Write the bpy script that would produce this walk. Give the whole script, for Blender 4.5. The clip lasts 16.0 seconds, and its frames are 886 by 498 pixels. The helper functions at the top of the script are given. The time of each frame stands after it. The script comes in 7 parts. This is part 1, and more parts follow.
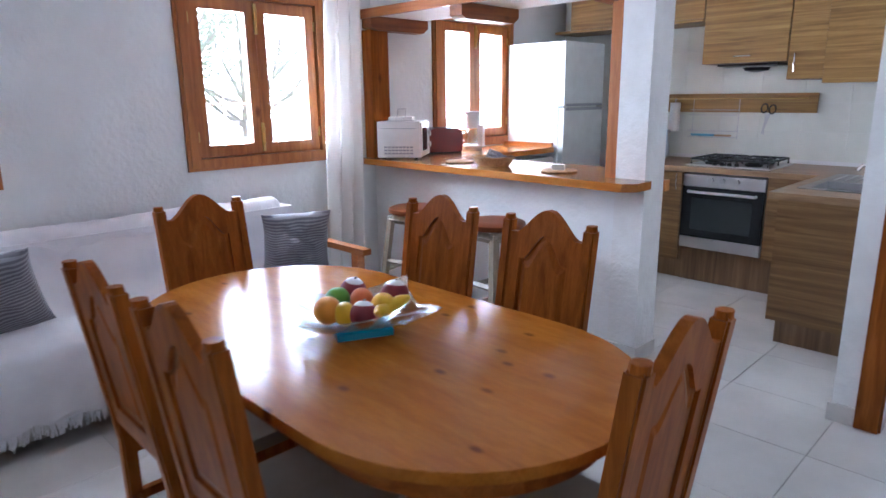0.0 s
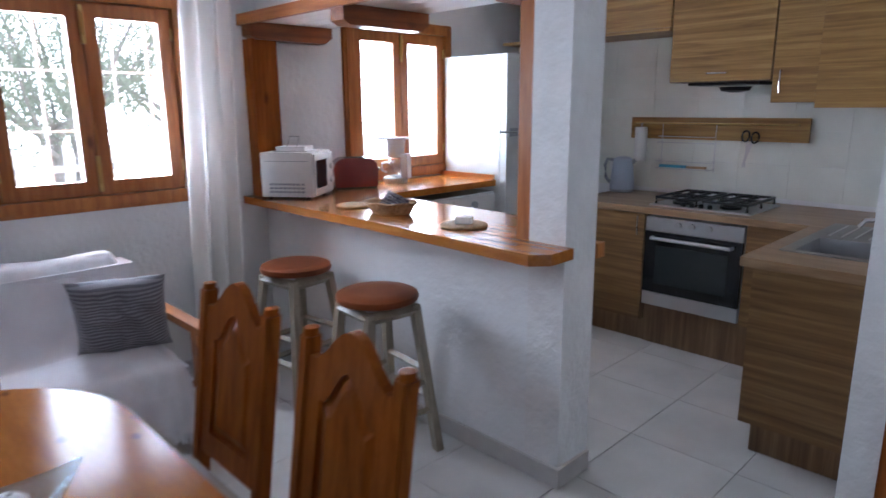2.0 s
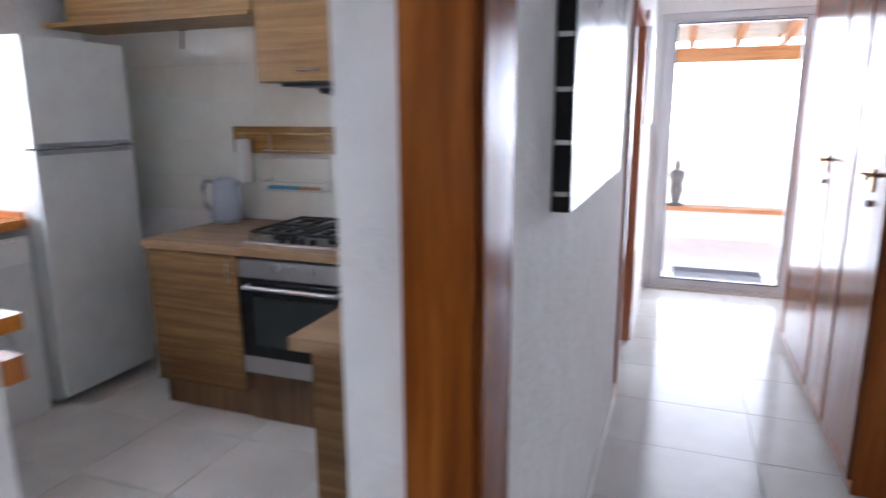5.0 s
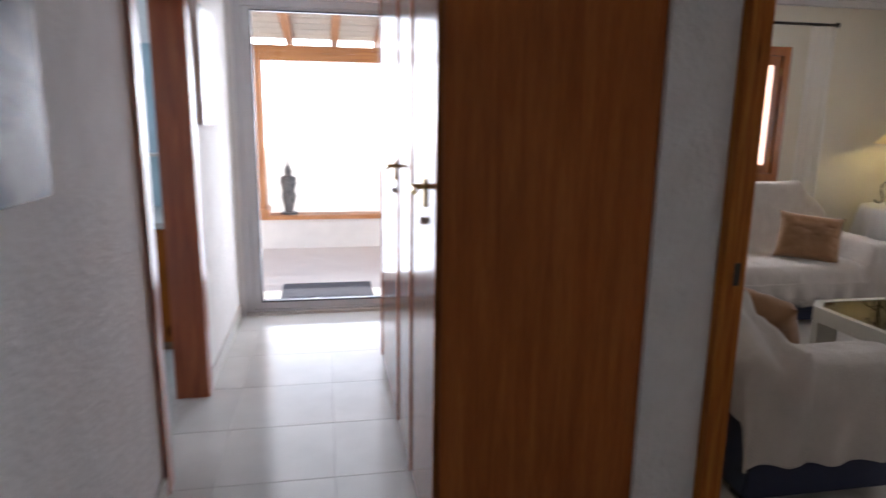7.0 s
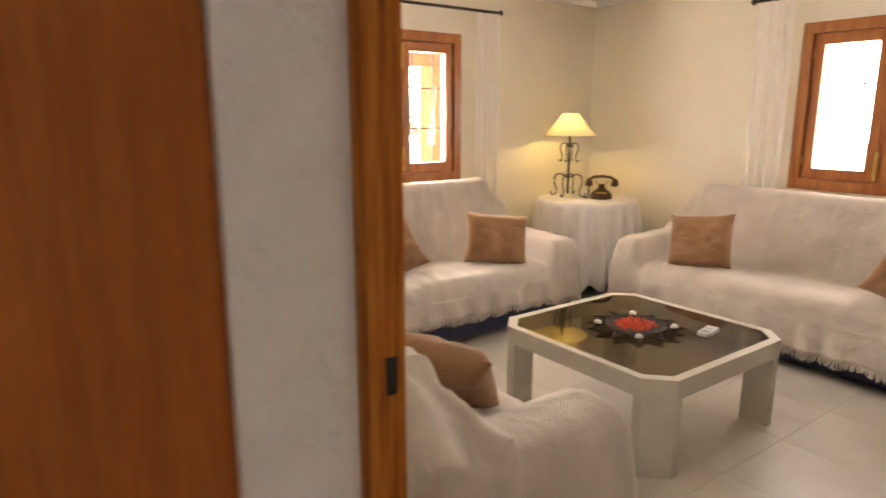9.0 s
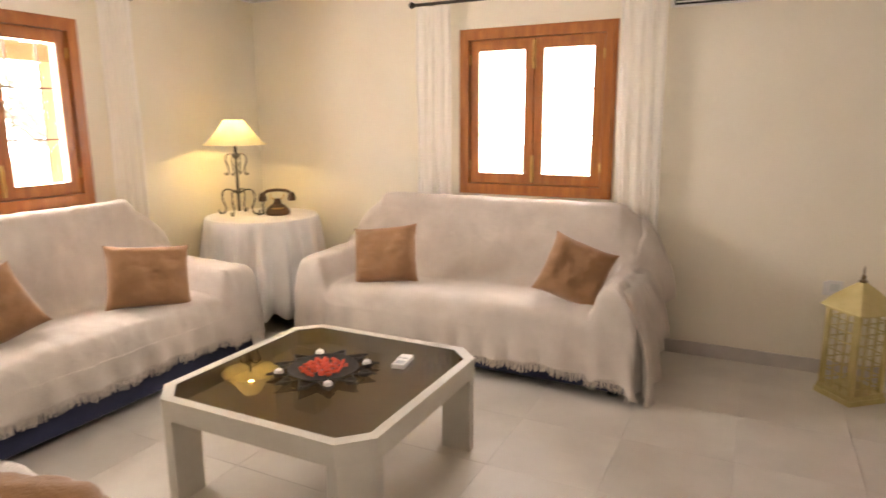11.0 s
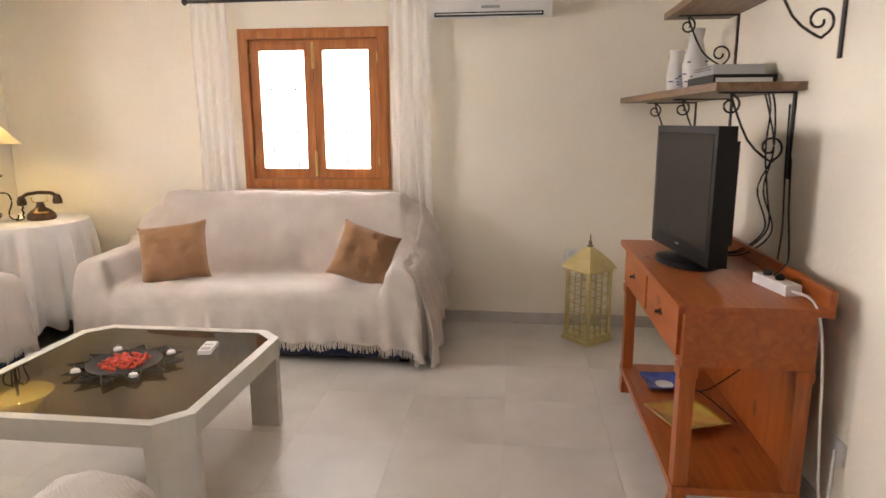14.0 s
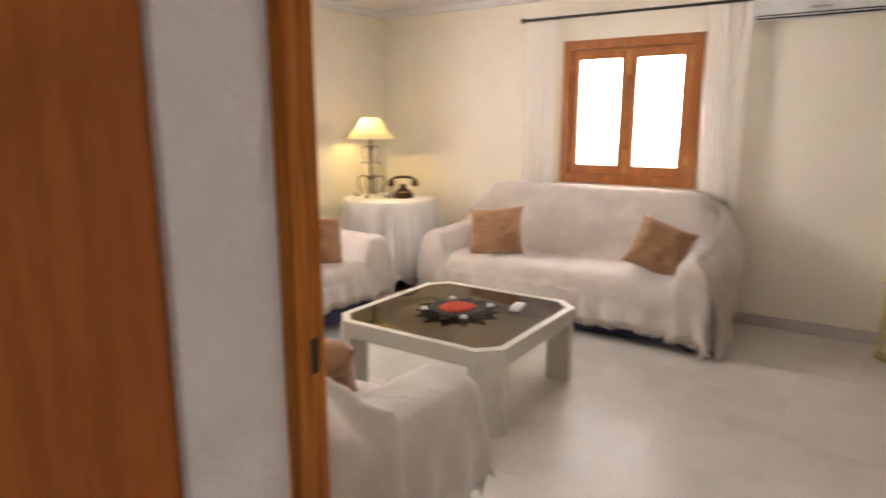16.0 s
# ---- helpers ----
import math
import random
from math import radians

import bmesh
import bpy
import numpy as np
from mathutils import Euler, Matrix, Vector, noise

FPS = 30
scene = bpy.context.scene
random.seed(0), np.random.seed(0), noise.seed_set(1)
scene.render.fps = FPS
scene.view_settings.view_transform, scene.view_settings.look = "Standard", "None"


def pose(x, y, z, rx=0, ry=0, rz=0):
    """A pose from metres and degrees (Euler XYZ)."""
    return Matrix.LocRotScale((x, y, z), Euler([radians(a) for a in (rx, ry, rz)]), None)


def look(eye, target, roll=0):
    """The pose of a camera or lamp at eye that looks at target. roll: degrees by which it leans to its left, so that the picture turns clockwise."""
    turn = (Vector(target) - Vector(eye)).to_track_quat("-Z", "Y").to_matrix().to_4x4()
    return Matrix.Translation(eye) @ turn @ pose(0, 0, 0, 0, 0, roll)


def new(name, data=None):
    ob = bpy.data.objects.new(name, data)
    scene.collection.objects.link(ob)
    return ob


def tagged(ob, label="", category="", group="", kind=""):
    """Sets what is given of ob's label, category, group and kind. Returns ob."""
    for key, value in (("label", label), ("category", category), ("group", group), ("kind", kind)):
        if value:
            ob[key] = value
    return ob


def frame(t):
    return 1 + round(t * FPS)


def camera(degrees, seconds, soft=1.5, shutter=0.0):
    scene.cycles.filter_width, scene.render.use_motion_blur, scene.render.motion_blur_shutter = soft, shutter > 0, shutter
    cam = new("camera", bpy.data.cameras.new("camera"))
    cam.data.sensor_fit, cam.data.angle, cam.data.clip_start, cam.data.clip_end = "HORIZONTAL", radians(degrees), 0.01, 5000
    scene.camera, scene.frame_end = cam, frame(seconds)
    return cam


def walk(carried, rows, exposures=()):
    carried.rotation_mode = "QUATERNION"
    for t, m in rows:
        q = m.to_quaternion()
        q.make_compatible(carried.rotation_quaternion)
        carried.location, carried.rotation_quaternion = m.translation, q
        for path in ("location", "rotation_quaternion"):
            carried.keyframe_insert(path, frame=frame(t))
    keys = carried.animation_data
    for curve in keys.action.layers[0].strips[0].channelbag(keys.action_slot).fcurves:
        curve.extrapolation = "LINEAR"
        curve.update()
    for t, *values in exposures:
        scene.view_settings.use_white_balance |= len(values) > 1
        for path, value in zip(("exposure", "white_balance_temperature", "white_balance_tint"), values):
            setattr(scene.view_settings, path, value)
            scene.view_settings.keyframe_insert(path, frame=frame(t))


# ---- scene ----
cam = camera(69.9, 16.0, shutter=0.6)
PATH = [
    (0, (3.779, -3.047, 1.443), (2.4, -1.676, 0.976), -0.7),
    (0.5, (3.675, -2.805, 1.455), (2.28, -1.45, 0.988), -0.6),
    (1, (3.621, -2.511, 1.49), (2.221, -1.16, 1.026), -0.5),
    (1.5, (3.582, -2.227, 1.521), (2.182, -0.873, 1.068), -0.5),
    (2, (3.529, -1.961, 1.527), (2.142, -0.589, 1.088), -0.4),
    (2.5, (3.514, -1.711, 1.522), (2.173, -0.291, 1.092), -0.4),
    (3, (3.518, -1.476, 1.526), (2.227, -0.008, 1.1), -0.3),
    (3.2, (3.506, -1.391, 1.525), (2.245, 0.101, 1.099), -0.3),
    (5.3, (3.589, -0.521, 1.508), (3.092, 1.37, 1.085), 0.4),
    (5.5, (3.616, -0.425, 1.5), (3.256, 1.497, 1.078), 0.9),
    (6, (3.737, -0.265, 1.499), (3.618, 1.689, 1.089), 0.2),
    (6.5, (3.851, -0.01, 1.49), (3.936, 1.946, 1.082), 0.5),
    (7, (3.955, 0.225, 1.485), (4.314, 2.15, 1.079), 0.8),
    (7.5, (4.14, 0.446, 1.498), (4.686, 2.324, 1.079), 0.1),
    (8, (4.326, 0.654, 1.503), (5.053, 2.468, 1.074), 0.3),
    (8.5, (4.486, 0.875, 1.489), (5.448, 2.579, 1.075), 0.4),
    (9, (4.67, 1.039, 1.484), (5.819, 2.623, 1.072), -0.0),
    (9.5, (4.85, 1.163, 1.479), (6.133, 2.642, 1.07), -0.1),
    (10, (4.974, 1.268, 1.493), (6.451, 2.551, 1.077), 0.2),
    (10.2, (5.043, 1.312, 1.476), (6.595, 2.505, 1.068), 0.1),
    (12.5, (5.237, 1.348, 1.494), (7.149, 1.776, 1.092), -0.1),
    (13, (5.114, 1.357, 1.478), (7.051, 1.655, 1.082), -0.0),
    (13.5, (4.992, 1.335, 1.476), (6.939, 1.568, 1.079), -0.1),
    (14, (4.862, 1.289, 1.451), (6.81, 1.517, 1.059), -0.2),
    (14.5, (4.698, 1.235, 1.458), (6.643, 1.482, 1.064), -0.1),
    (15, (4.552, 1.198, 1.439), (6.479, 1.562, 1.046), -0.1),
    (15.5, (4.465, 1.152, 1.473), (6.28, 1.89, 1.074), -0.3),
    (16, (4.377, 1.095, 1.476), (6.002, 2.193, 1.079), -0.0),
]
EXPOSURES = [(0, 0.92, 5450, 14), (1.0, 0.78, 5500, 14), (2.0, 0.24, 5550, 14), (2.5, 0.34, 5650, 14), (3.2, 0.8, 5900, 14), (5.3, 0.72, 5850, 16), (6.0, 0.72, 5950, 16), (6.5, 0.45, 6050, 16), (7.0, 0.0, 6200, 16), (7.5, -0.45, 6600, 17), (8.0, -0.75, 6800, 18), (8.5, 0.24, 9600, 21), (9.0, 1.2, 8700, 21), (9.5, 1.34, 8500, 21), (10.2, 1.38, 8450, 21), (12.5, 1.6, 7250, 19), (13.5, 1.55, 7200, 19), (14.5, 1.4, 7300, 19), (16, 1.45, 7300, 19)]
walk(cam, [(t, look(eye, target, roll)) for t, eye, target, roll in PATH], EXPOSURES)

# ---- light ----
world = bpy.data.worlds.new("world")
scene.world = world
world.use_nodes = True
wn = world.node_tree.nodes
sky = wn.new("ShaderNodeTexSky")
sky.sky_type = "NISHITA"
sky.sun_disc = False
SUN_FROM = Vector((-0.28, -0.12, 1.0)).normalized()
sky.sun_elevation = math.asin(SUN_FROM.z)
sky.sun_rotation = math.atan2(SUN_FROM.x, SUN_FROM.y)
world.node_tree.links.new(sky.outputs[0], wn["Background"].inputs[0])
wn["Background"].inputs[1].default_value = 0.15
sun = new("sun", bpy.data.lights.new("sun", "SUN"))
sun.data.energy, sun.data.angle, sun.data.color = 5.0, radians(0.5), (1.0, 0.95, 0.87)
sun.matrix_world = look((-6, 1, 9), Vector((-6, 1, 9)) - SUN_FROM)


def window_light(name, eye, target, width, height, watts, colour=(0.86, 0.93, 1.0)):
    lamp = new(name, bpy.data.lights.new(name, "AREA"))
    lamp.data.shape, lamp.data.size, lamp.data.size_y = "RECTANGLE", width, height
    lamp.data.energy, lamp.data.color = watts, colour
    lamp.matrix_world = look(eye, target)
    return lamp


window_light("sky_light_dining", (-0.22, -2.89, 1.56), (3, -2.89, 1.4), 0.95, 1.0, 30)
window_light("sky_light_kitchen", (-0.22, 1.1, 1.56), (3, 1.1, 1.4), 0.95, 1.0, 70)
window_light("sky_light_living_east", (9.60, 2.73, 1.54), (5, 2.73, 2.3), 1.0, 1.0, 25, (0.95, 0.97, 1.0))
window_light("sky_light_living_north", (7.28, 5.38, 1.54), (7.28, 1, 2.3), 1.0, 1.0, 52, (0.95, 0.97, 1.0))
window_light("sky_light_sofa", (-0.22, -0.93, 1.56), (3, -0.93, 1.4), 0.95, 1.0, 78)
# Bluish lamp added behind an unseen opening to brighten the side room.
window_light("sky_light_side_room", (1.84, 3.9, 1.55), (3, 3.9, 1.0), 0.8, 0.9, 12, (0.72, 0.88, 1.0))
window_light("sky_light_patio", (3.95, 5.32, 1.25), (3.95, 0, 0.8), 1.0, 2.1, 34)


# ---- materials ----
def shader(name, rough=0.5, metal=0.0, coat=0.0):
    m = bpy.data.materials.new(name)
    m.use_nodes = True
    b = m.node_tree.nodes["Principled BSDF"]
    b.inputs["Roughness"].default_value = rough
    b.inputs["Metallic"].default_value = metal
    b.inputs["Coat Weight"].default_value = coat
    b.inputs["Coat Roughness"].default_value = 0.12
    return m, m.node_tree.nodes, m.node_tree.links, b


def coords(nodes, links, scale, per_object=True):
    tc, mp = nodes.new("ShaderNodeTexCoord"), nodes.new("ShaderNodeMapping")
    mp.inputs["Scale"].default_value = scale
    links.new(tc.outputs["Object"], mp.inputs["Vector"])
    if per_object:
        info, mul = nodes.new("ShaderNodeObjectInfo"), nodes.new("ShaderNodeMath")
        mul.operation = "MULTIPLY"
        mul.inputs[1].default_value = 37.0
        links.new(info.outputs["Random"], mul.inputs[0])
        links.new(mul.outputs[0], mp.inputs["Location"])
    return mp


def noise_node(nodes, links, mp, scale, detail=4, distortion=0.0):
    n = nodes.new("ShaderNodeTexNoise")
    n.inputs["Scale"].default_value, n.inputs["Detail"].default_value = scale, detail
    n.inputs["Distortion"].default_value = distortion
    links.new(mp.outputs[0], n.inputs["Vector"])
    return n


def ramp(nodes, links, source, stops):
    r = nodes.new("ShaderNodeValToRGB")
    while len(r.color_ramp.elements) < len(stops):
        r.color_ramp.elements.new(0.5)
    for e, (p, c) in zip(r.color_ramp.elements, stops):
        e.position, e.color = p, (*c, 1)
    links.new(source, r.inputs[0])
    return r


def bump(nodes, links, source, b, strength, distance):
    n = nodes.new("ShaderNodeBump")
    n.inputs["Strength"].default_value, n.inputs["Distance"].default_value = strength, distance
    links.new(source, n.inputs["Height"])
    links.new(n.outputs[0], b.inputs["Normal"])


def mottled(name, dark, light, rough=0.5, scale=6.0, grain=60.0, relief=0.15, depth=0.002, metal=0.0, coat=0.0, rough_var=0.0):
    """Two scales of variation: broad mottling of the colour, fine relief."""
    m, nodes, links, b = shader(name, rough, metal, coat)
    mp = coords(nodes, links, (1, 1, 1))
    n = noise_node(nodes, links, mp, scale, 5)
    r = ramp(nodes, links, n.outputs["Fac"], [(0.3, dark), (0.7, light)])
    links.new(r.outputs[0], b.inputs["Base Color"])
    g = noise_node(nodes, links, mp, grain, 3)
    if relief:
        bump(nodes, links, g.outputs["Fac"], b, relief, depth)
    if rough_var:
        mr = nodes.new("ShaderNodeMapRange")
        mr.inputs["To Min"].default_value, mr.inputs["To Max"].default_value = rough - rough_var, rough + rough_var
        links.new(n.outputs["Fac"], mr.inputs[0])
        links.new(mr.outputs[0], b.inputs["Roughness"])
    return m


def wood(name, dark, mid, light, axis=2, rough=0.35, coat=0.3, stretch=14.0, scale=2.2, knots=True, flat=False):
    """Long grain along one axis, with broad bands, fine pores and a few knots."""
    m, nodes, links, b = shader(name, rough, 0, coat)
    s = [stretch] * 3
    s[axis] = 1.0
    mp = coords(nodes, links, s)
    n = noise_node(nodes, links, mp, scale, 6, 0.7)
    r = ramp(nodes, links, n.outputs["Fac"], [(0.28, dark), (0.5, mid), (0.72, light)])
    f = noise_node(nodes, links, mp, scale * 9, 3)
    mix = nodes.new("ShaderNodeMix")
    mix.data_type, mix.blend_type = "RGBA", "MULTIPLY"
    mix.inputs[0].default_value = 0.35
    fr = ramp(nodes, links, f.outputs["Fac"], [(0.35, (0.6, 0.55, 0.5)), (0.6, (1, 1, 1))])
    links.new(r.outputs[0], mix.inputs[6])
    links.new(fr.outputs[0], mix.inputs[7])
    out = mix.outputs[2]
    if knots:
        k = [4.5] * 3
        k[axis] = 2.2
        mpk = coords(nodes, links, k)
        v = nodes.new("ShaderNodeTexVoronoi")
        v.inputs["Scale"].default_value = 1.0
        if flat:
            v.voronoi_dimensions = "2D"
            mpk.inputs["Scale"].default_value = (3.2, 5.5, 1)
        links.new(mpk.outputs[0], v.inputs["Vector"])
        kr = ramp(nodes, links, v.outputs["Distance"], [(0.03 if flat else 0.05, (0.28, 0.18, 0.12)), (0.08 if flat else 0.11, (1, 1, 1))])
        km = nodes.new("ShaderNodeMix")
        km.data_type, km.blend_type = "RGBA", "MULTIPLY"
        km.inputs[0].default_value = 0.8
        links.new(out, km.inputs[6])
        links.new(kr.outputs[0], km.inputs[7])
        out = km.outputs[2]
    links.new(out, b.inputs["Base Color"])
    bump(nodes, links, f.outputs["Fac"], b, 0.12, 0.001)
    return m


def plain(name, colour, rough=0.5, metal=0.0, coat=0.0):
    d = tuple(c * 0.9 for c in colour)
    return mottled(name, d, colour, rough, 9, 120, 0.05, 0.0008, metal, coat)


def cloth(name, dark, light, weave=900.0, rough=0.9, stripes=None, wrinkle=0.35, rib=0.0):
    """Woven fabric: threads two ways in relief, soft creases; stripes=(axis, per_metre, colour)."""
    m, nodes, links, b = shader(name, rough)
    b.inputs["Sheen Weight"].default_value = 0.25
    mp = coords(nodes, links, (1, 1, 1))
    n = noise_node(nodes, links, mp, 5, 5)
    r = ramp(nodes, links, n.outputs["Fac"], [(0.3, dark), (0.7, light)])
    out = r.outputs[0]
    if stripes:
        s = [0.0, 0.0, 0.0]
        s[stripes[0]] = stripes[1]
        mps = coords(nodes, links, s, False)
        w = nodes.new("ShaderNodeTexWave")
        w.bands_direction = "DIAGONAL"
        w.inputs["Scale"].default_value, w.inputs["Distortion"].default_value = 1.0, 0.0
        links.new(mps.outputs[0], w.inputs["Vector"])
        sr = ramp(nodes, links, w.outputs["Fac"], [(0.45, stripes[2]), (0.6, (1, 1, 1))])
        mx = nodes.new("ShaderNodeMix")
        mx.data_type, mx.blend_type = "RGBA", "MULTIPLY"
        mx.inputs[0].default_value = 1.0
        links.new(out, mx.inputs[6])
        links.new(sr.outputs[0], mx.inputs[7])
        out = mx.outputs[2]
    links.new(out, b.inputs["Base Color"])
    fine = noise_node(nodes, links, mp, weave * 0.16, 3)
    crease = noise_node(nodes, links, mp, 14, 4, 0.6)
    add = nodes.new("ShaderNodeMath")
    add.operation = "MULTIPLY_ADD"
    add.inputs[1].default_value = 0.45
    links.new(fine.outputs["Fac"], add.inputs[0])
    links.new(crease.outputs["Fac"], add.inputs[2])
    height = add.outputs[0]
    if rib:
        ribs, ra = nodes.new("ShaderNodeTexWave"), nodes.new("ShaderNodeMath")
        ribs.bands_direction = "DIAGONAL"
        ribs.inputs["Scale"].default_value, ribs.inputs["Distortion"].default_value = rib, 1.5
        links.new(mp.outputs[0], ribs.inputs["Vector"])
        ra.operation = "MULTIPLY_ADD"
        ra.inputs[1].default_value = 0.12
        links.new(ribs.outputs["Fac"], ra.inputs[0])
        links.new(height, ra.inputs[2])
        height = ra.outputs[0]
    bump(nodes, links, height, b, wrinkle, 0.006)
    return m


def clear_glass(name, tint=(1, 1, 1), gloss_rough=0.02, base=0.03, strength=0.8):
    m = bpy.data.materials.new(name)
    m.use_nodes = True
    nodes, links = m.node_tree.nodes, m.node_tree.links
    nodes.remove(nodes["Principled BSDF"])
    t, g, f, mx = (nodes.new(k) for k in ("ShaderNodeBsdfTransparent", "ShaderNodeBsdfGlossy", "ShaderNodeLayerWeight", "ShaderNodeMixShader"))
    pw, ma = nodes.new("ShaderNodeMath"), nodes.new("ShaderNodeMath")
    pw.operation, ma.operation = "POWER", "MULTIPLY_ADD"
    t.inputs[0].default_value = (*tint, 1)
    f.inputs["Blend"].default_value = 0.5
    pw.inputs[1].default_value, ma.inputs[1].default_value, ma.inputs[2].default_value = 5.0, strength, base
    links.new(f.outputs["Facing"], pw.inputs[0])
    links.new(pw.outputs[0], ma.inputs[0])
    g.inputs["Roughness"].default_value = gloss_rough
    links.new(ma.outputs[0], mx.inputs[0])
    links.new(t.outputs[0], mx.inputs[1])
    links.new(g.outputs[0], mx.inputs[2])
    links.new(mx.outputs[0], nodes["Material Output"].inputs[0])
    return m


def sheer(name, colour, opacity, through_share=0.35):
    m = bpy.data.materials.new(name)
    m.use_nodes = True
    nodes, links = m.node_tree.nodes, m.node_tree.links
    nodes.remove(nodes["Principled BSDF"])
    d, tl, tr, m1, m2 = (nodes.new(k) for k in ("ShaderNodeBsdfDiffuse", "ShaderNodeBsdfTranslucent", "ShaderNodeBsdfTransparent", "ShaderNodeMixShader", "ShaderNodeMixShader"))
    mp = coords(nodes, links, (1, 1, 0.2))
    n = noise_node(nodes, links, mp, 30, 4)
    r = ramp(nodes, links, n.outputs["Fac"], [(0.3, tuple(c * 0.97 for c in colour)), (0.7, colour)])
    links.new(r.outputs[0], d.inputs[0])
    links.new(r.outputs[0], tl.inputs[0])
    m1.inputs[0].default_value, m2.inputs[0].default_value = through_share, opacity
    links.new(d.outputs[0], m1.inputs[1])
    links.new(tl.outputs[0], m1.inputs[2])
    links.new(tr.outputs[0], m2.inputs[1])
    links.new(m1.outputs[0], m2.inputs[2])
    links.new(m2.outputs[0], nodes["Material Output"].inputs[0])
    return m


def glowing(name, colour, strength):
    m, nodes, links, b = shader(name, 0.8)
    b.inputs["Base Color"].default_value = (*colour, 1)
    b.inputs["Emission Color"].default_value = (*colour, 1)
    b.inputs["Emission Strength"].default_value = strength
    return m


PLASTER = mottled("white_plaster", (0.755, 0.755, 0.75), (0.82, 0.82, 0.815), 0.85, 4.0, 30, 0.5, 0.009)
PLASTER_ROUGH = mottled("rough_white_plaster", (0.735, 0.72, 0.70), (0.81, 0.80, 0.785), 0.8, 8.0, 36, 0.6, 0.010)
PLASTER_CREAM = mottled("cream_white_plaster", (0.82, 0.78, 0.665), (0.87, 0.83, 0.72), 0.85, 2.0, 40, 0.3, 0.005)
CEILING = mottled("white_ceiling_paint", (0.78, 0.78, 0.77), (0.83, 0.83, 0.82), 0.9, 2.0, 50, 0.2, 0.003)
MARBLE = mottled("pale_polished_marble_tile", (0.50, 0.485, 0.455), (0.60, 0.58, 0.545), 0.15, 3.0, 25, 0.02, 0.001, rough_var=0.04)
MARBLE_SATIN = mottled("pale_satin_marble_tile", (0.54, 0.512, 0.465), (0.635, 0.605, 0.552), 0.30, 3.0, 25, 0.02, 0.001, rough_var=0.05)
MARBLE_SATIN.node_tree.nodes["Principled BSDF"].inputs["Specular IOR Level"].default_value = 0.10
MARBLE.node_tree.nodes["Principled BSDF"].inputs["Specular IOR Level"].default_value = 0.20
GROUT = mottled("grey_grout", (0.48, 0.465, 0.44), (0.55, 0.535, 0.51), 0.9, 20, 150, 0.3, 0.002)
SKIRTING = mottled("grey_beige_marble_skirting", (0.50, 0.47, 0.44), (0.58, 0.55, 0.52), 0.3, 8, 60, 0.03)
WALL_TILE = mottled("white_veined_wall_tile", (0.72, 0.73, 0.66), (0.80, 0.81, 0.745), 0.2, 5, 30, 0.05, 0.001)
PINE = wood("honey_varnished_pine_upright", (0.29, 0.085, 0.016), (0.40, 0.132, 0.027), (0.50, 0.185, 0.045), 2, 0.34, 0.08)
PINE_X = wood("honey_varnished_pine_long_x", (0.29, 0.085, 0.016), (0.40, 0.132, 0.027), (0.50, 0.185, 0.045), 0, 0.34, 0.08)
PINE_Y = wood("honey_varnished_pine_long_y", (0.29, 0.085, 0.016), (0.40, 0.132, 0.027), (0.50, 0.185, 0.045), 1, 0.34, 0.08)
TABLE_PINE = wood("honey_varnished_table_pine", (0.34, 0.105, 0.012), (0.41, 0.138, 0.017), (0.47, 0.172, 0.024), 0, 0.16, 0.0, 7.0, 2.2, True, True)
BAR_PINE = wood("amber_varnished_bar_pine", (0.38, 0.125, 0.018), (0.47, 0.17, 0.028), (0.54, 0.22, 0.042), 0, 0.2, 0.3)
CHAIR_WOOD = wood("reddish_brown_stained_chair_pine", (0.205, 0.052, 0.008), (0.285, 0.081, 0.012), (0.36, 0.113, 0.018), 2, 0.34, 0.05)
CHAIR_WOOD_X = wood("reddish_brown_stained_chair_pine_cross", (0.205, 0.052, 0.008), (0.285, 0.081, 0.012), (0.36, 0.113, 0.018), 0, 0.34, 0.05)
for timber, shine in ((TABLE_PINE, 0.08), (CHAIR_WOOD, 0.06), (CHAIR_WOOD_X, 0.06)):
    timber.node_tree.nodes["Principled BSDF"].inputs["Specular IOR Level"].default_value = shine
SEAT_LEATHER = mottled("brown_stool_seat_wood", (0.15, 0.044, 0.018), (0.22, 0.066, 0.024), 0.4, 5, 80, 0.08)
SEAT_LEATHER.node_tree.nodes["Principled BSDF"].inputs["Specular IOR Level"].default_value = 0.12
DARK_DOOR = wood("dark_mahogany_veneer", (0.33, 0.095, 0.027), (0.42, 0.13, 0.037), (0.50, 0.168, 0.050), 2, 0.30, 0.0, 18, 1.6, False)
DARK_DOOR.node_tree.nodes["Principled BSDF"].inputs["Specular IOR Level"].default_value = 0.08
DOOR_PINE = wood("red_brown_varnished_casing_pine", (0.27, 0.068, 0.013), (0.44, 0.145, 0.028), (0.60, 0.235, 0.056), 2, 0.32, 0.0, 22.0, 3.6)
DOOR_PINE.node_tree.nodes["Principled BSDF"].inputs["Specular IOR Level"].default_value = 0.10
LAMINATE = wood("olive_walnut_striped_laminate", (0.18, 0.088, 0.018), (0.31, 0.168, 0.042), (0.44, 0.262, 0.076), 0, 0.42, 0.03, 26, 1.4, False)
# Same striped laminate in a darker, browner tone, for the base doors.
LAMINATE_BASE = wood("darker_striped_laminate", (0.115, 0.056, 0.017), (0.20, 0.107, 0.037), (0.30, 0.178, 0.069), 0, 0.42, 0.03, 26, 1.4, False)
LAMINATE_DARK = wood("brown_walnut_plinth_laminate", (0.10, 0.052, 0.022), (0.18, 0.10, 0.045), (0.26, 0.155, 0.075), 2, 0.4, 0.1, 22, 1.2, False)
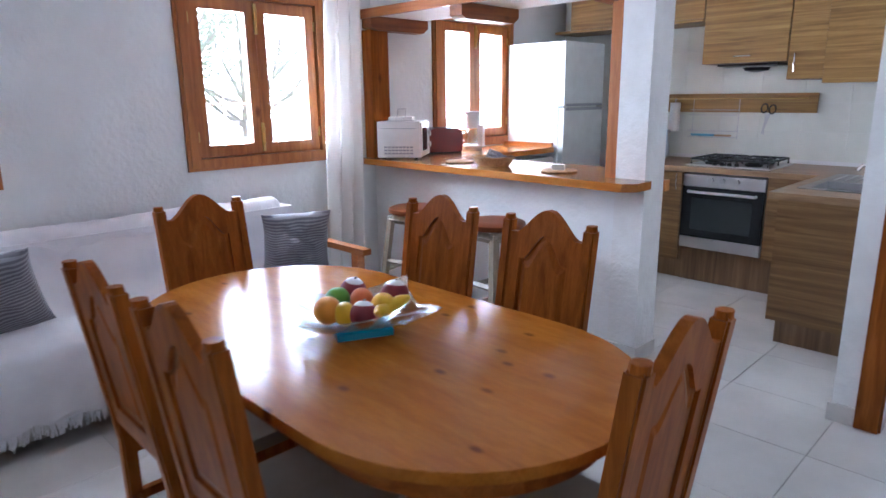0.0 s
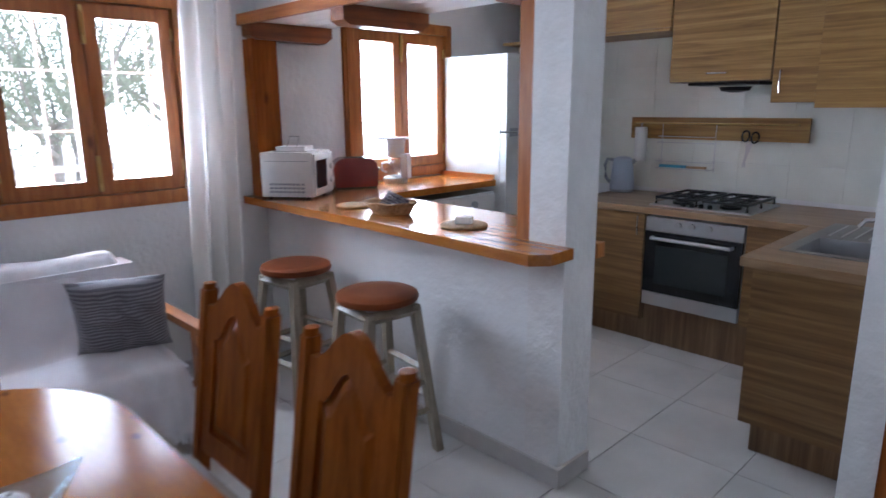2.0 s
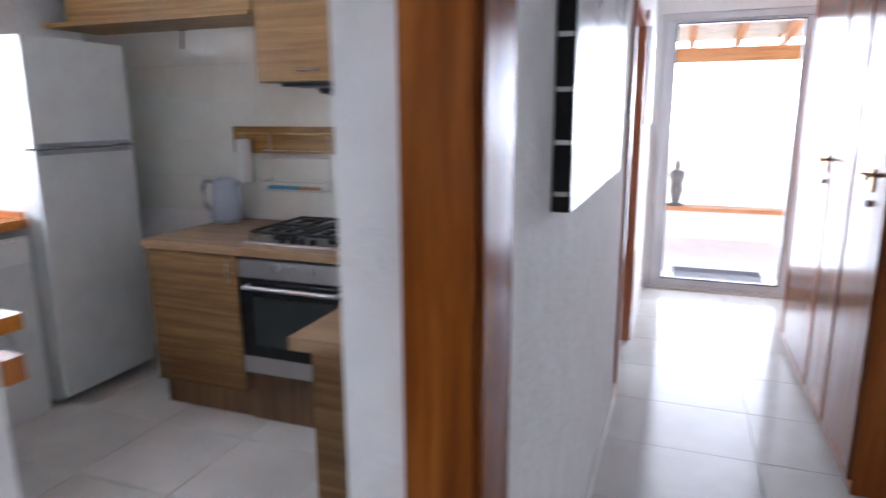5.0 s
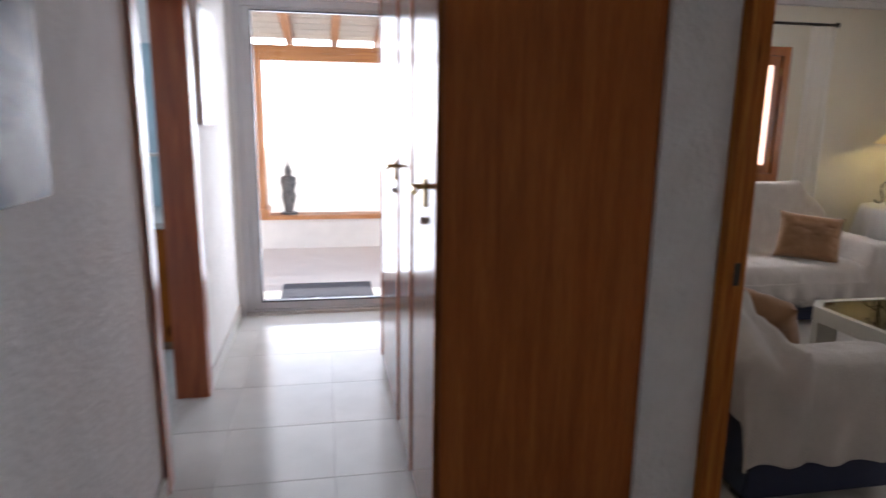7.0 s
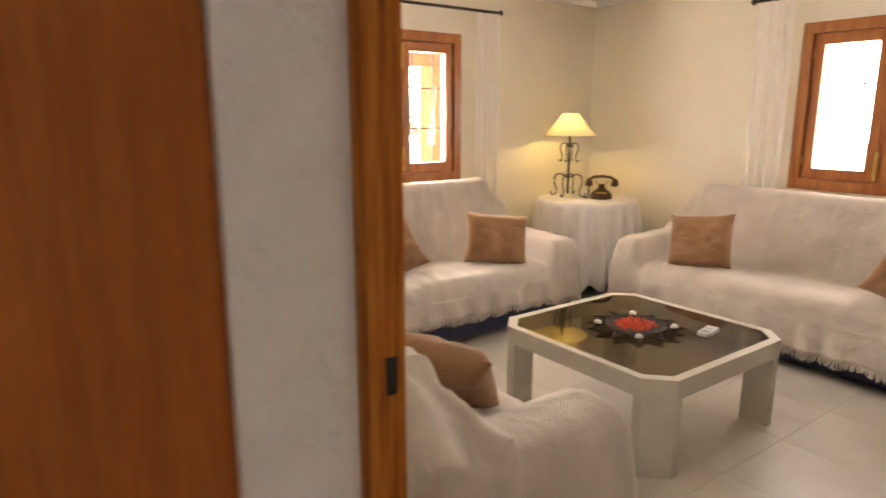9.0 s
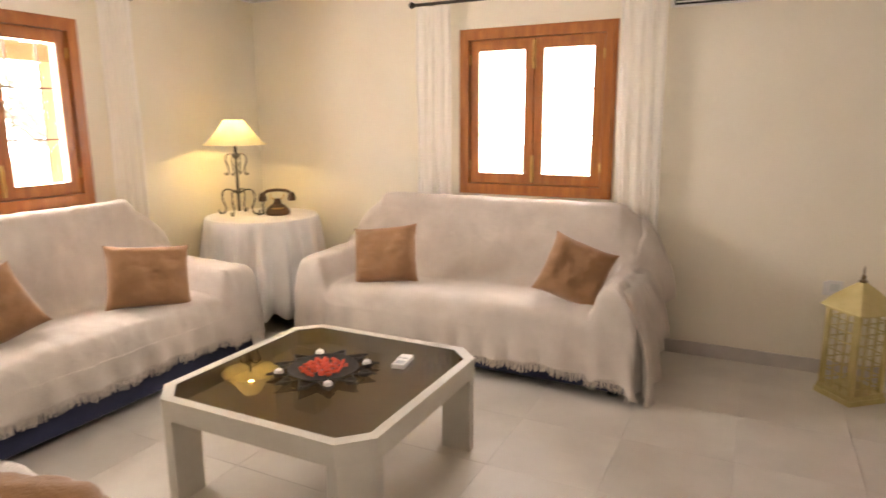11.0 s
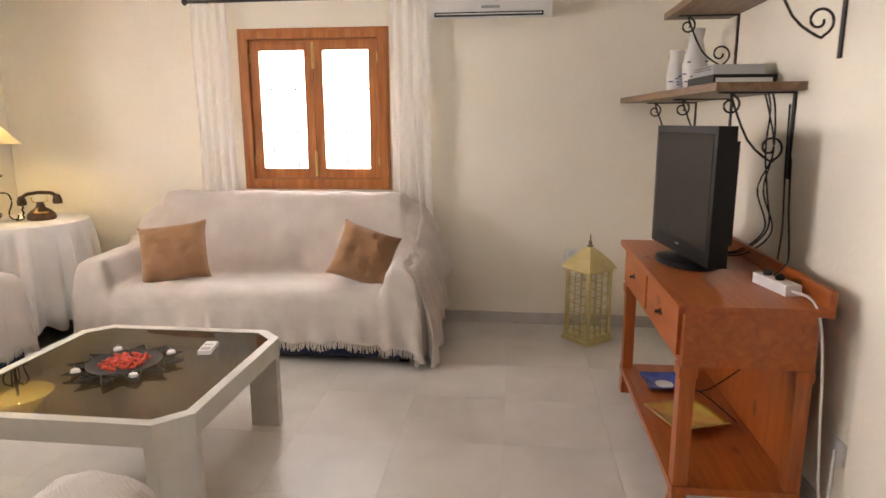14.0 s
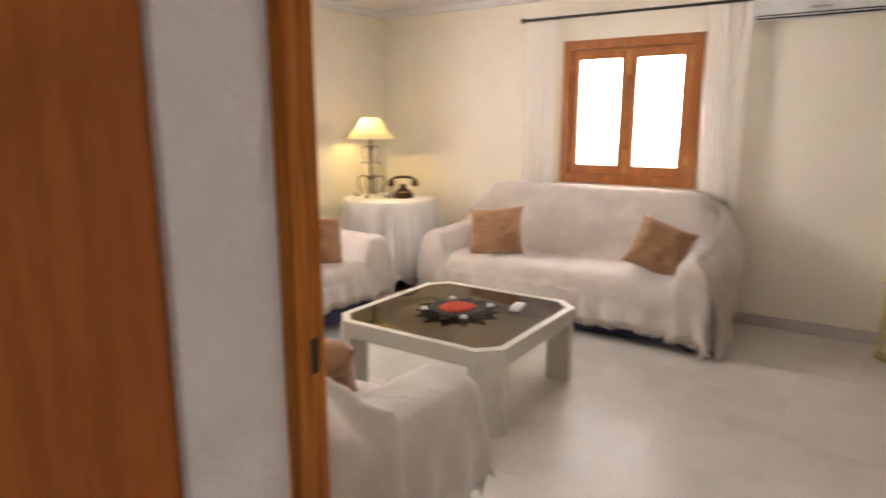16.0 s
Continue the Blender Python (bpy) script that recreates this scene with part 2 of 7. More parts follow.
WORKTOP = wood("butcher_block_walnut_worktop", (0.20, 0.115, 0.055), (0.29, 0.18, 0.095), (0.37, 0.25, 0.14), 0, 0.35, 0.1, 10, 2.2, False)
CABINET_WOOD = wood("red_orange_varnished_pine", (0.29, 0.060, 0.010), (0.38, 0.090, 0.016), (0.45, 0.125, 0.026), 2, 0.34, 0.03)
CABINET_WOOD_X = wood("red_orange_varnished_pine_long", (0.29, 0.060, 0.010), (0.38, 0.090, 0.016), (0.45, 0.125, 0.026), 0, 0.34, 0.03)
SHELF_WOOD = wood("brown_stained_shelf_board", (0.13, 0.07, 0.035), (0.20, 0.115, 0.06), (0.27, 0.165, 0.09), 0, 0.45, 0.1)
STOOL_GREY = wood("grey_green_painted_stool_wood", (0.24, 0.20, 0.14), (0.31, 0.26, 0.19), (0.37, 0.32, 0.24), 2, 0.5, 0.05, 14, 2.0, False)
THROW = cloth("cream_woven_throw", (0.51, 0.46, 0.41), (0.62, 0.565, 0.51), wrinkle=1.0, rib=45.0)
THROW_WHITE = cloth("white_woven_throw", (0.66, 0.65, 0.68), (0.76, 0.75, 0.77))
NAVY = cloth("navy_sofa_fabric", (0.012, 0.017, 0.05), (0.022, 0.03, 0.085))
TAN = cloth("tan_suede_cushion", (0.25, 0.13, 0.060), (0.36, 0.195, 0.098), wrinkle=1.0)
STRIPED = cloth("grey_striped_cushion", (0.25, 0.245, 0.265), (0.31, 0.305, 0.325), stripes=(2, 37.0, (0.45, 0.45, 0.49)))
TABLECLOTH = cloth("white_tablecloth", (0.70, 0.69, 0.67), (0.79, 0.78, 0.76), wrinkle=0.2)
SEAT_CLOTH = cloth("beige_chair_seat_fabric", (0.22, 0.18, 0.13), (0.30, 0.25, 0.19))
CURTAIN = sheer("white_sheer_curtain", (0.97, 0.96, 0.935), 0.94, 0.62)
WHITE_PLASTIC = plain("white_plastic", (0.78, 0.78, 0.77), 0.35)
WHITE_ENAMEL = plain("white_enamel", (0.70, 0.73, 0.72), 0.25, coat=0.3)
BLACK_PLASTIC = plain("black_plastic", (0.011, 0.011, 0.012), 0.3)
BLACK_PLASTIC.node_tree.nodes["Principled BSDF"].inputs["Specular IOR Level"].default_value = 0.22
GREY_PLASTIC = plain("grey_plastic", (0.33, 0.35, 0.38), 0.4)
SCREEN = plain("dark_tv_screen", (0.036, 0.031, 0.027), 0.25)
SCREEN.node_tree.nodes["Principled BSDF"].inputs["Specular IOR Level"].default_value = 0.05
TV_BLACK = plain("matt_black_casing", (0.007, 0.007, 0.008), 0.28)
TV_BLACK.node_tree.nodes["Principled BSDF"].inputs["Specular IOR Level"].default_value = 0.15
STEEL = mottled("brushed_stainless_steel", (0.50, 0.50, 0.51), (0.62, 0.62, 0.63), 0.32, 3, 200, 0.05, 0.0005, metal=1.0)
CHROME = plain("chrome", (0.75, 0.75, 0.76), 0.12, 1.0)
BRASS = plain("brass", (0.62, 0.43, 0.16), 0.28, 1.0)
IRON = mottled("black_wrought_iron", (0.018, 0.016, 0.015), (0.05, 0.042, 0.035), 0.5, 20, 90, 0.3, metal=0.4)
BLACK_GLASS = plain("black_oven_glass", (0.010, 0.010, 0.012), 0.06)
GLASS = clear_glass("window_glass")
SMOKED = clear_glass("smoked_brown_glass", (0.42, 0.35, 0.25), 0.01, 0.07, 0.75)
CREAM_PAINT = mottled("cream_painted_wood", (0.50, 0.48, 0.42), (0.58, 0.56, 0.50), 0.4, 6, 80, 0.1)
LANTERN_PAINT = mottled("mustard_painted_metal", (0.50, 0.41, 0.17), (0.62, 0.53, 0.25), 0.5, 12, 90, 0.2)
RED_PLASTIC = plain("dark_red_plastic", (0.17, 0.016, 0.014), 0.25, coat=0.3)
ALU = mottled("white_grey_aluminium", (0.55, 0.56, 0.58), (0.62, 0.63, 0.65), 0.35, 4, 90, 0.05)
ALU_DARK = plain("dark_grey_gasket", (0.03, 0.035, 0.05), 0.4)
WICKER = mottled("woven_wicker", (0.25, 0.14, 0.06), (0.50, 0.33, 0.17), 0.7, 60, 200, 0.6, 0.004)
TERRACOTTA = mottled("terracotta_paint", (0.50, 0.22, 0.09), (0.60, 0.29, 0.13), 0.8, 4, 40, 0.3)
PORCH_WOOD = wood("orange_porch_beam", (0.40, 0.16, 0.05), (0.52, 0.23, 0.08), (0.60, 0.30, 0.11), 0, 0.5, 0.1)
PORCH_TILE = mottled("pale_terrace_tile", (0.80, 0.76, 0.72), (0.88, 0.84, 0.80), 0.5, 5, 60, 0.1)
GROUND = mottled("dry_sandy_ground", (0.55, 0.50, 0.42), (0.68, 0.63, 0.55), 0.95, 1.5, 20, 0.8, 0.02)
STONE_GREY = mottled("dark_stone", (0.10, 0.10, 0.10), (0.18, 0.175, 0.17), 0.8, 20, 90, 0.4)
LEAF = sheer("olive_leaf", (0.38, 0.42, 0.32), 1.0)
BARK = mottled("grey_bark", (0.32, 0.30, 0.26), (0.45, 0.42, 0.37), 0.9, 14, 70, 0.8, 0.01)
# Emission makes the backdrop glow white and adds light to the rooms.
GLOW_BACKDROP = glowing("glowing_backdrop", (0.92, 0.95, 1.0), 6.5)
MAT_GREY = mottled("grey_blue_door_mat", (0.06, 0.065, 0.08), (0.11, 0.115, 0.135), 0.95, 40, 200, 0.6, 0.004)


# ---- building blocks ----
def box(bm, x0, y0, z0, x1, y1, z1):
    v = [bm.verts.new((x, y, z)) for z in (z0, z1) for y in (y0, y1) for x in (x0, x1)]
    for f in ((0, 2, 3, 1), (4, 5, 7, 6), (0, 1, 5, 4), (2, 6, 7, 3), (0, 4, 6, 2), (1, 3, 7, 5)):
        bm.faces.new([v[i] for i in f])
    return v


def lathe(bm, profile, segments=24, centre=(0, 0, 0), squash=(1, 1), ripple=None):
    """A turned body: profile of (radius, height) from bottom to top, closed at both ends."""
    rings = []
    for i, (r, z) in enumerate(profile):
        ring = []
        for k in range(segments):
            a = 2 * math.pi * k / segments
            rr = r * (ripple(a, i / (len(profile) - 1)) if ripple else 1)
            ring.append(bm.verts.new((centre[0] + rr * math.cos(a) * squash[0], centre[1] + rr * math.sin(a) * squash[1], centre[2] + z)))
        rings.append(ring)
    for a, b in zip(rings, rings[1:]):
        for k in range(segments):
            bm.faces.new((a[k], a[(k + 1) % segments], b[(k + 1) % segments], b[k]))
    bm.faces.new(rings[0][::-1])
    bm.faces.new(rings[-1])


def tube(bm, points, radius, segments=8, taper=None, closed=False):
    """A round bar bent along points."""
    pts = [Vector(p) for p in points]
    rings = []
    up = Vector((0, 0, 1))
    for i, p in enumerate(pts):
        a = pts[i - 1] if i > 0 or closed else pts[0]
        b = pts[(i + 1) % len(pts)] if i < len(pts) - 1 or closed else pts[-1]
        d = (b - a).normalized()
        side = d.cross(up)
        if side.length < 0.05:
            side = d.cross(Vector((1, 0, 0)))
        side.normalize()
        nrm = side.cross(d).normalized()
        r = radius * (taper(i / (len(pts) - 1)) if taper else 1)
        rings.append([bm.verts.new(p + side * (r * math.cos(2 * math.pi * k / segments)) + nrm * (r * math.sin(2 * math.pi * k / segments))) for k in range(segments)])
    pairs = list(zip(rings, rings[1:])) + ([(rings[-1], rings[0])] if closed else [])
    for a, b in pairs:
        for k in range(segments):
            bm.faces.new((a[k], a[(k + 1) % segments], b[(k + 1) % segments], b[k]))
    if not closed:
        bm.faces.new(rings[0][::-1])
        bm.faces.new(rings[-1])


def prism(bm, outline, z0, z1):
    """An upright body over a plan outline (anticlockwise)."""
    lo = [bm.verts.new((x, y, z0)) for x, y in outline]
    hi = [bm.verts.new((x, y, z1)) for x, y in outline]
    n = len(outline)
    for i in range(n):
        bm.faces.new((lo[i], lo[(i + 1) % n], hi[(i + 1) % n], hi[i]))
    bm.faces.new(lo[::-1])
    bm.faces.new(hi)


def plate(bm, outline, y0, y1):
    """A body over an outline in the x-z plane, y0 to y1 thick."""
    n = len(outline)
    a = [bm.verts.new((x, y0, z)) for x, z in outline]
    b = [bm.verts.new((x, y1, z)) for x, z in outline]
    for i in range(n):
        bm.faces.new((a[i], a[(i + 1) % n], b[(i + 1) % n], b[i]))
    bm.faces.new(a[::-1])
    bm.faces.new(b)


def rounded(bm, width=0.006, segments=2, angle=40):
    edges = [e for e in bm.edges if len(e.link_faces) == 2 and e.calc_face_angle(0) > radians(angle)]
    if edges:
        bmesh.ops.bevel(bm, geom=edges, offset=width, segments=segments, affect="EDGES", clamp_overlap=True)


def part(name, bm, material, parent=None, label="", smooth=False):
    bmesh.ops.recalc_face_normals(bm, faces=bm.faces)
    me = bpy.data.meshes.new(name)
    bm.to_mesh(me)
    bm.free()
    me.materials.append(material)
    if smooth:
        me.polygons.foreach_set("use_smooth", [True] * len(me.polygons))
        me.set_sharp_from_angle(angle=radians(42))
    ob = new(name, me)
    ob.parent = parent
    if label:
        ob["label"] = label
    return ob


def block(name, dims, material, parent=None, round_by=0.004, label=""):
    bm = bmesh.new()
    box(bm, *dims)
    if round_by:
        rounded(bm, round_by)
    return part(name, bm, material, parent, label)


def turned(name, profile, material, parent=None, segments=24, centre=(0, 0, 0), squash=(1, 1), label=""):
    bm = bmesh.new()
    lathe(bm, profile, segments, centre, squash)
    return part(name, bm, material, parent, label, True)


def bar(name, points, radius, material, parent=None, segments=8, taper=None, closed=False, label=""):
    bm = bmesh.new()
    tube(bm, points, radius, segments, taper, closed)
    return part(name, bm, material, parent, label, True)


def thing(name, at, label, category, group=""):
    ob = new(name)
    ob.empty_display_size = 0.1
    ob.matrix_basis = at
    return tagged(ob, label, category, group)


def structure(name, bm, material, label, category):
    return tagged(part(name, bm, material), label, category, "", "structure")


def wall(name, axis, face0, face1, a0, a1, z0, z1, material, label, openings=()):
    """A wall from face0 to face1 along axis, spanning a0..a1 the other way, with openings (b0, b1, zb, zt)."""
    bm = bmesh.new()

    def piece(b0, b1, c0, c1):
        if b1 - b0 > 1e-4 and c1 - c0 > 1e-4:
            if axis == "x":
                box(bm, face0, b0, c0, face1, b1, c1)
            else:
                box(bm, b0, face0, c0, b1, face1, c1)
    at = a0
    for b0, b1, c0, c1 in sorted(openings):
        piece(at, b0, z0, z1)
        piece(b0, b1, z0, c0)
        piece(b0, b1, c1, z1)
        at = b1
    piece(at, a1, z0, z1)
    return structure(name, bm, material, label, "wall")


# ---- the large structure ----
TOP = 2.48
WIN_Z = (1.08, 2.05)
wall("wall_west", "x", -0.16, 0.0, -4.9, 2.75, 0, TOP, PLASTER, "white rough plaster outer wall with three wooden windows",
     [(-3.34, -2.44, *WIN_Z), (-1.38, -0.48, *WIN_Z), (0.67, 1.55, *WIN_Z)])
wall("wall_south", "y", -4.9, -4.6, 0.0, 5.265, 0, TOP, PLASTER, "plain white plaster wall closing the dining room")
wall("wall_bar", "y", 0.0, 0.20, 0.0, 2.03, 0, 0.965, PLASTER, "low white plaster wall under the breakfast bar")
wall("wall_bar_header", "y", 0.0, 0.20, 0.0, 2.03, 2.045, TOP, PLASTER, "white plaster wall above the bar canopy")
wall("pillar", "y", 0.0, 0.21, 2.03, 2.20, 0, TOP, PLASTER_ROUGH, "white rough plaster pillar at the end of the bar")
wall("wall_kitchen_header", "y", 0.04, 0.20, 2.20, 3.155, 2.2, TOP, PLASTER, "white plaster lintel over the kitchen opening")
wall("wall_kitchen_back", "y", 2.45, 2.75, 0.0, 3.155, 0, TOP, PLASTER, "white kitchen wall behind the hob")
wall("wall_hall_left", "x", 3.155, 3.30, 0.035, 5.0, 0, TOP, PLASTER_ROUGH, "white rough plaster wall between kitchen and hall",
     [(2.70, 3.60, 0.0, 2.08)])
wall("wall_hall_right", "x", 5.19, 5.265, -4.6, 2.03, 0, TOP, PLASTER, "white plaster wall with the living room doorway",
     [(0.965, 2.03, 0.0, 2.08)])
wall("wall_hall_return", "y", 2.03, 2.13, 4.967, 5.265, 0, TOP, PLASTER_ROUGH, "narrow white plaster wall between wardrobe and doorway")
wall("wall_living_west", "x", 5.165, 5.265, 2.13, 5.0, 0, TOP, PLASTER_CREAM, "cream white plaster wall behind the wardrobe")
wall("wall_hall_end", "y", 5.0, 5.2, 3.155, 5.265, 0, TOP, PLASTER, "white wall around the glass patio door", [(3.34, 4.50, 0.0, 2.28)])
wall("wall_living_south", "y", 0.0, 0.15, 5.265, 9.67, 0, TOP, PLASTER_CREAM, "cream white plaster wall behind the television")
wall("wall_living_north", "y", 5.15, 5.31, 5.165, 9.67, 0, TOP, PLASTER_CREAM, "cream white plaster wall with one window", [(6.79, 7.75, 1.04, 2.04)])
wall("wall_living_east", "x", 9.37, 9.53, 0.15, 5.15, 0, TOP, PLASTER_CREAM, "cream white plaster wall with one window", [(2.25, 3.215, 1.04, 2.04)])
# The opening is out of view, added to let the side room lamp in.
wall("wall_bath_back", "x", 1.9, 2.0, 2.75, 5.2, 0, TOP, PLASTER, "plain white wall of the side room", [(3.5, 4.3, 1.1, 2.0)])
wall("wall_bath_end", "y", 5.0, 5.2, 2.0, 3.155, 0, TOP, PLASTER, "plain white end wall of the side room")

bm = bmesh.new()
# The unseen overhang past the west wall is added to trim the sun patches.
box(bm, -0.24, -4.9, TOP, 5.23, 5.2, TOP + 0.15)
structure("ceiling", bm, CEILING, "plain white plaster ceiling of dining room, kitchen and hall", "ceiling")
bm = bmesh.new()
box(bm, 5.23, 0.0, TOP, 9.67, 5.45, TOP + 0.15)
box(bm, 5.265, 0.15, TOP - 0.05, 9.37, 0.20, TOP)
box(bm, 5.265, 5.10, TOP - 0.05, 9.37, 5.15, TOP)
box(bm, 9.32, 0.20, TOP - 0.05, 9.37, 5.10, TOP)
structure("ceiling_living", bm, CEILING, "plain white living room ceiling with a small cornice", "ceiling")
bm = bmesh.new()
box(bm, -0.3, -4.9, -0.15, 5.23, 5.2, -0.006)
box(bm, 5.23, 0.0, -0.15, 9.67, 5.45, -0.006)
FLOOR = structure("floor", bm, GROUT, "grey joints under pale polished marble floor tiles", "floor")
bm = bmesh.new()
for x0, y0, x1, y1 in ((-400, -400, 400, -4.9), (-400, 5.45, 400, 400), (-400, -4.9, -0.3, 5.45), (9.67, -4.9, 400, 5.45), (5.12, -4.9, 9.67, 0.0), (-0.3, 5.2, 5.12, 5.45)):
    box(bm, x0, y0, -0.5, x1, y1, -0.05)
structure("ground", bm, GROUND, "dry sandy garden ground in full sun", "ground")
# Upright sheets that glow by themselves, in place of a sunlit distance.
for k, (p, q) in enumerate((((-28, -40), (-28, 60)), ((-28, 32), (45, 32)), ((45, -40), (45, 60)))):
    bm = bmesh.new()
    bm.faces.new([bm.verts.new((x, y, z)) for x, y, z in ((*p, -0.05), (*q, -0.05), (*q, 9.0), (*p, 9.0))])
    structure("backdrop" if k == 0 else "backdrop_%d" % k, bm, GLOW_BACKDROP, "plain glowing backdrop sheet in place of the bright distance", "backdrop")
for k, (x0, y0, x1, y1) in enumerate(((0.0, -0.014, 2.03, 0.0), (2.03, -0.015, 2.214, 0.0), (3.14, 0.021, 3.247, 0.035), (3.30, 0.21, 3.314, 2.64), (3.30, 3.63, 3.314, 5.0),
                                       (0.0, -4.6, 0.014, -0.014), (4.969, 2.016, 5.19, 2.03), (5.176, -4.6, 5.19, 0.93),
                                       (9.356, 0.15, 9.37, 5.15), (5.279, 5.136, 9.356, 5.15), (5.279, 0.15, 9.356, 0.164), (5.265, 2.1, 5.279, 5.136))):
    bm = bmesh.new()
    box(bm, x0, y0, 0.0, x1, y1, 0.085)
    structure("baseboard" if k == 0 else "baseboard_%d" % k, bm, SKIRTING, "grey beige marble skirting at the foot of the wall", "skirting")
bm = bmesh.new()
box(bm, 2.20, 0.0, 0.0, 2.214, 0.21, 0.085)
structure("baseboard_pillar", bm, SKIRTING, "grey beige marble skirting at the foot of the pillar", "skirting")


# ---- windows ----
def casement(name, at, w, z0, z1, label, bars=WHITE_PLASTIC):
    """A two-leaf casement: x along the wall, -y into the room, y=0 the wall's inner face; w is the width over the casing."""
    win = tagged(thing(name, at, label, "window"), kind="structure")
    h, c = w / 2, 0.075
    bm = bmesh.new()
    for a, d0, d1 in ((0.0, -0.022, 0.0), (0.018, -0.034, -0.022), (0.05, -0.028, -0.022)):
        e = c - 0.002 if a else c
        box(bm, -h + a, d0, z0 + a, -h + e, d1, z1 - a)
        box(bm, h - e, d0, z0 + a, h - a, d1, z1 - a)
        box(bm, -h + e, d0, z0 + a, h - e, d1, z0 + e)
        box(bm, -h + e, d0, z1 - e, h - e, d1, z1 - a)
    part("casing", bm, PINE, win, "moulded honey pine casing")
    bm = bmesh.new()
    i = c - 0.012
    for x0, x1, zz0, zz1 in ((-h + i, -h + c + 0.02, z0 + i, z1 - i), (h - c - 0.02, h - i, z0 + i, z1 - i), (-h + c + 0.02, h - c - 0.02, z0 + i, z0 + c + 0.02), (-h + c + 0.02, h - c - 0.02, z1 - c - 0.02, z1 - i)):
        box(bm, x0, 0.0, zz0, x1, 0.12, zz1)
    part("window_frame", bm, PINE, win)
    for sgn in (-1, 1):
        o, m = sgn * (h - c - 0.006), sgn * 0.0015
        x0, x1 = min(o, m), max(o, m)
        s = 0.066
        bm = bmesh.new()
        zb, zt = z0 + c + 0.008, z1 - c - 0.008
        box(bm, x0, -0.012, zb, x0 + s, 0.045, zt)
        box(bm, x1 - s, -0.012, zb, x1, 0.045, zt)
        box(bm, x0 + s, -0.012, zb, x1 - s, 0.045, zb + s)
        box(bm, x0 + s, -0.012, zt - s, x1 - s, 0.045, zt)
        rounded(bm, 0.005)
        leaf = part("sash", bm, PINE, win)
        bm = bmesh.new()
        box(bm, x0 + s - 0.005, 0.012, zb + s - 0.005, x1 - s + 0.005, 0.018, zt - s + 0.005)
        pane = part("pane", bm, GLASS, leaf)
        pane.visible_shadow = False
        for zh in (zb + 0.12, zt - 0.12):
            bar("hinge", [(o, -0.016, zh - 0.03), (o, -0.016, zh + 0.03)], 0.006, BRASS, leaf)
    block("meeting_bead", (-0.022, 0.0455, z0 + c + 0.022, 0.022, 0.058, z1 - c - 0.022), PINE, win, 0.002)
    for za, zb2 in ((z0 + c + 0.02, z0 + c + 0.20), (z1 - c - 0.20, z1 - c - 0.02)):
        bm = bmesh.new()
        box(bm, -0.009, -0.024, za, 0.009, -0.0125, zb2)
        rounded(bm, 0.003)
        tube(bm, [(0, -0.018, za + 0.04), (0, -0.034, za + 0.05), (0, -0.038, zb2 - 0.03)], 0.005)
        part("bolt", bm, BRASS, win, "brass window bolt")
    bm = bmesh.new()
    for k in range(5):
        x = -h + c + (w - 2 * c) * (k + 0.5) / 5
        tube(bm, [(x, 0.135, z0 + 0.03), (x, 0.135, z1 - 0.03)], 0.006, 6)
    for k in range(4):
        z = z0 + 0.1 + (z1 - z0 - 0.2) * k / 3
        tube(bm, [(-h + 0.03, 0.135, z), (h - 0.03, 0.135, z)], 0.006, 6)
    part("grille", bm, bars, win, "thin iron window grille")
    return win


casement("window_1", pose(0, -0.93, 0, 0, 0, 90), 1.02, 1.02, 2.11, "honey pine casement window above the dining sofa")
casement("window_2", pose(0, -2.89, 0, 0, 0, 90), 1.02, 1.02, 2.11, "honey pine casement window beside the dining sofa")
casement("window_3", pose(0, 1.11, 0, 0, 0, 90), 1.0, 1.02, 2.11, "honey pine casement window over the kitchen counter")
casement("window_4", pose(9.37, 2.732, 0, 0, 0, -90), 1.085, 0.976, 2.10, "honey pine casement window above the living room sofa", IRON)
casement("window_5", pose(7.27, 5.15, 0, 0, 0, 0), 1.085, 0.976, 2.10, "honey pine casement window above the two-seat sofa", IRON)


# ---- furniture kinds ----
def smooth_lerp(keys, n):
    """Samples a polyline smoothly, n steps to a stretch."""
    out = []
    for i in range(len(keys) - 1):
        p0, p1, p2, p3 = (Vector(keys[min(max(j, 0), len(keys) - 1)]) for j in (i - 1, i, i + 1, i + 2))
        for k in range(n):
            t = k / n
            out.append(0.5 * (2 * p1 + (p2 - p0) * t + (2 * p0 - 5 * p1 + 4 * p2 - p3) * t * t + (3 * p1 - p0 - 3 * p2 + p3) * t ** 3))
    out.append(Vector(keys[-1]))
    return out


def step(a, b, x):
    t = min(max((x - a) / (b - a), 0), 1)
    return t * t * (3 - 2 * t)


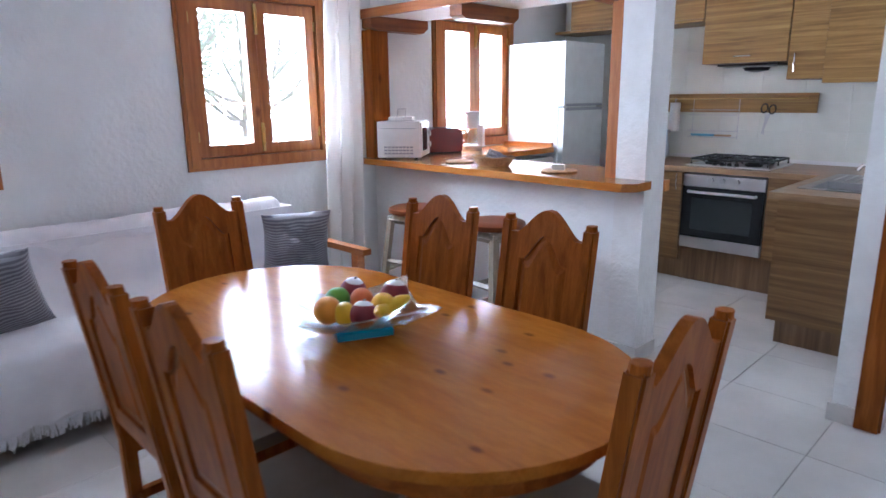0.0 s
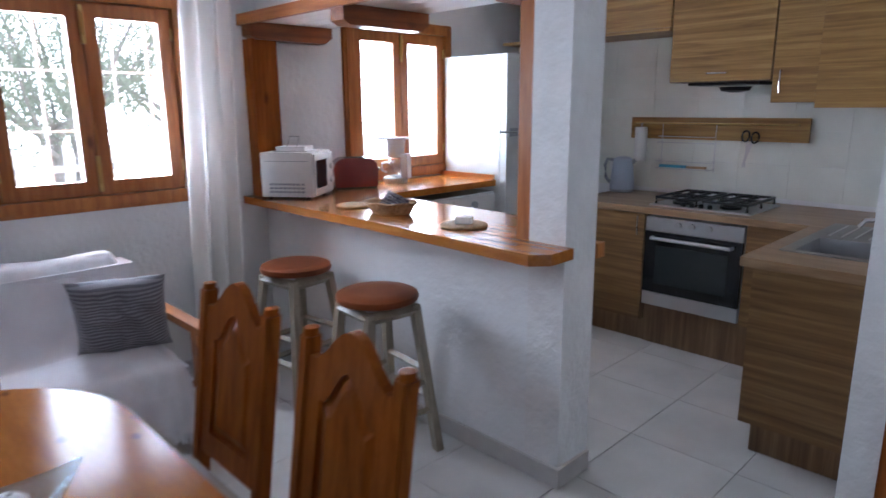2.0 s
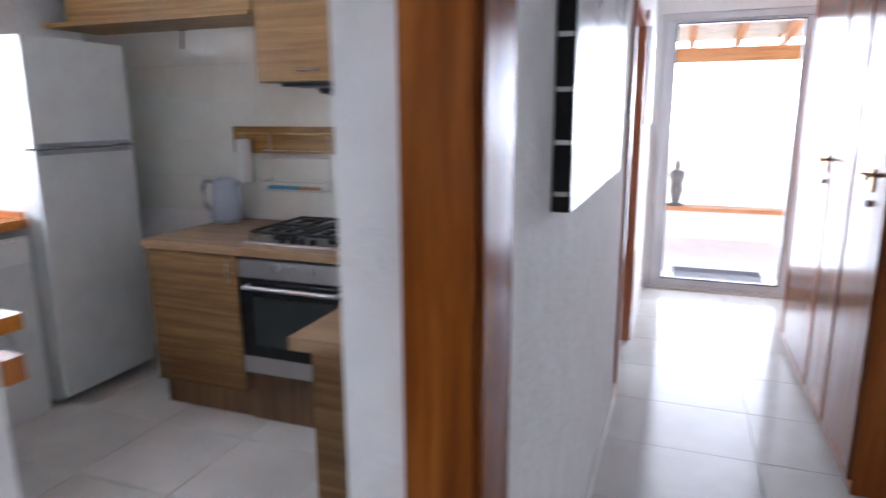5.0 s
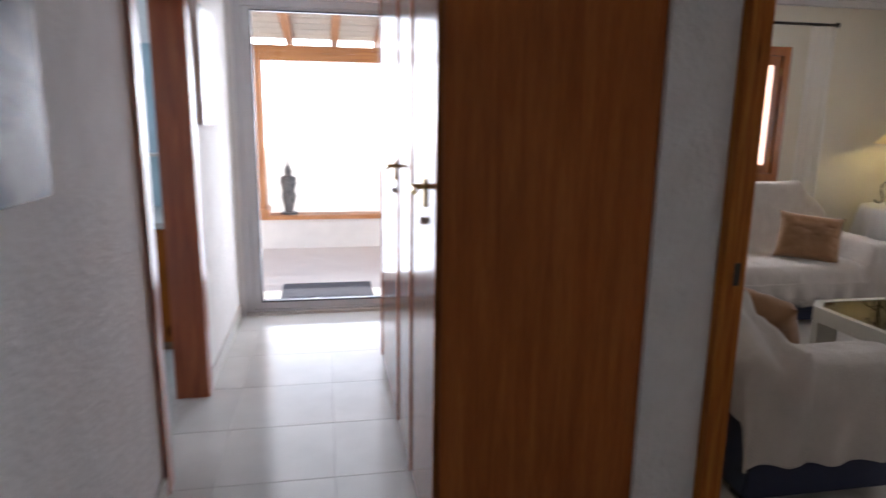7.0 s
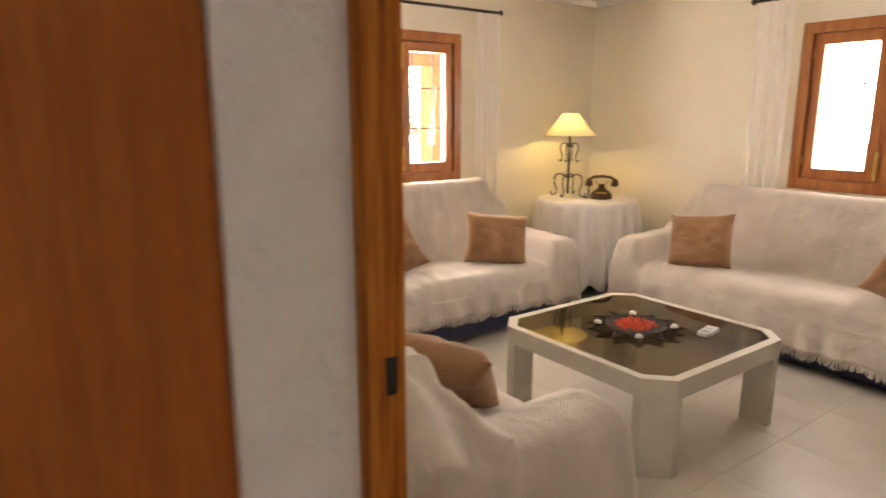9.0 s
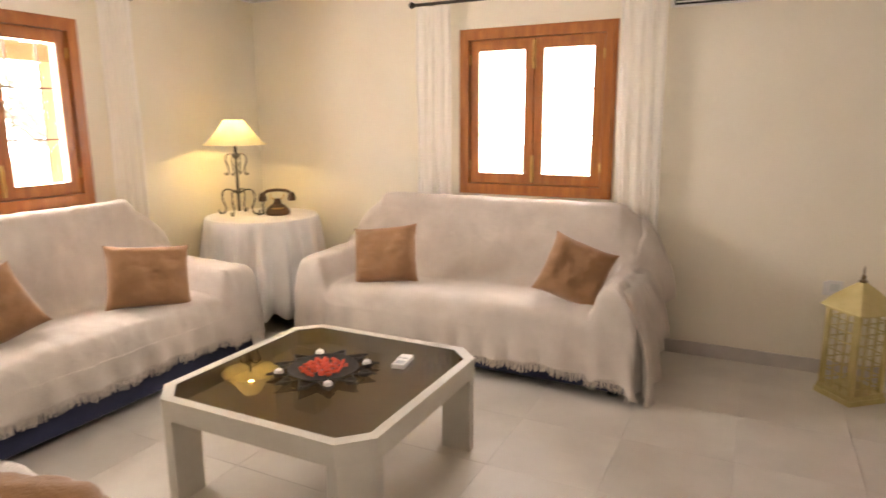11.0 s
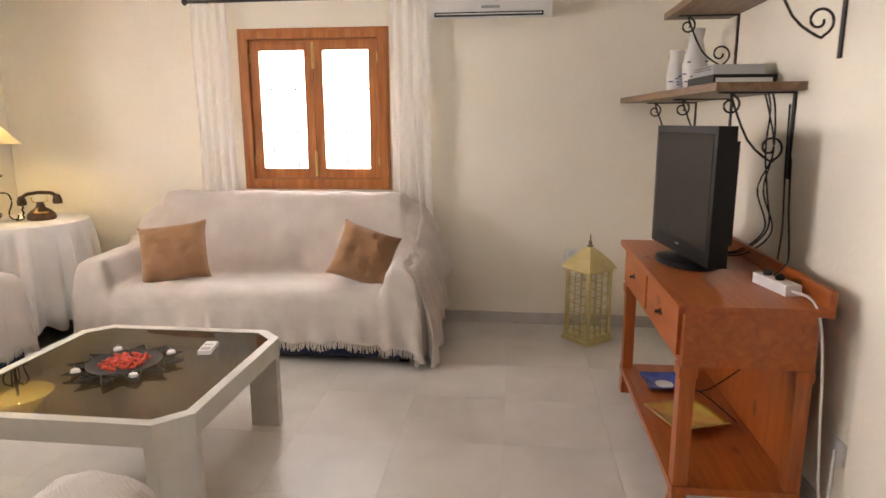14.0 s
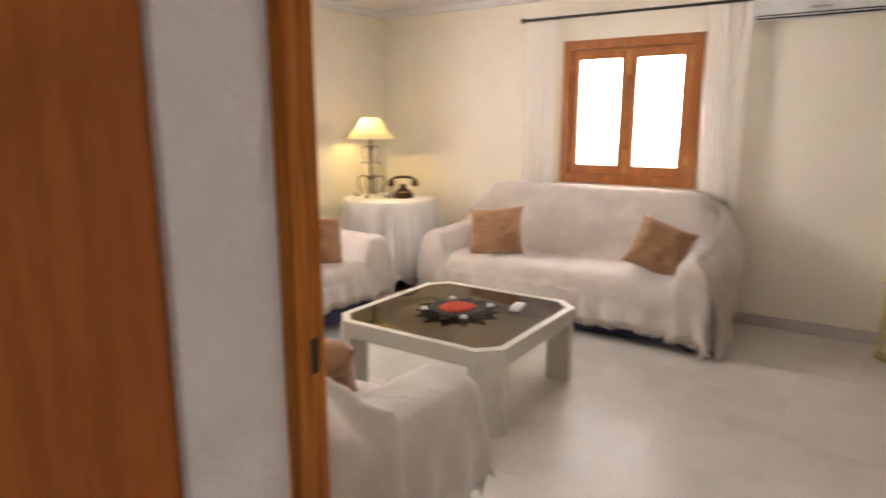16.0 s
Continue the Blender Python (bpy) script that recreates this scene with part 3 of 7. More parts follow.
def draped_throw(L, D, seat, arm, back, hem, arm_w, seed, side_hem, swell=0.010):
    """A cloth over a sofa: x along it, y from back to front; square arms, a back that slopes at its ends."""
    bm = bmesh.new()
    keys = [(0.0, hem + 0.25, hem + 0.2), (-0.012, back - 0.2, back - 0.3), (0.0, back - 0.04, back - 0.08), (0.06, back, back - 0.03), (0.16, back - 0.015, back - 0.10),
            (0.215, (seat + back) / 2 + 0.06, arm + 0.12), (0.27, seat + 0.07, arm + 0.03), (0.36, seat - 0.005, arm + 0.005), (0.6 * D, seat + 0.012, arm), (D - 0.10, seat + 0.015, arm - 0.005),
            (D - 0.015, seat - 0.02, arm - 0.025), (D + 0.015, seat - 0.11, arm - 0.13), (D + 0.02, (seat + hem) / 2, (arm + hem) / 2 - 0.05), (D + 0.03, hem, hem - 0.03)]
    steps = 6
    rows = smooth_lerp(keys, steps)
    cols = [(-0.035, 9), (-0.032, 0.45), (-0.03, 0.35), (-0.027, 0.27), (-0.025, 0.2), (-0.018, 0.14), (-0.012, 0.09), (-0.004, 0.05)]
    edge = len(cols)
    n = 120
    tail = [(L - u, d) for u, d in cols[::-1]]
    cols += [(L * k / n, 0.022 if k in (0, n) else 0) for k in range(n + 1)] + tail
    grid = []
    for i, (u, drop) in enumerate(cols):
        e = min(u, L - u)
        a = 1 - step(arm_w - 0.03, arm_w + 0.03, e)
        crest = -0.045 * abs(2 * min(max(e, 0), arm_w) / arm_w - 1) ** 4 * a
        shoulder = 0.17 * (1 - min(max(e, 0), arm_w) / arm_w) ** 1.4
        line = []
        for j, (y, zs, za) in enumerate(rows):
            k = j / steps
            z = zs + (za - zs) * a + (crest if k >= 6 else -shoulder * step(0.8, 2, k) * step(6, 4.5, k))
            q = Vector((u * 3.1 + seed, y * 3.1, z * 3.1))
            w = noise.noise(q) * swell + noise.noise(q * 3.2) * swell * 0.5 + noise.noise(q * 8.0) * 0.0035
            w += noise.noise(Vector((u * 13 + 1.5 * z + seed, y * 1.6, z * 1.6))) * 0.006
            tug = math.exp(-((e - arm_w) / 0.10) ** 2)
            w += tug * 0.012 * noise.noise(Vector((u * 22 + seed, y * 3, (z + y) * 4)))
            fold = math.sin(u * 34 + 3.0 * noise.noise(q * 0.8) + seed) * 0.013 * step(seat - 0.05, hem, z) if k > 10 else 0
            low = max(side_hem + 0.03 * noise.noise(q * 2.0), 0.02)
            zz = z - drop if drop < 5 else low
            zz = max(zz, low) if drop else zz
            hang = math.sin(y * 30 + seed + 2 * noise.noise(q)) * 0.014 if drop > 0.1 else 0
            last = 0.016 * noise.noise(q * 2.5) if j == len(rows) - 1 else 0
            line.append(bm.verts.new((u + hang, y + w * 0.7 + fold, max(zz + w + last, 0.015))))
        grid.append(line)
    for p, r in zip(grid, grid[1:]):
        for j in range(len(rows) - 1):
            bm.faces.new((p[j], p[j + 1], r[j + 1], r[j]))
    hem_line = [g[-1].co.copy() for g in grid[edge:-edge]]
    return bm, hem_line


def fringe(line, length, seed, dense=3):
    bm = bmesh.new()
    rnd = random.Random(seed)
    for a, b in zip(line, line[1:]):
        for k in range(dense):
            p = a.lerp(b, (k + rnd.random() * 0.6) / dense)
            d = length * rnd.uniform(0.6, 1.1)
            s = rnd.uniform(-0.012, 0.012)
            z1 = max(p.z - d, 0.004)
            tube(bm, [p + Vector((0, 0, 0.006)), Vector((p.x + s * 0.4, p.y + 0.004, (p.z + z1) / 2)), Vector((p.x + s, p.y + 0.002, z1))], 0.0035, 4)
    return bm


def sofa(name, at, L, D, seat, arm, back, hem, label, cloth_mat, body_mat, seed, arm_w=0.24, side_hem=0.2, group="draped sofas"):
    s = thing(name, at, label, "sofa", group)
    block("base", (0.03, 0.05, 0.05, L - 0.03, D - 0.03, seat - 0.07), body_mat, s, 0.02)
    block("backrest", (arm_w + 0.06, 0.035, 0.05, L - arm_w - 0.06, 0.18, back - 0.07), body_mat, s, 0.03)
    for x0 in (0.015, L - arm_w + 0.03):
        block("armrest", (x0, 0.06, 0.04, x0 + arm_w - 0.045, D - 0.04, arm - 0.13), body_mat, s, 0.04)
    for x in (0.08, L - 0.14):
        for y in (0.08, D - 0.16):
            block("foot", (x, y, 0.0, x + 0.06, y + 0.06, 0.06), BLACK_PLASTIC, s)
    bm, line = draped_throw(L, D, seat, arm, back, hem, arm_w, seed, side_hem)
    t = part("throw", bm, cloth_mat, s, "woven throw draped over the whole sofa", True)
    m = t.modifiers.new("thickness", "SOLIDIFY")
    m.thickness, m.offset = 0.006, 0
    tagged(part("fringe", fringe(line, 0.05, seed, 3), cloth_mat, t, "knotted fringe along the hem"), kind="stuff")
    return s


def cushion(name, at, w, h, thick, material, label, category="cushion", group="", seed=1):
    """A plump square cushion with pinched corners; x wide, z high, y thick."""
    bm = bmesh.new()
    n = 30
    for side in (-1, 1):
        g = []
        for i in range(n + 1):
            r = []
            for j in range(n + 1):
                u, v = 2 * i / n - 1, 2 * j / n - 1
                pinch = 1 - 0.07 * (1 - abs(u) ** 3) * abs(v) ** 4 - 0.0
                pinch_v = 1 - 0.07 * (1 - abs(v) ** 3) * abs(u) ** 4
                t = thick / 2 * (max(0, 1 - u ** 4) * max(0, 1 - v ** 4)) ** 0.55
                q = Vector((u * 2 + seed, v * 2, side + seed))
                t *= 1 + 0.30 * noise.noise(q * 1.3)
                flat = (1 - u ** 4) * (1 - v ** 4)
                crease = 1 - min(1, 6 * abs(noise.noise(Vector((u * 1.5 + 0.8 * v + seed * 3.1, v * 2.6 - 0.5 * u, side)))))
                t += (0.006 * noise.noise(q * 4) - 0.011 * crease * (0.5 + noise.noise(q * 1.1))) * flat
                r.append(bm.verts.new((u * w / 2 * pinch_v, side * t, (v + 1) * h / 2 * pinch + (1 - pinch) * h / 2)))
            g.append(r)
        for a, b in zip(g, g[1:]):
            for j in range(n):
                bm.faces.new((a[j], a[j + 1], b[j + 1], b[j]))
    bmesh.ops.remove_doubles(bm, verts=bm.verts, dist=0.0005)
    ob = part(name, bm, material, None, "", True)
    ob.matrix_basis = at
    return tagged(ob, label, category, group)


def arch_outline(w, z0, zs, zc, n=20, rise=0.82):
    pts = [(-w, z0), (w, z0)]
    for k in range(n + 1):
        u = 1 - 2 * k / n
        s = (0.5 + 0.5 * math.cos(math.pi * u / rise)) ** 0.75 if abs(u) < rise else 0
        pts.append((u * w, zs + (zc - zs) * s))
    return pts


def ring_plate(bm, outer, inner, y0, y1):
    n = len(outer)
    vs = [[bm.verts.new((x, y, z)) for x, z in o] for o in (outer, inner) for y in (y0, y1)]
    o0, o1, i0, i1 = vs
    for i in range(n):
        j = (i + 1) % n
        for a, b, c, d in ((o0[i], o0[j], o1[j], o1[i]), (i0[j], i0[i], i1[i], i1[j]), (o0[j], o0[i], i0[i], i0[j]), (o1[i], o1[j], i1[j], i1[i])):
            bm.faces.new((a, b, c, d))


def dining_chair(at):
    c = thing("dining_chair", at, "reddish brown pine dining chair with an arched raised-panel back", "chair", "chairs round the table")
    lean = 0.06

    def slanted(bm):
        for v in bm.verts:
            if v.co.z > 0.42:
                v.co.y -= (v.co.z - 0.42) * lean / 0.63 * 1.4
    for s in (-1, 1):
        bm = bmesh.new()
        box(bm, s * 0.185 - 0.022, -0.022, 0.0, s * 0.185 + 0.022, 0.022, 0.42)
        box(bm, s * 0.185 - 0.022, -0.022, 0.42, s * 0.185 + 0.022, 0.022, 1.035)
        bmesh.ops.remove_doubles(bm, verts=bm.verts, dist=0.0001)
        rounded(bm, 0.006)
        prism(bm, [(s * 0.185 + 0.020 * math.cos(a * math.pi / 6), 0.020 * math.sin(a * math.pi / 6)) for a in range(12)], 1.03, 1.05)
        slanted(bm)
        part("back_post", bm, CHAIR_WOOD, c)
        bm = bmesh.new()
        box(bm, s * 0.185 - 0.02, 0.37, 0.0, s * 0.185 + 0.02, 0.41, 0.43)
        rounded(bm, 0.005)
        part("front_leg", bm, CHAIR_WOOD, c)
        bm = bmesh.new()
        box(bm, s * 0.185 - 0.012, 0.02, 0.19, s * 0.185 + 0.012, 0.375, 0.225)
        box(bm, s * 0.185 - 0.012, 0.02, 0.37, s * 0.185 + 0.012, 0.375, 0.43)
        rounded(bm, 0.004)
        part("side_rail", bm, CHAIR_WOOD, c)
    bm = bmesh.new()
    ring_plate(bm, arch_outline(0.166, 0.50, 0.985, 1.085), arch_outline(0.112, 0.575, 0.885, 0.985), -0.014, 0.014)
    rounded(bm, 0.004, 1, 60)
    slanted(bm)
    part("back_frame", bm, CHAIR_WOOD, c)
    bm = bmesh.new()
    outlines = [arch_outline(0.114, 0.573, 0.887, 0.987), arch_outline(0.100, 0.59, 0.872, 0.970), arch_outline(0.080, 0.612, 0.85, 0.945)]
    sides = []
    for y in (-1, 1):
        loops = [[bm.verts.new((x, y * h, z)) for x, z in o] for o, h in zip(outlines, (0.003, 0.0035, 0.011))]
        for va, vb in zip(loops, loops[1:]):
            for i in range(len(va)):
                j = (i + 1) % len(va)
                bm.faces.new((va[i], va[j], vb[j], vb[i]))
        bm.faces.new(loops[-1])
        sides.append(loops[0])
    for i in range(len(sides[0])):
        j = (i + 1) % len(sides[0])
        bm.faces.new((sides[0][i], sides[0][j], sides[1][j], sides[1][i]))
    slanted(bm)
    part("back_panel", bm, CHAIR_WOOD, c, "raised and fielded arched panel")
    for y0, y1, z0, z1 in ((-0.012, 0.012, 0.19, 0.225), (0.378, 0.402, 0.25, 0.285), (0.378, 0.402, 0.37, 0.43)):
        block("cross_rail", (-0.165, y0, z0, 0.165, y1, z1), CHAIR_WOOD_X, c)
    bm = bmesh.new()
    box(bm, -0.20, 0.025, 0.43, 0.20, 0.43, 0.475)
    rounded(bm, 0.018, 3)
    part("seat", bm, SEAT_CLOTH, c, "beige fabric seat pad", True)
    return c


def bar_stool(at):
    s = thing("bar_stool", at, "bar stool with brown round seat and grey-green painted legs", "stool", "stools at the bar")
    turned("seat", [(0.05, 0.705), (0.165, 0.705), (0.178, 0.712), (0.182, 0.725), (0.178, 0.738), (0.160, 0.746), (0.10, 0.748), (0.02, 0.748)], SEAT_LEATHER, s, 40)
    tops = [(0.115 * sx, 0.115 * sy) for sx, sy in ((1, 1), (-1, 1), (-1, -1), (1, -1))]
    feet = [(0.185 * sx, 0.185 * sy) for sx, sy in ((1, 1), (-1, 1), (-1, -1), (1, -1))]
    for (tx, ty), (fx, fy) in zip(tops, feet):
        bm = bmesh.new()
        v = box(bm, fx - 0.019, fy - 0.019, 0.0, fx + 0.019, fy + 0.019, 0.69)
        for p in v[4:]:
            p.co.x += tx - fx
            p.co.y += ty - fy
        rounded(bm, 0.004)
        part("leg", bm, STOOL_GREY, s)
    for k in range(4):
        for z in ((0.20, 0.33) if k % 2 else (0.26, 0.39)):
            f = 1 - z / 0.69
            pts = []
            for q in (k, (k + 1) % 4):
                pts.append((tops[q][0] + (feet[q][0] - tops[q][0]) * f, tops[q][1] + (feet[q][1] - tops[q][1]) * f, z))
            bm = bmesh.new()
            tube(bm, pts, 0.017, 4)
            part("rung", bm, STOOL_GREY, s)
        q = (k + 1) % 4
        bm = bmesh.new()
        tube(bm, [(*tops[k], 0.668), (*tops[q], 0.668)], 0.028, 4)
        part("apron", bm, STOOL_GREY, s)
    return s


def curtain(name, at, width, z0, z1, folds, label, sway=0.0, seed=0.0, depth=0.014):
    """A hanging sheer curtain, gathered in folds; x along the wall."""
    bm = bmesh.new()
    n, m = folds * 10, 14
    g = []
    for j in range(m + 1):
        t = j / m
        z = z1 + (z0 - z1) * t
        row = []
        for i in range(n + 1):
            u = i / n
            amp = depth * (1 + 0.7 * t)
            x = (u - 0.5) * width * (1 + 0.10 * t * math.sin(seed)) + sway * t + 0.012 * noise.noise(Vector((u * 6, t * 3, seed)))
            y = amp * math.sin(u * folds * 2 * math.pi + 0.8 * noise.noise(Vector((u * 3, t * 1.5, seed + 3)))) + 0.01 * noise.noise(Vector((u * 9, t * 4, seed)))
            row.append(bm.verts.new((x, y, z)))
        g.append(row)
    for a, b in zip(g, g[1:]):
        for i in range(n):
            bm.faces.new((a[i], a[i + 1], b[i + 1], b[i]))
    ob = part(name, bm, CURTAIN, None, "", True)
    ob.matrix_basis = at
    return tagged(ob, label, "curtain", "curtains")


def curtain_rod(at, length, label):
    r = thing("curtain_rod", at, label, "curtain rod", "curtain rods")
    bar("rod", [(-length / 2, 0, 0), (length / 2, 0, 0)], 0.011, IRON, r)
    for s in (-1, 1):
        turned("finial", [(0.006, 0), (0.018, 0.012), (0.022, 0.024), (0.018, 0.036), (0.004, 0.046)], IRON, r, 12, (s * length / 2, 0, -0.023))
        bar("bracket", [(s * length * 0.42, 0, 0), (s * length * 0.42, 0.05, -0.005), (s * length * 0.42, 0.095, -0.03)], 0.006, IRON, r)
    return r


# ---- dining room ----
def dining_table(at):
    t = thing("dining_table", at, "oval honey-varnished pine dining table", "table")

    def stadium(r, h, n=20):
        pts = [(h + r * math.cos(a), r * math.sin(a)) for a in (math.pi * (k / n - 0.5) for k in range(n + 1))]
        return pts + [(-x, -y) for x, y in pts]
    bm = bmesh.new()
    prism(bm, stadium(0.468, 0.435), 0.722, 0.75)
    rounded(bm, 0.010, 3)
    part("tabletop", bm, TABLE_PINE, t, "glossy oval top with knots", True)
    bm = bmesh.new()
    outer, inner = stadium(0.40, 0.43), stadium(0.375, 0.43)
    lo = [[bm.verts.new((x, y, z)) for x, y in o] for o in (outer, inner) for z in (0.64, 0.722)]
    for i in range(len(outer)):
        j = (i + 1) % len(outer)
        for a, b, c, d in ((lo[0][i], lo[0][j], lo[1][j], lo[1][i]), (lo[2][j], lo[2][i], lo[3][i], lo[3][j]), (lo[0][j], lo[0][i], lo[2][i], lo[2][j])):
            bm.faces.new((a, b, c, d))
    part("apron", bm, CHAIR_WOOD_X, t)
    for sx in (-1, 1):
        for sy in (-1, 1):
            turned("leg", [(0.028, 0.0), (0.032, 0.03), (0.024, 0.08), (0.030, 0.30), (0.042, 0.48), (0.030, 0.53), (0.045, 0.56), (0.045, 0.72)], CHAIR_WOOD, t, 20, (sx * 0.58, sy * 0.27, 0))
    return t


dining_table(pose(2.285, -1.935, 0))
for x, y, rz in ((1.86, -1.227, 180), (2.43, -1.24, 178), (1.107, -1.836, -86), (3.218, -1.92, 91), (1.967, -2.483, 0), (2.486, -2.479, 0)):
    dining_chair(pose(x, y, 0, 0, 0, rz) @ Matrix.Diagonal((1, 1, 0.953, 1)))
bar_stool(pose(0.74, -0.27, 0, 0, 0, 8))
bar_stool(pose(1.44, -0.30, 0, 0, 0, -6))

# sofa under the window
s = thing("sofa", pose(0.06, -0.80, 0, 0, 0, -90), "wooden-armed sofa under a white fringed throw", "sofa", "draped sofas")
L, D = 2.25, 0.80
for x in (0.03, L - 0.09):
    bm = bmesh.new()
    box(bm, x, 0.10, 0.56, x + 0.06, D + 0.10, 0.595)
    box(bm, x + 0.005, D - 0.02, 0.0, x + 0.055, D + 0.04, 0.56)
    box(bm, x + 0.005, 0.12, 0.0, x + 0.055, 0.18, 0.56)
    box(bm, x + 0.01, 0.18, 0.22, x + 0.05, D - 0.02, 0.29)
    rounded(bm, 0.008)
    part("wooden_arm", bm, PINE_Y, s, "honey pine armrest with its legs")
block("seat_frame", (0.10, 0.10, 0.20, L - 0.10, D - 0.02, 0.30), PINE, s)
block("seat_cushion", (0.10, 0.08, 0.30, L - 0.10, D - 0.02, 0.40), THROW_WHITE, s, 0.03)
block("backrest", (0.10, 0.03, 0.30, L - 0.10, 0.20, 0.78), THROW_WHITE, s, 0.04)
bm, line = draped_throw(L - 0.2, D, 0.43, 0.43, 0.83, 0.13, 0.06, 3.3, 0.30, 0.014)
for v in bm.verts:
    v.co.x += 0.1
t = part("throw", bm, THROW_WHITE, s, "white cotton throw over seat and back", True)
m = t.modifiers.new("thickness", "SOLIDIFY")
m.thickness, m.offset = 0.006, 0
tagged(part("fringe", fringe([p + Vector((0.1, 0, 0)) for p in line], 0.06, 4, 3), THROW_WHITE, t, "white knotted fringe"), kind="stuff")
cushion("cushion", pose(0.50, -1.05, 0.43, -20, 0, -112), 0.40, 0.40, 0.15, STRIPED, "grey finely striped square cushion leaning on the sofa", "cushion", "striped cushions", 2)
cushion("cushion", pose(0.46, -2.56, 0.43, -24, 8, -105), 0.44, 0.42, 0.16, STRIPED, "grey finely striped square cushion slumped on the sofa", "cushion", "striped cushions", 5)
curtain("curtain", pose(0.18, -0.36, 0, 0, 0, 90), 0.28, 0.05, 2.482, 3, "white sheer curtain hanging from ceiling height beside the bar", -0.08, 1.0, 0.030)


# fruit bowl
bm = bmesh.new()
n, g = 28, []
for i in range(n + 1):
    row = []
    for j in range(n + 1):
        u, v = 2 * i / n - 1, 2 * j / n - 1
        r = max(abs(u), abs(v))
        z = 0.024 + 0.056 * r ** 2.4 + 0.026 * (abs(u) * abs(v)) ** 2 + 0.004 * math.sin(7 * u + 3 * v) * r
        row.append(bm.verts.new((u * 0.175 * (1 - 0.15 * (1 - v * v) * u * u), v * 0.205 * (1 - 0.15 * (1 - u * u) * v * v), z)))
    g.append(row)
for a, b in zip(g, g[1:]):
    for j in range(n):
        bm.faces.new((a[j], a[j + 1], b[j + 1], b[j]))
BOWL_GLASS = clear_glass("pale_rippled_glass", (0.82, 0.90, 0.93), 0.10, 0.22, 0.75)
nodes, links = BOWL_GLASS.node_tree.nodes, BOWL_GLASS.node_tree.links
ripple_bump = nodes.new("ShaderNodeBump")
ripple_bump.inputs["Strength"].default_value, ripple_bump.inputs["Distance"].default_value = 0.6, 0.006
links.new(noise_node(nodes, links, coords(nodes, links, (1, 1, 1)), 45, 2).outputs["Fac"], ripple_bump.inputs["Height"])
links.new(ripple_bump.outputs[0], nodes["Glossy BSDF"].inputs["Normal"])
BLUE_GLASS, nodes, links, b = shader("turquoise_glass", 0.05)
b.inputs["Base Color"].default_value, b.inputs["Transmission Weight"].default_value = (0.06, 0.58, 0.78, 1), 0.5
bowl = thing("fruit_bowl", pose(2.295, -1.935, 0.75, 0, 0, -25), "square rippled glass fruit bowl with a turquoise foot", "bowl")
d = part("dish", bm, BOWL_GLASS, bowl, "", True)
m = d.modifiers.new("thickness", "SOLIDIFY")
m.thickness = 0.006
block("foot", (-0.08, -0.085, 0.0, 0.08, 0.085, 0.020), BLUE_GLASS, bowl, 0.006, "turquoise glass foot")


def fruit(name, x, y, z, r, colours, label, squash=1.0, top=None):
    r *= 1.1
    bm = bmesh.new()
    lathe(bm, [(max(r * math.sin(math.pi * k / 14), 0.002), r * squash * (1 - math.cos(math.pi * k / 14)) - (0.10 * r * math.exp(-((k - 14) / 1.6) ** 2))) for k in range(15)], 20)
    ob = part(name, bm, mottled(name + "_skin", colours[0], colours[1], 0.5, 14, 160, 0.1), None, "", True)
    ob.matrix_basis = pose(x, y, z - r * squash, random.uniform(-12, 12), random.uniform(-12, 12), random.uniform(0, 90))
    tagged(ob, label, "fruit", "fruit in the glass bowl")
    if top:
        turned("peel_cap", [(r * 0.75, r * squash * 1.55), (r * 0.66, r * squash * 1.78), (r * 0.40, r * squash * 1.97), (0.006, r * squash * 2.0)], WHITE_PLASTIC, ob, 14, label="white cap on the top")
        bar("stem", [(0, 0, r * squash * 1.9), (0.004, 0, r * squash * 2.15)], 0.004, BARK, ob)
    return ob


RED_RIND = ((0.16, 0.012, 0.02), (0.27, 0.03, 0.04))
fruit("orange", 2.278, -2.040, 0.838, 0.038, ((0.72, 0.24, 0.012), (0.82, 0.31, 0.02)), "ripe orange in the glass bowl")
fruit("apple", 2.222, -1.962, 0.838, 0.035, ((0.09, 0.28, 0.02), (0.16, 0.38, 0.03)), "green apple in the glass bowl")
fruit("lemon", 2.335, -2.012, 0.832, 0.028, ((0.75, 0.44, 0.010), (0.84, 0.54, 0.02)), "yellow lemon in the glass bowl", 1.25)
fruit("pomegranate", 2.200, -1.892, 0.848, 0.038, RED_RIND, "dark red fruit with a white cap", 0.95, True)
fruit("pomegranate", 2.330, -1.826, 0.848, 0.040, RED_RIND, "dark red fruit with a white cap", 0.95, True)
fruit("pomegranate", 2.382, -1.990, 0.832, 0.038, RED_RIND, "dark red fruit with a white cap", 0.95, True)
fruit("peach", 2.290, -1.924, 0.848, 0.032, ((0.66, 0.12, 0.02), (0.78, 0.24, 0.04)), "orange-red peach in the glass bowl")
fruit("lemon", 2.365, -1.906, 0.842, 0.033, ((0.75, 0.42, 0.010), (0.84, 0.52, 0.02)), "yellow lemon in the glass bowl", 1.0)
bn = bar("banana", [(-0.085 + 0.017 * k, 0.028 * math.sin(math.pi * k / 10), 0.022 + 0.004 * abs(k - 5)) for k in range(11)], 0.019, mottled("banana_skin", (0.72, 0.40, 0.010), (0.82, 0.52, 0.02), 0.5, 12, 120, 0.1), None, 9,
         lambda t: 0.25 + 0.75 * min(1, 6 * min(t, 1 - t) + 0.1))
bn.matrix_basis = pose(2.425, -1.905, 0.812, 0, 0, 106)
tagged(bn, "ripe yellow banana on the edge of the glass bowl", "fruit", "fruit in the glass bowl")

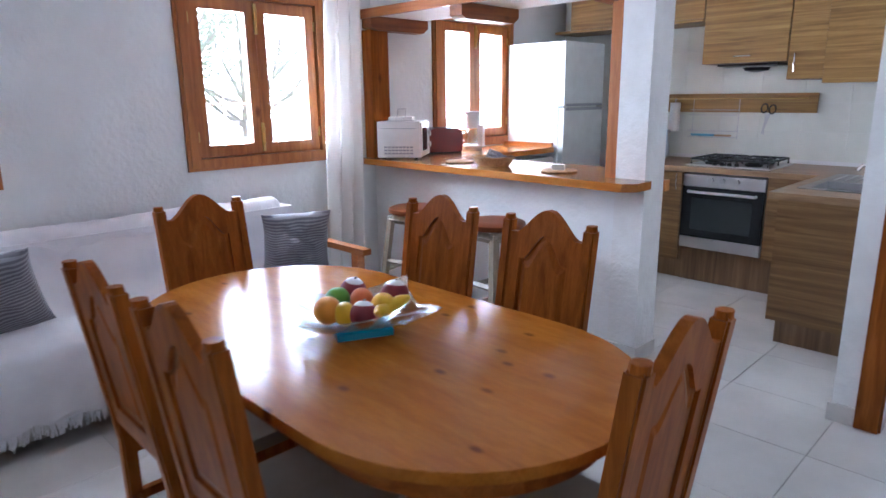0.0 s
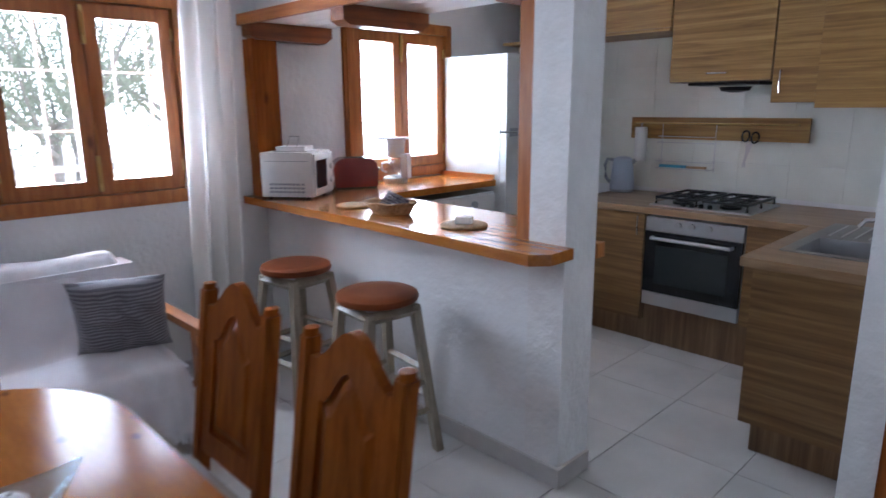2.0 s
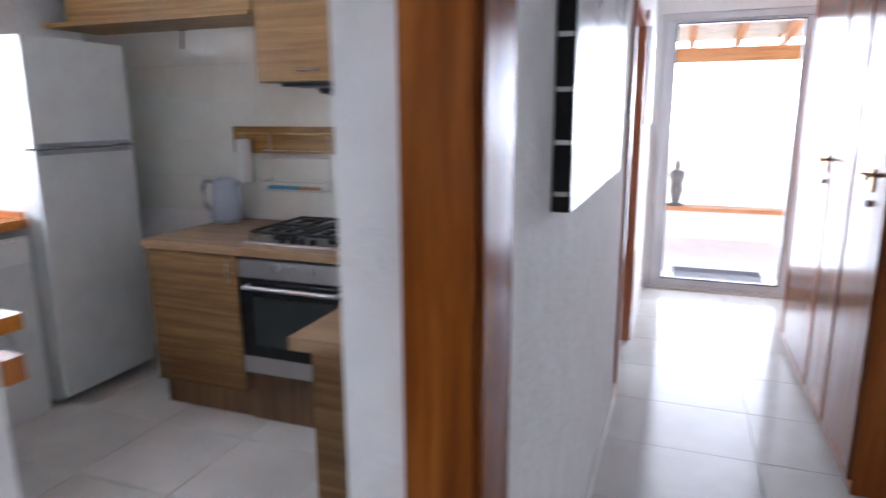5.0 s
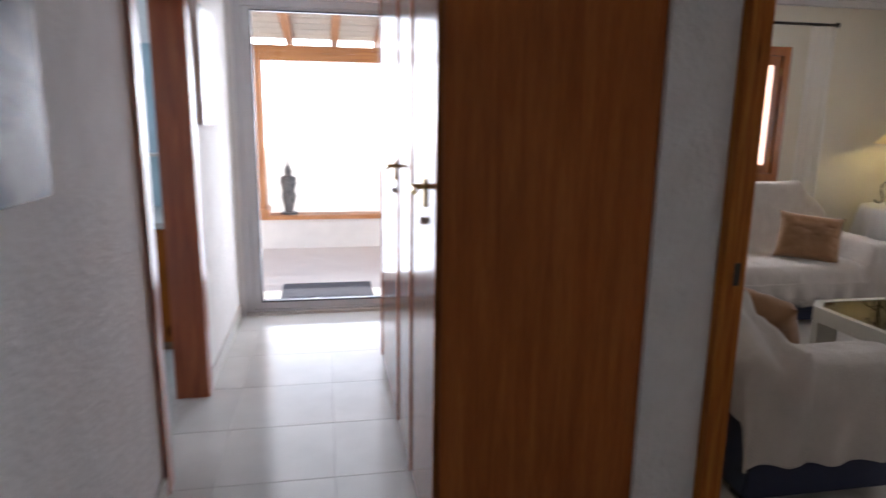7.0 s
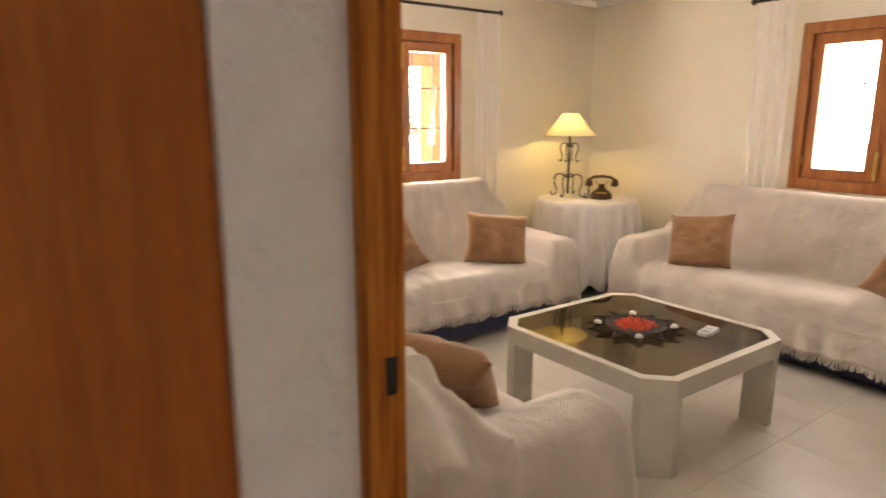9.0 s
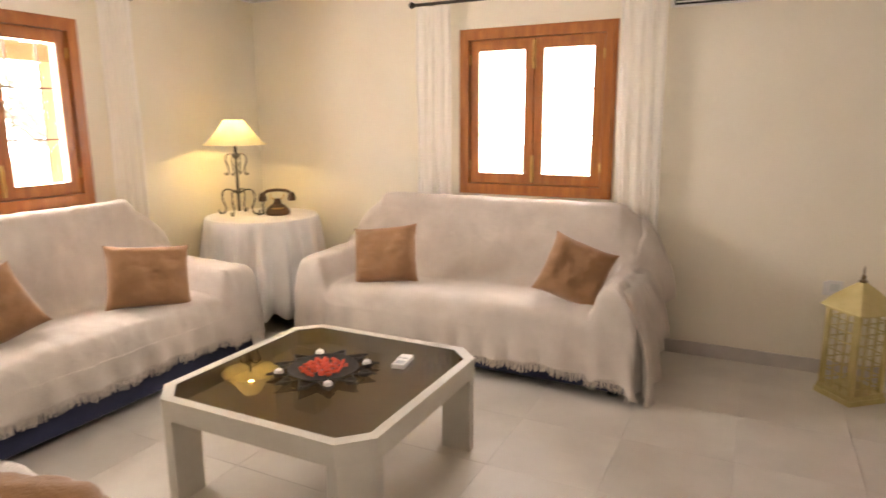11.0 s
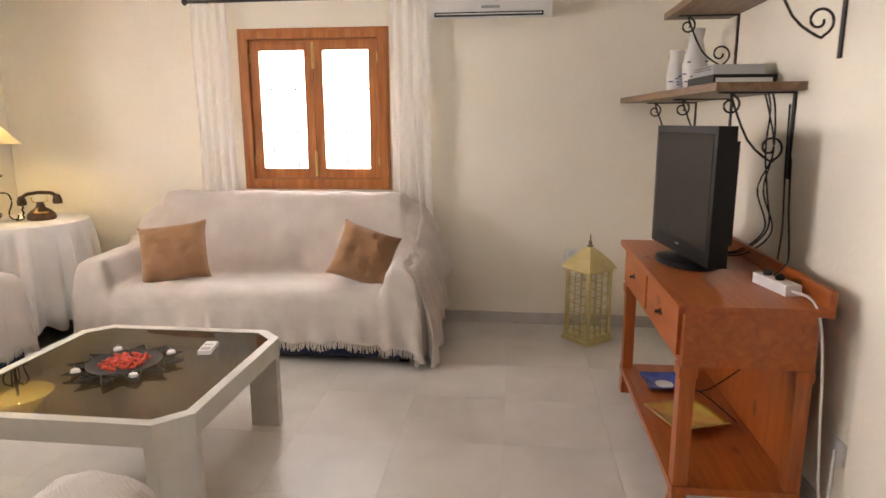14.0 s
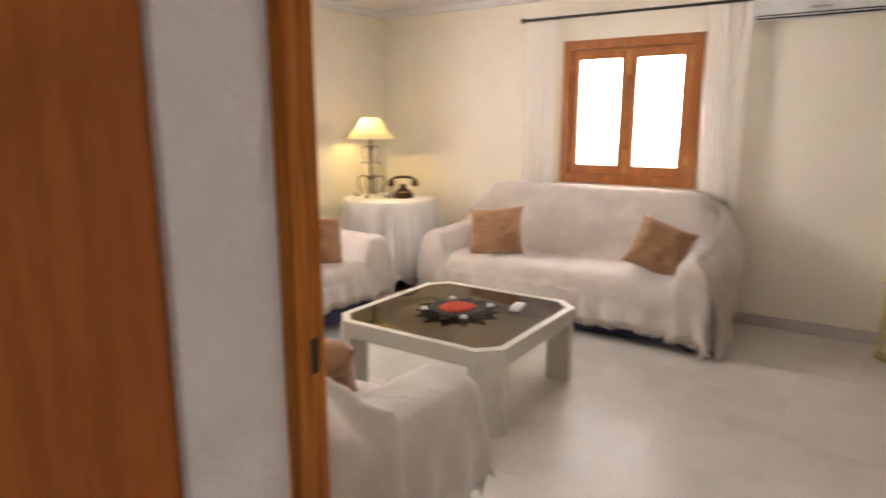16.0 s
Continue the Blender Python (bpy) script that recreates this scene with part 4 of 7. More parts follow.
# ---- the breakfast bar ----
BAR = thing("breakfast_bar", pose(0, 0, 0), "amber-varnished pine breakfast bar top on a low white wall", "counter")
bm = bmesh.new()
prism(bm, [(0.0, -0.15), (1.25, -0.165), (2.185, -0.205), (2.24, -0.145), (2.24, -0.004), (2.026, -0.004), (1.98, -0.004), (1.98, 0.43), (0.56, 0.46), (0.56, 1.515), (0.0, 1.515)], 0.967, 1.01)
rounded(bm, 0.012, 3)
part("bar_top", bm, BAR_PINE, BAR, "glossy amber plank top with rounded edges", True)
block("upstand", (0.012, 1.49, 1.011, 0.55, 1.512, 1.045), PINE_X, BAR)
CANOPY = thing("bar_canopy", pose(0, 0, 0), "wooden bar canopy with rounded dark beams and posts", "canopy")
block("front_board", (0.0, -0.115, 1.985, 2.30, -0.085, 2.045), PINE_X, CANOPY, 0.006)
for k in range(4):
    block("soffit_board", (0.0, -0.084 + 0.135 * k, 2.0, 2.036, 0.048 + 0.135 * k, 2.02), CEILING, CANOPY, 0.003, "pale painted soffit board")
for x in (0.03, 0.90, 1.90):
    bm = bmesh.new()
    out = [(-0.10, 1.925), (-0.06, 1.905), (0.40, 1.905), (0.45, 1.94), (0.45, 1.998), (-0.10, 1.998)]
    plate(bm, out, 0, 0.10)
    for v in bm.verts:
        v.co = Vector((x + v.co.y, v.co.x, v.co.z))
    rounded(bm, 0.012, 3)
    part("beam", bm, wood("dark_pine_beam_%d" % int(x * 100), (0.16, 0.042, 0.009), (0.24, 0.07, 0.014), (0.31, 0.10, 0.02), 1, 0.38, 0.04), CANOPY, "dark varnished beam with rounded ends", True)
block("post", (0.0, -0.085, 1.01, 0.10, 0.075, 1.91), CHAIR_WOOD, CANOPY, 0.005)
block("post", (1.965, 0.002, 1.01, 2.027, 0.12, 1.91), PINE, CANOPY, 0.004)
block("pillar_trim", (2.039, -0.02, 2.045, 2.30, -0.002, 2.10), PINE_X, CANOPY, 0.004)

# ---- things on the bar ----
mw = thing("microwave_oven", pose(0.225, 0.085, 1.01, 0, 0, 36), "white microwave oven standing on the bar", "microwave")
block("body", (-0.155, -0.15, 0.012, 0.155, 0.16, 0.265), WHITE_PLASTIC, mw, 0.012)
block("door", (0.156, -0.145, 0.02, 0.170, 0.07, 0.255), WHITE_PLASTIC, mw, 0.005)
block("door_window", (0.1705, -0.125, 0.06, 0.174, 0.04, 0.22), BLACK_GLASS, mw, 0.002, "dark door window")
block("control_panel", (0.156, 0.074, 0.02, 0.170, 0.155, 0.255), WHITE_PLASTIC, mw, 0.004)
for z in (0.09, 0.17):
    bar("knob", [(0.170, 0.115, z), (0.187, 0.115, z)], 0.02, WHITE_PLASTIC, mw, 16)
for i in range(3):
    for k in range(8):
        block("vent_slot", (-0.105 + 0.027 * k, -0.1515, 0.035 + 0.022 * i, -0.084 + 0.027 * k, -0.1495, 0.047 + 0.022 * i), GREY_PLASTIC, mw, 0)
block("panel_groove", (-0.13, -0.1515, 0.215, 0.13, -0.1495, 0.218), GREY_PLASTIC, mw, 0)
for x in (-0.12, 0.12):
    for y in (-0.12, 0.12):
        turned("foot", [(0.014, 0), (0.014, 0.013)], BLACK_PLASTIC, mw, 10, (x, y, 0))
nr = thing("napkin_holder", pose(0.22, 0.085, 1.275, 0, 0, 40), "steel wire napkin holder with white paper napkins", "napkin holder")
block("base", (-0.10, -0.09, 0.0, 0.10, 0.09, 0.006), STEEL, nr, 0.002)
block("napkins", (-0.085, -0.085, 0.006, 0.085, 0.085, 0.03), WHITE_PLASTIC, nr, 0.004, "stack of white paper napkins")
bar("wire_arm", [(-0.03, -0.09, 0.004), (-0.03, -0.02, 0.05), (-0.03, 0, 0.085), (0.03, 0, 0.085), (0.03, -0.02, 0.05), (0.03, -0.09, 0.004)], 0.004, STEEL, nr)

to = thing("toaster", pose(0.16, 0.56, 1.01, 0, 0, 62), "dark red rounded toaster", "toaster")
bm = bmesh.new()
shell = [(-0.14, 0.012), (0.14, 0.012)] + [(0.075 + 0.068 * math.cos(q * math.pi / 16), 0.128 + 0.068 * math.sin(q * math.pi / 16)) for q in range(9)]
shell += [(-0.075 - 0.068 * math.sin(q * math.pi / 16), 0.128 + 0.068 * math.cos(q * math.pi / 16)) for q in range(9)]
plate(bm, shell, -0.085, 0.085)
rounded(bm, 0.02, 4, 60)
part("body", bm, RED_PLASTIC, to, "", True)
for y in (-0.03, 0.03):
    block("slot", (-0.07, y - 0.012, 0.193, 0.07, y + 0.012, 0.1985), BLACK_PLASTIC, to, 0)
block("lever", (0.139, -0.02, 0.11, 0.165, 0.02, 0.125), BLACK_PLASTIC, to, 0.004)
block("base", (-0.13, -0.075, 0.0, 0.13, 0.075, 0.012), BLACK_PLASTIC, to, 0.003)

cf = thing("coffee_maker", pose(0.14, 0.93, 1.01, 0, 0, -60), "white drip coffee maker with a glass jug", "coffee maker")
turned("base", [(0.08, 0), (0.085, 0.01), (0.085, 0.035), (0.07, 0.045)], WHITE_PLASTIC, cf, 28)
block("column", (-0.045, 0.055, 0.03, 0.045, 0.10, 0.20), WHITE_PLASTIC, cf, 0.012)
turned("filter_holder", [(0.05, 0.175), (0.062, 0.19), (0.07, 0.27), (0.068, 0.30)], WHITE_PLASTIC, cf, 28)
block("lid", (-0.072, -0.10, 0.30, 0.072, 0.10, 0.312), WHITE_PLASTIC, cf, 0.005)
turned("jug", [(0.045, 0.046), (0.062, 0.06), (0.064, 0.10), (0.045, 0.15), (0.045, 0.165)], BOWL_GLASS, cf, 24)
bar("jug_handle", [(0, -0.062, 0.14), (0, -0.10, 0.13), (0, -0.10, 0.08), (0, -0.064, 0.07)], 0.007, WHITE_PLASTIC, cf)

for k, (x, y, r) in enumerate(((0.82, 0.06, 0.095), (1.64, 0.04, 0.105))):
    tm = tagged(turned("place_mat", [(r * 0.9, 0), (r, 0.003), (r, 0.008), (r * 0.93, 0.012), (r * 0.6, 0.009), (0.01, 0.009)], WICKER, None, 36), "round woven wicker mat on the bar", "table mat", "wicker mats")
    tm.matrix_basis = pose(x, y, 1.0115)
bk = thing("bread_basket", pose(1.13, 0.05, 1.0115, 0, 0, 20), "oval woven wicker basket", "basket")
bm = bmesh.new()
lathe(bm, [(0.085, 0), (0.10, 0.02), (0.115, 0.05), (0.12, 0.055), (0.112, 0.05), (0.097, 0.02), (0.08, 0.008)], 40, squash=(1.15, 0.8), ripple=lambda a, t: 1 + 0.012 * math.sin(26 * a))
part("weave", bm, WICKER, bk, "", True)
bar("rim", [(0.138 * math.cos(a * math.pi / 16), 0.096 * math.sin(a * math.pi / 16), 0.055 + 0.003 * math.sin(a * 5)) for a in range(32)], 0.006, WICKER, bk, 6, None, True)
nap = cushion("napkin", pose(1.12, 0.05, 1.03, -50, 25, 30), 0.13, 0.10, 0.04, STRIPED, "grey striped cloth napkin lying in the basket", "napkin", "", 9)
so = tagged(block("soap_box", (-0.035, -0.02, 0, 0.035, 0.02, 0.03), WHITE_PLASTIC, None, 0.005), "small white box lying on the wicker mat", "box")
so.matrix_basis = pose(1.63, 0.05, 1.021, 0, 0, 25)

# ---- kitchen ----
fr = thing("refrigerator", pose(0, 0, 0), "tall white two-door refrigerator", "refrigerator")
block("body", (0.03, 1.535, 0.03, 0.575, 2.135, 1.88), WHITE_ENAMEL, fr, 0.008)
for z0, z1, nm in ((0.06, 1.34, "lower_door"), (1.352, 1.88, "freezer_door")):
    bm = bmesh.new()
    box(bm, 0.58, 1.535, z0, 0.635, 2.135, z1)
    rounded(bm, 0.014, 3)
    dr = part(nm, bm, WHITE_ENAMEL, fr, "", True)
    zc = z1 - 0.012 if nm == "lower_door" else z0 + 0.012
    block("grip", (0.6355, 1.56, zc - 0.012, 0.645, 2.11, zc + 0.01), GREY_PLASTIC, dr, 0.003)
wm = thing("washing_machine", pose(0, 0, 0), "white front-loading washing machine under the counter", "washing machine")
block("body", (0.02, 0.89, 0.0, 0.555, 1.50, 0.93), WHITE_ENAMEL, wm, 0.01)
block("control_panel", (0.556, 0.895, 0.80, 0.570, 1.495, 0.915), WHITE_PLASTIC, wm, 0.005)
bar("dial", [(0.570, 1.27, 0.857), (0.590, 1.27, 0.857)], 0.025, GREY_PLASTIC, wm, 20)
block("drawer", (0.5705, 0.92, 0.82, 0.574, 1.08, 0.895), WHITE_ENAMEL, wm, 0.002)
bar("porthole", [(0.555 + 0.015, 1.19 + 0.15 * math.cos(a * math.pi / 16), 0.42 + 0.15 * math.sin(a * math.pi / 16)) for a in range(32)], 0.022, STEEL, wm, 8, None, True)
tagged(block("dishwasher", (0.02, 0.47, 0.0, 0.50, 0.84, 0.85), BLACK_PLASTIC, None, 0.006), "dark appliance front beside the washing machine", "appliance")


def pull(parent, a, b, out):
    """A bowed chrome pull between two points, standing out along a vector."""
    a, b, o = Vector(a), Vector(b), Vector(out)
    bar("handle", [a, a + o * 0.8, (a + b) / 2 + o, b + o * 0.8, b], 0.005, CHROME, parent, 8, None, False, "chrome bow handle")


YF = 1.74
uni = thing("base_cabinet", pose(0, 0, 0), "striped walnut laminate base cabinet beside the oven", "cabinet", "kitchen base cabinets")
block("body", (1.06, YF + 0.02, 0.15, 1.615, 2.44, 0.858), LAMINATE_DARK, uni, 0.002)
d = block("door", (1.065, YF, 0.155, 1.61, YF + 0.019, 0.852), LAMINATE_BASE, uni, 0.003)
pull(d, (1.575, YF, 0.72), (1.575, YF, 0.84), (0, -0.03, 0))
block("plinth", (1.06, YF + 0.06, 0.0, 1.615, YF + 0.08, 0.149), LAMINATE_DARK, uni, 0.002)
ov = thing("oven", pose(0, 0, 0), "built-in stainless steel oven with black glass door", "oven")
block("body", (1.625, YF + 0.02, 0.27, 2.225, 2.40, 0.842), STEEL, ov, 0.002)
block("control_panel", (1.625, YF - 0.004, 0.755, 2.225, YF + 0.018, 0.842), STEEL, ov, 0.004)
od = block("door", (1.625, YF - 0.008, 0.36, 2.225, YF + 0.018, 0.751), BLACK_GLASS, ov, 0.004, "black glass oven door")
block("lower_strip", (1.625, YF - 0.004, 0.272, 2.225, YF + 0.018, 0.356), STEEL, ov, 0.003)
bar("handle", [(1.68, YF - 0.008, 0.715), (1.68, YF - 0.045, 0.715), (2.17, YF - 0.045, 0.715), (2.17, YF - 0.008, 0.715)], 0.011, STEEL, od, 10)
block("inner_window", (1.70, YF - 0.0095, 0.42, 2.15, YF - 0.0085, 0.665), plain("oven_window_tint", (0.03, 0.035, 0.035), 0.12), od, 0)
for x in (1.84, 1.925, 2.03):
    bar("knob", [(x, YF - 0.004, 0.81), (x, YF - 0.03, 0.81)], 0.018, STEEL, ov, 20)
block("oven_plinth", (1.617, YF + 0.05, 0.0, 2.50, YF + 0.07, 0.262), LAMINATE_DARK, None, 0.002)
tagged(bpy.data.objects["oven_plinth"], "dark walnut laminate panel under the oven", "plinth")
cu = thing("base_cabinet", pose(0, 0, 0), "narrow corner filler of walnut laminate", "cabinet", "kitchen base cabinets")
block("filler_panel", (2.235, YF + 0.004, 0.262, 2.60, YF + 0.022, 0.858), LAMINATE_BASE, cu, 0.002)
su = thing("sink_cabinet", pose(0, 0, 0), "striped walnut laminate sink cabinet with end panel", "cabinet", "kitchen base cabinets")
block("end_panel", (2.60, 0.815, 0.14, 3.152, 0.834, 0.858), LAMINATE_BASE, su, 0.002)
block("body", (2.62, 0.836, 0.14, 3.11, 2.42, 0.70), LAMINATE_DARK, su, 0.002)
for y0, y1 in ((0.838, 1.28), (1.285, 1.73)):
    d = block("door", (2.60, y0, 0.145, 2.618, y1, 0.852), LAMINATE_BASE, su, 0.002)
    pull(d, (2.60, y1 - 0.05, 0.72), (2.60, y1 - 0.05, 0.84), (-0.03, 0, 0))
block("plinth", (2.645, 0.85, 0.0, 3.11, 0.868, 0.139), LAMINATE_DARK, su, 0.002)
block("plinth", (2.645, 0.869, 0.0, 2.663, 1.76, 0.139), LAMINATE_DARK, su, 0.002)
bm = bmesh.new()
xs, ys = (1.05, 2.56, 2.69, 3.00, 3.152), (0.765, 1.04, 1.40, 1.72, 2.446)
grid_v = {(i, j, k): bm.verts.new((xs[i], ys[j], z)) for i in range(5) for j in range(5) for k, z in enumerate((0.86, 0.90)) if i or j > 2}
cells = [(i, j) for i in range(4) for j in range(4) if (j == 3 or i > 0) and (i, j) != (2, 1)]
for i, j in cells:
    for k in (0, 1):
        bm.faces.new([grid_v[p] for p in ((i, j, k), (i + 1, j, k), (i + 1, j + 1, k), (i, j + 1, k))])
    for (di, dj), p, q in (((0, -1), (i, j), (i + 1, j)), ((1, 0), (i + 1, j), (i + 1, j + 1)), ((0, 1), (i + 1, j + 1), (i, j + 1)), ((-1, 0), (i, j + 1), (i, j))):
        if (i + di, j + dj) not in cells:
            bm.faces.new([grid_v[v] for v in ((*p, 0), (*q, 0), (*q, 1), (*p, 1))])
rounded(bm, 0.004)
tagged(part("worktop", bm, WORKTOP), "walnut butcher-block laminate kitchen worktop", "worktop")
sk = thing("kitchen_sink", pose(2.86, 1.42, 0.901), "stainless steel inset sink with drainer", "sink")
bm = bmesh.new()
outer = [(-0.22, -0.43), (0.21, -0.43), (0.21, 0.43), (-0.22, 0.43)]
inner = [(-0.17, -0.38), (0.14, -0.38), (0.14, -0.02), (-0.17, -0.02)]
o0 = [bm.verts.new((x, y, 0.006)) for x, y in outer]
i0 = [bm.verts.new((x, y, 0.004)) for x, y in inner]
i1 = [bm.verts.new((x * 0.86, y * 0.86 - 0.028, -0.150)) for x, y in inner]
o1 = [bm.verts.new((x, y, 0.0)) for x, y in outer]
for i in range(4):
    j = (i + 1) % 4
    bm.faces.new((o0[i], o0[j], i0[j], i0[i]))
    bm.faces.new((i0[i], i0[j], i1[j], i1[i]))
    bm.faces.new((o1[j], o1[i], o0[i], o0[j]))
bm.faces.new(i1)
part("bowl", bm, mottled("satin_sink_steel", (0.26, 0.26, 0.265), (0.36, 0.36, 0.365), 0.38, 6, 160, 0.05, 0.0005, metal=1.0), sk)
for k in range(6):
    bar("drainer_rib", [(-0.15 + 0.055 * k, 0.04, 0.007), (-0.15 + 0.055 * k, 0.38, 0.007)], 0.004, STEEL, sk, 6)
bar("tap", [(0.18, -0.02, 0.005), (0.18, -0.02, 0.10), (0.14, -0.04, 0.13), (0.02, -0.10, 0.12), (0.0, -0.11, 0.09)], 0.011, CHROME, sk, 10)
bar("tap_lever", [(0.18, -0.02, 0.11), (0.20, 0.04, 0.15)], 0.006, CHROME, sk)

hb = thing("gas_hob", pose(1.91, 2.06, 0.901), "four-burner gas hob with black cast grates", "hob")
block("plate", (-0.31, -0.25, 0.0, 0.31, 0.25, 0.010), STEEL, hb, 0.004)
for x in (-0.15, 0.15):
    for y in (-0.12, 0.13):
        turned("burner", [(0.062, 0.010), (0.062, 0.026), (0.045, 0.028), (0.045, 0.038), (0.004, 0.040)], BLACK_PLASTIC, hb, 20, (x, y, 0))
for x in (-0.15, 0.15):
    bm = bmesh.new()
    for y in (-0.22, 0.005, 0.23):
        tube(bm, [(x - 0.13, y, 0.012), (x - 0.13, y, 0.052), (x + 0.13, y, 0.052), (x + 0.13, y, 0.012)], 0.009, 6)
    for xx in (x - 0.13, x - 0.045, x + 0.045, x + 0.13):
        tube(bm, [(xx, -0.22, 0.052), (xx, 0.23, 0.052)], 0.009, 6)
    for y in (-0.12, 0.13):
        tube(bm, [(x - 0.07, y, 0.058), (x + 0.07, y, 0.058)], 0.009, 6)
    part("grate", bm, BLACK_PLASTIC, hb, "black cast-iron pan grate")
for k in range(4):
    turned("knob", [(0.016, 0.010), (0.016, 0.03), (0.010, 0.034)], BLACK_PLASTIC, hb, 14, (-0.10 + 0.055 * k, -0.222, 0))

for x0, x1, z0, z1, lab, hv in ((1.54, 2.165, 1.665, 2.40, "wide wall cabinet over the hood", False), (2.17, 2.41, 1.535, 2.40, "narrow wall cabinet", True), (0.30, 1.535, 2.01, 2.40, "wall cabinet over the refrigerator", False)):
    w = thing("wall_cabinet", pose(0, 0, 0), "olive walnut striped laminate " + lab, "cabinet", "kitchen wall cabinets")
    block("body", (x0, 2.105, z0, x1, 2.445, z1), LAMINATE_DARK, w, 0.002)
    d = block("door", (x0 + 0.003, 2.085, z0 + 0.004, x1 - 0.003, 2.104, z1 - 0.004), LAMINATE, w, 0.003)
    if hv:
        pull(d, (x0 + 0.05, 2.085, z0 + 0.06), (x0 + 0.05, 2.085, z0 + 0.18), (0, -0.03, 0))
    elif x0 > 1:
        pull(d, ((x0 + x1) / 2 - 0.06, 2.085, z0 + 0.05), ((x0 + x1) / 2 + 0.06, 2.085, z0 + 0.05), (0, -0.03, 0))
    else:
        block("valance", (x0 - 0.15, 2.06, z0 - 0.022, x1, 2.445, z0 - 0.001), LAMINATE, w, 0.003)
w = thing("wall_cabinet", pose(0, 0, 0), "walnut laminate wall cabinet with plain end panel", "cabinet", "kitchen wall cabinets")
block("body", (2.42, 2.06, 1.51, 3.152, 2.445, 2.40), LAMINATE_DARK, w, 0.002)
block("end_panel", (2.42, 2.04, 1.505, 3.152, 2.059, 2.40), LAMINATE, w, 0.002)
ho = thing("cooker_hood", pose(1.86, 2.25, 1.60), "slim black cooker hood under the wall cabinet", "cooker hood")
block("body", (-0.22, -0.10, 0.045, 0.22, 0.16, 0.063), BLACK_PLASTIC, ho, 0.004)
turned("motor_cover", [(0.03, 0.0), (0.085, 0.01), (0.10, 0.034)], BLACK_PLASTIC, ho, 24, (0.05, -0.02, 0), (1, 0.8))
ra = thing("utensil_rail", pose(0, 0, 0), "walnut backboard with a brass utensil rail", "utensil rail")
block("backboard", (1.11, 2.415, 1.29, 2.31, 2.437, 1.44), LAMINATE, ra, 0.003)
bar("rail", [(1.16, 2.415, 1.40), (1.16, 2.385, 1.40), (2.25, 2.385, 1.40), (2.25, 2.415, 1.40)], 0.006, BRASS, ra, 8)
for x in (1.16, 1.55, 1.9, 2.25):
    bar("bracket", [(x, 2.415, 1.40), (x, 2.385, 1.40)], 0.005, BRASS, ra)
pt = thing("paper_towel_roll", pose(1.22, 2.36, 1.13), "white paper towel roll hanging from the rail", "paper towel")
turned("roll", [(0.02, 0), (0.042, 0.0), (0.043, 0.004), (0.043, 0.236), (0.042, 0.24), (0.02, 0.24)], WHITE_PLASTIC, pt, 24)
bar("hook", [(0, 0, 0.24), (0, 0, 0.262), (0, 0.02, 0.27)], 0.004, STEEL, pt)
rk = thing("spice_rack", pose(1.55, 2.36, 1.07), "steel wire rack with blue and brown utensils", "rack")
for z, y in ((0.02, 0.0), (0.07, 0.0), (0.20, 0.0), (0.24, 0.02)):
    bar("wire", [(-0.19, 0.06, z), (-0.19, -0.03 + y, z), (0.19, -0.03 + y, z), (0.19, 0.06, z)], 0.003, STEEL, rk, 6)
for x in (-0.19, 0.19):
    bar("upright", [(x, 0.055, 0.0), (x, 0.055, 0.33)], 0.003, STEEL, rk, 6)
for k in range(7):
    bar("cross_wire", [(-0.16 + 0.053 * k, -0.03, 0.02), (-0.16 + 0.053 * k, 0.06, 0.02)], 0.002, STEEL, rk, 5)
block("utensil", (-0.17, -0.015, 0.025, 0.02, 0.015, 0.043), plain("light_blue_plastic", (0.06, 0.32, 0.50), 0.4), rk, 0.004, "light blue plastic utensil")
block("utensil", (0.03, -0.015, 0.025, 0.16, 0.015, 0.04), WICKER, rk, 0.004, "brown wooden utensil")
sc = thing("scissors", pose(1.985, 2.375, 1.37, 0, 8, 0), "kitchen scissors with dark handles on the rail", "scissors")
for s in (-1, 1):
    bar("grip", [(s * 0.03 + 0.024 * math.cos(a * math.pi / 6), 0, -0.05 + 0.035 * math.sin(a * math.pi / 6)) for a in range(12)], 0.006, BLACK_PLASTIC, sc, 6, None, True)
    bm = bmesh.new()
    plate(bm, [(s * 0.02, -0.08), (s * 0.004 - 0.012, -0.10), (-s * 0.012, -0.25), (-s * 0.004, -0.25), (s * 0.02 + 0.006, -0.08)], -0.001 + 0.002 * s, 0.001 + 0.002 * s)
    part("blade", bm, STEEL, sc)
kt = thing("kettle", pose(1.12, 2.30, 0.901, 0, 0, 200), "pale blue-grey plastic electric kettle", "kettle")
turned("body", [(0.085, 0.02), (0.09, 0.03), (0.082, 0.12), (0.07, 0.22), (0.066, 0.24), (0.04, 0.255), (0.01, 0.258)], plain("pale_blue_plastic", (0.42, 0.48, 0.58), 0.35), kt, 28)
turned("base", [(0.08, 0), (0.088, 0.006), (0.086, 0.019)], GREY_PLASTIC, kt, 28)
bar("handle", [(0.062, 0, 0.23), (0.115, 0, 0.235), (0.13, 0, 0.19), (0.12, 0, 0.10), (0.085, 0, 0.06)], 0.012, kt.children[0].data.materials[0], kt, 10)
bar("spout", [(-0.06, 0, 0.21), (-0.09, 0, 0.235)], 0.016, kt.children[0].data.materials[0], kt, 10)
sp = tagged(block("wall_socket", (0.93, 2.437, 1.04, 1.01, 2.445, 1.12), WHITE_PLASTIC, None, 0.004), "white double wall socket over the worktop", "socket")
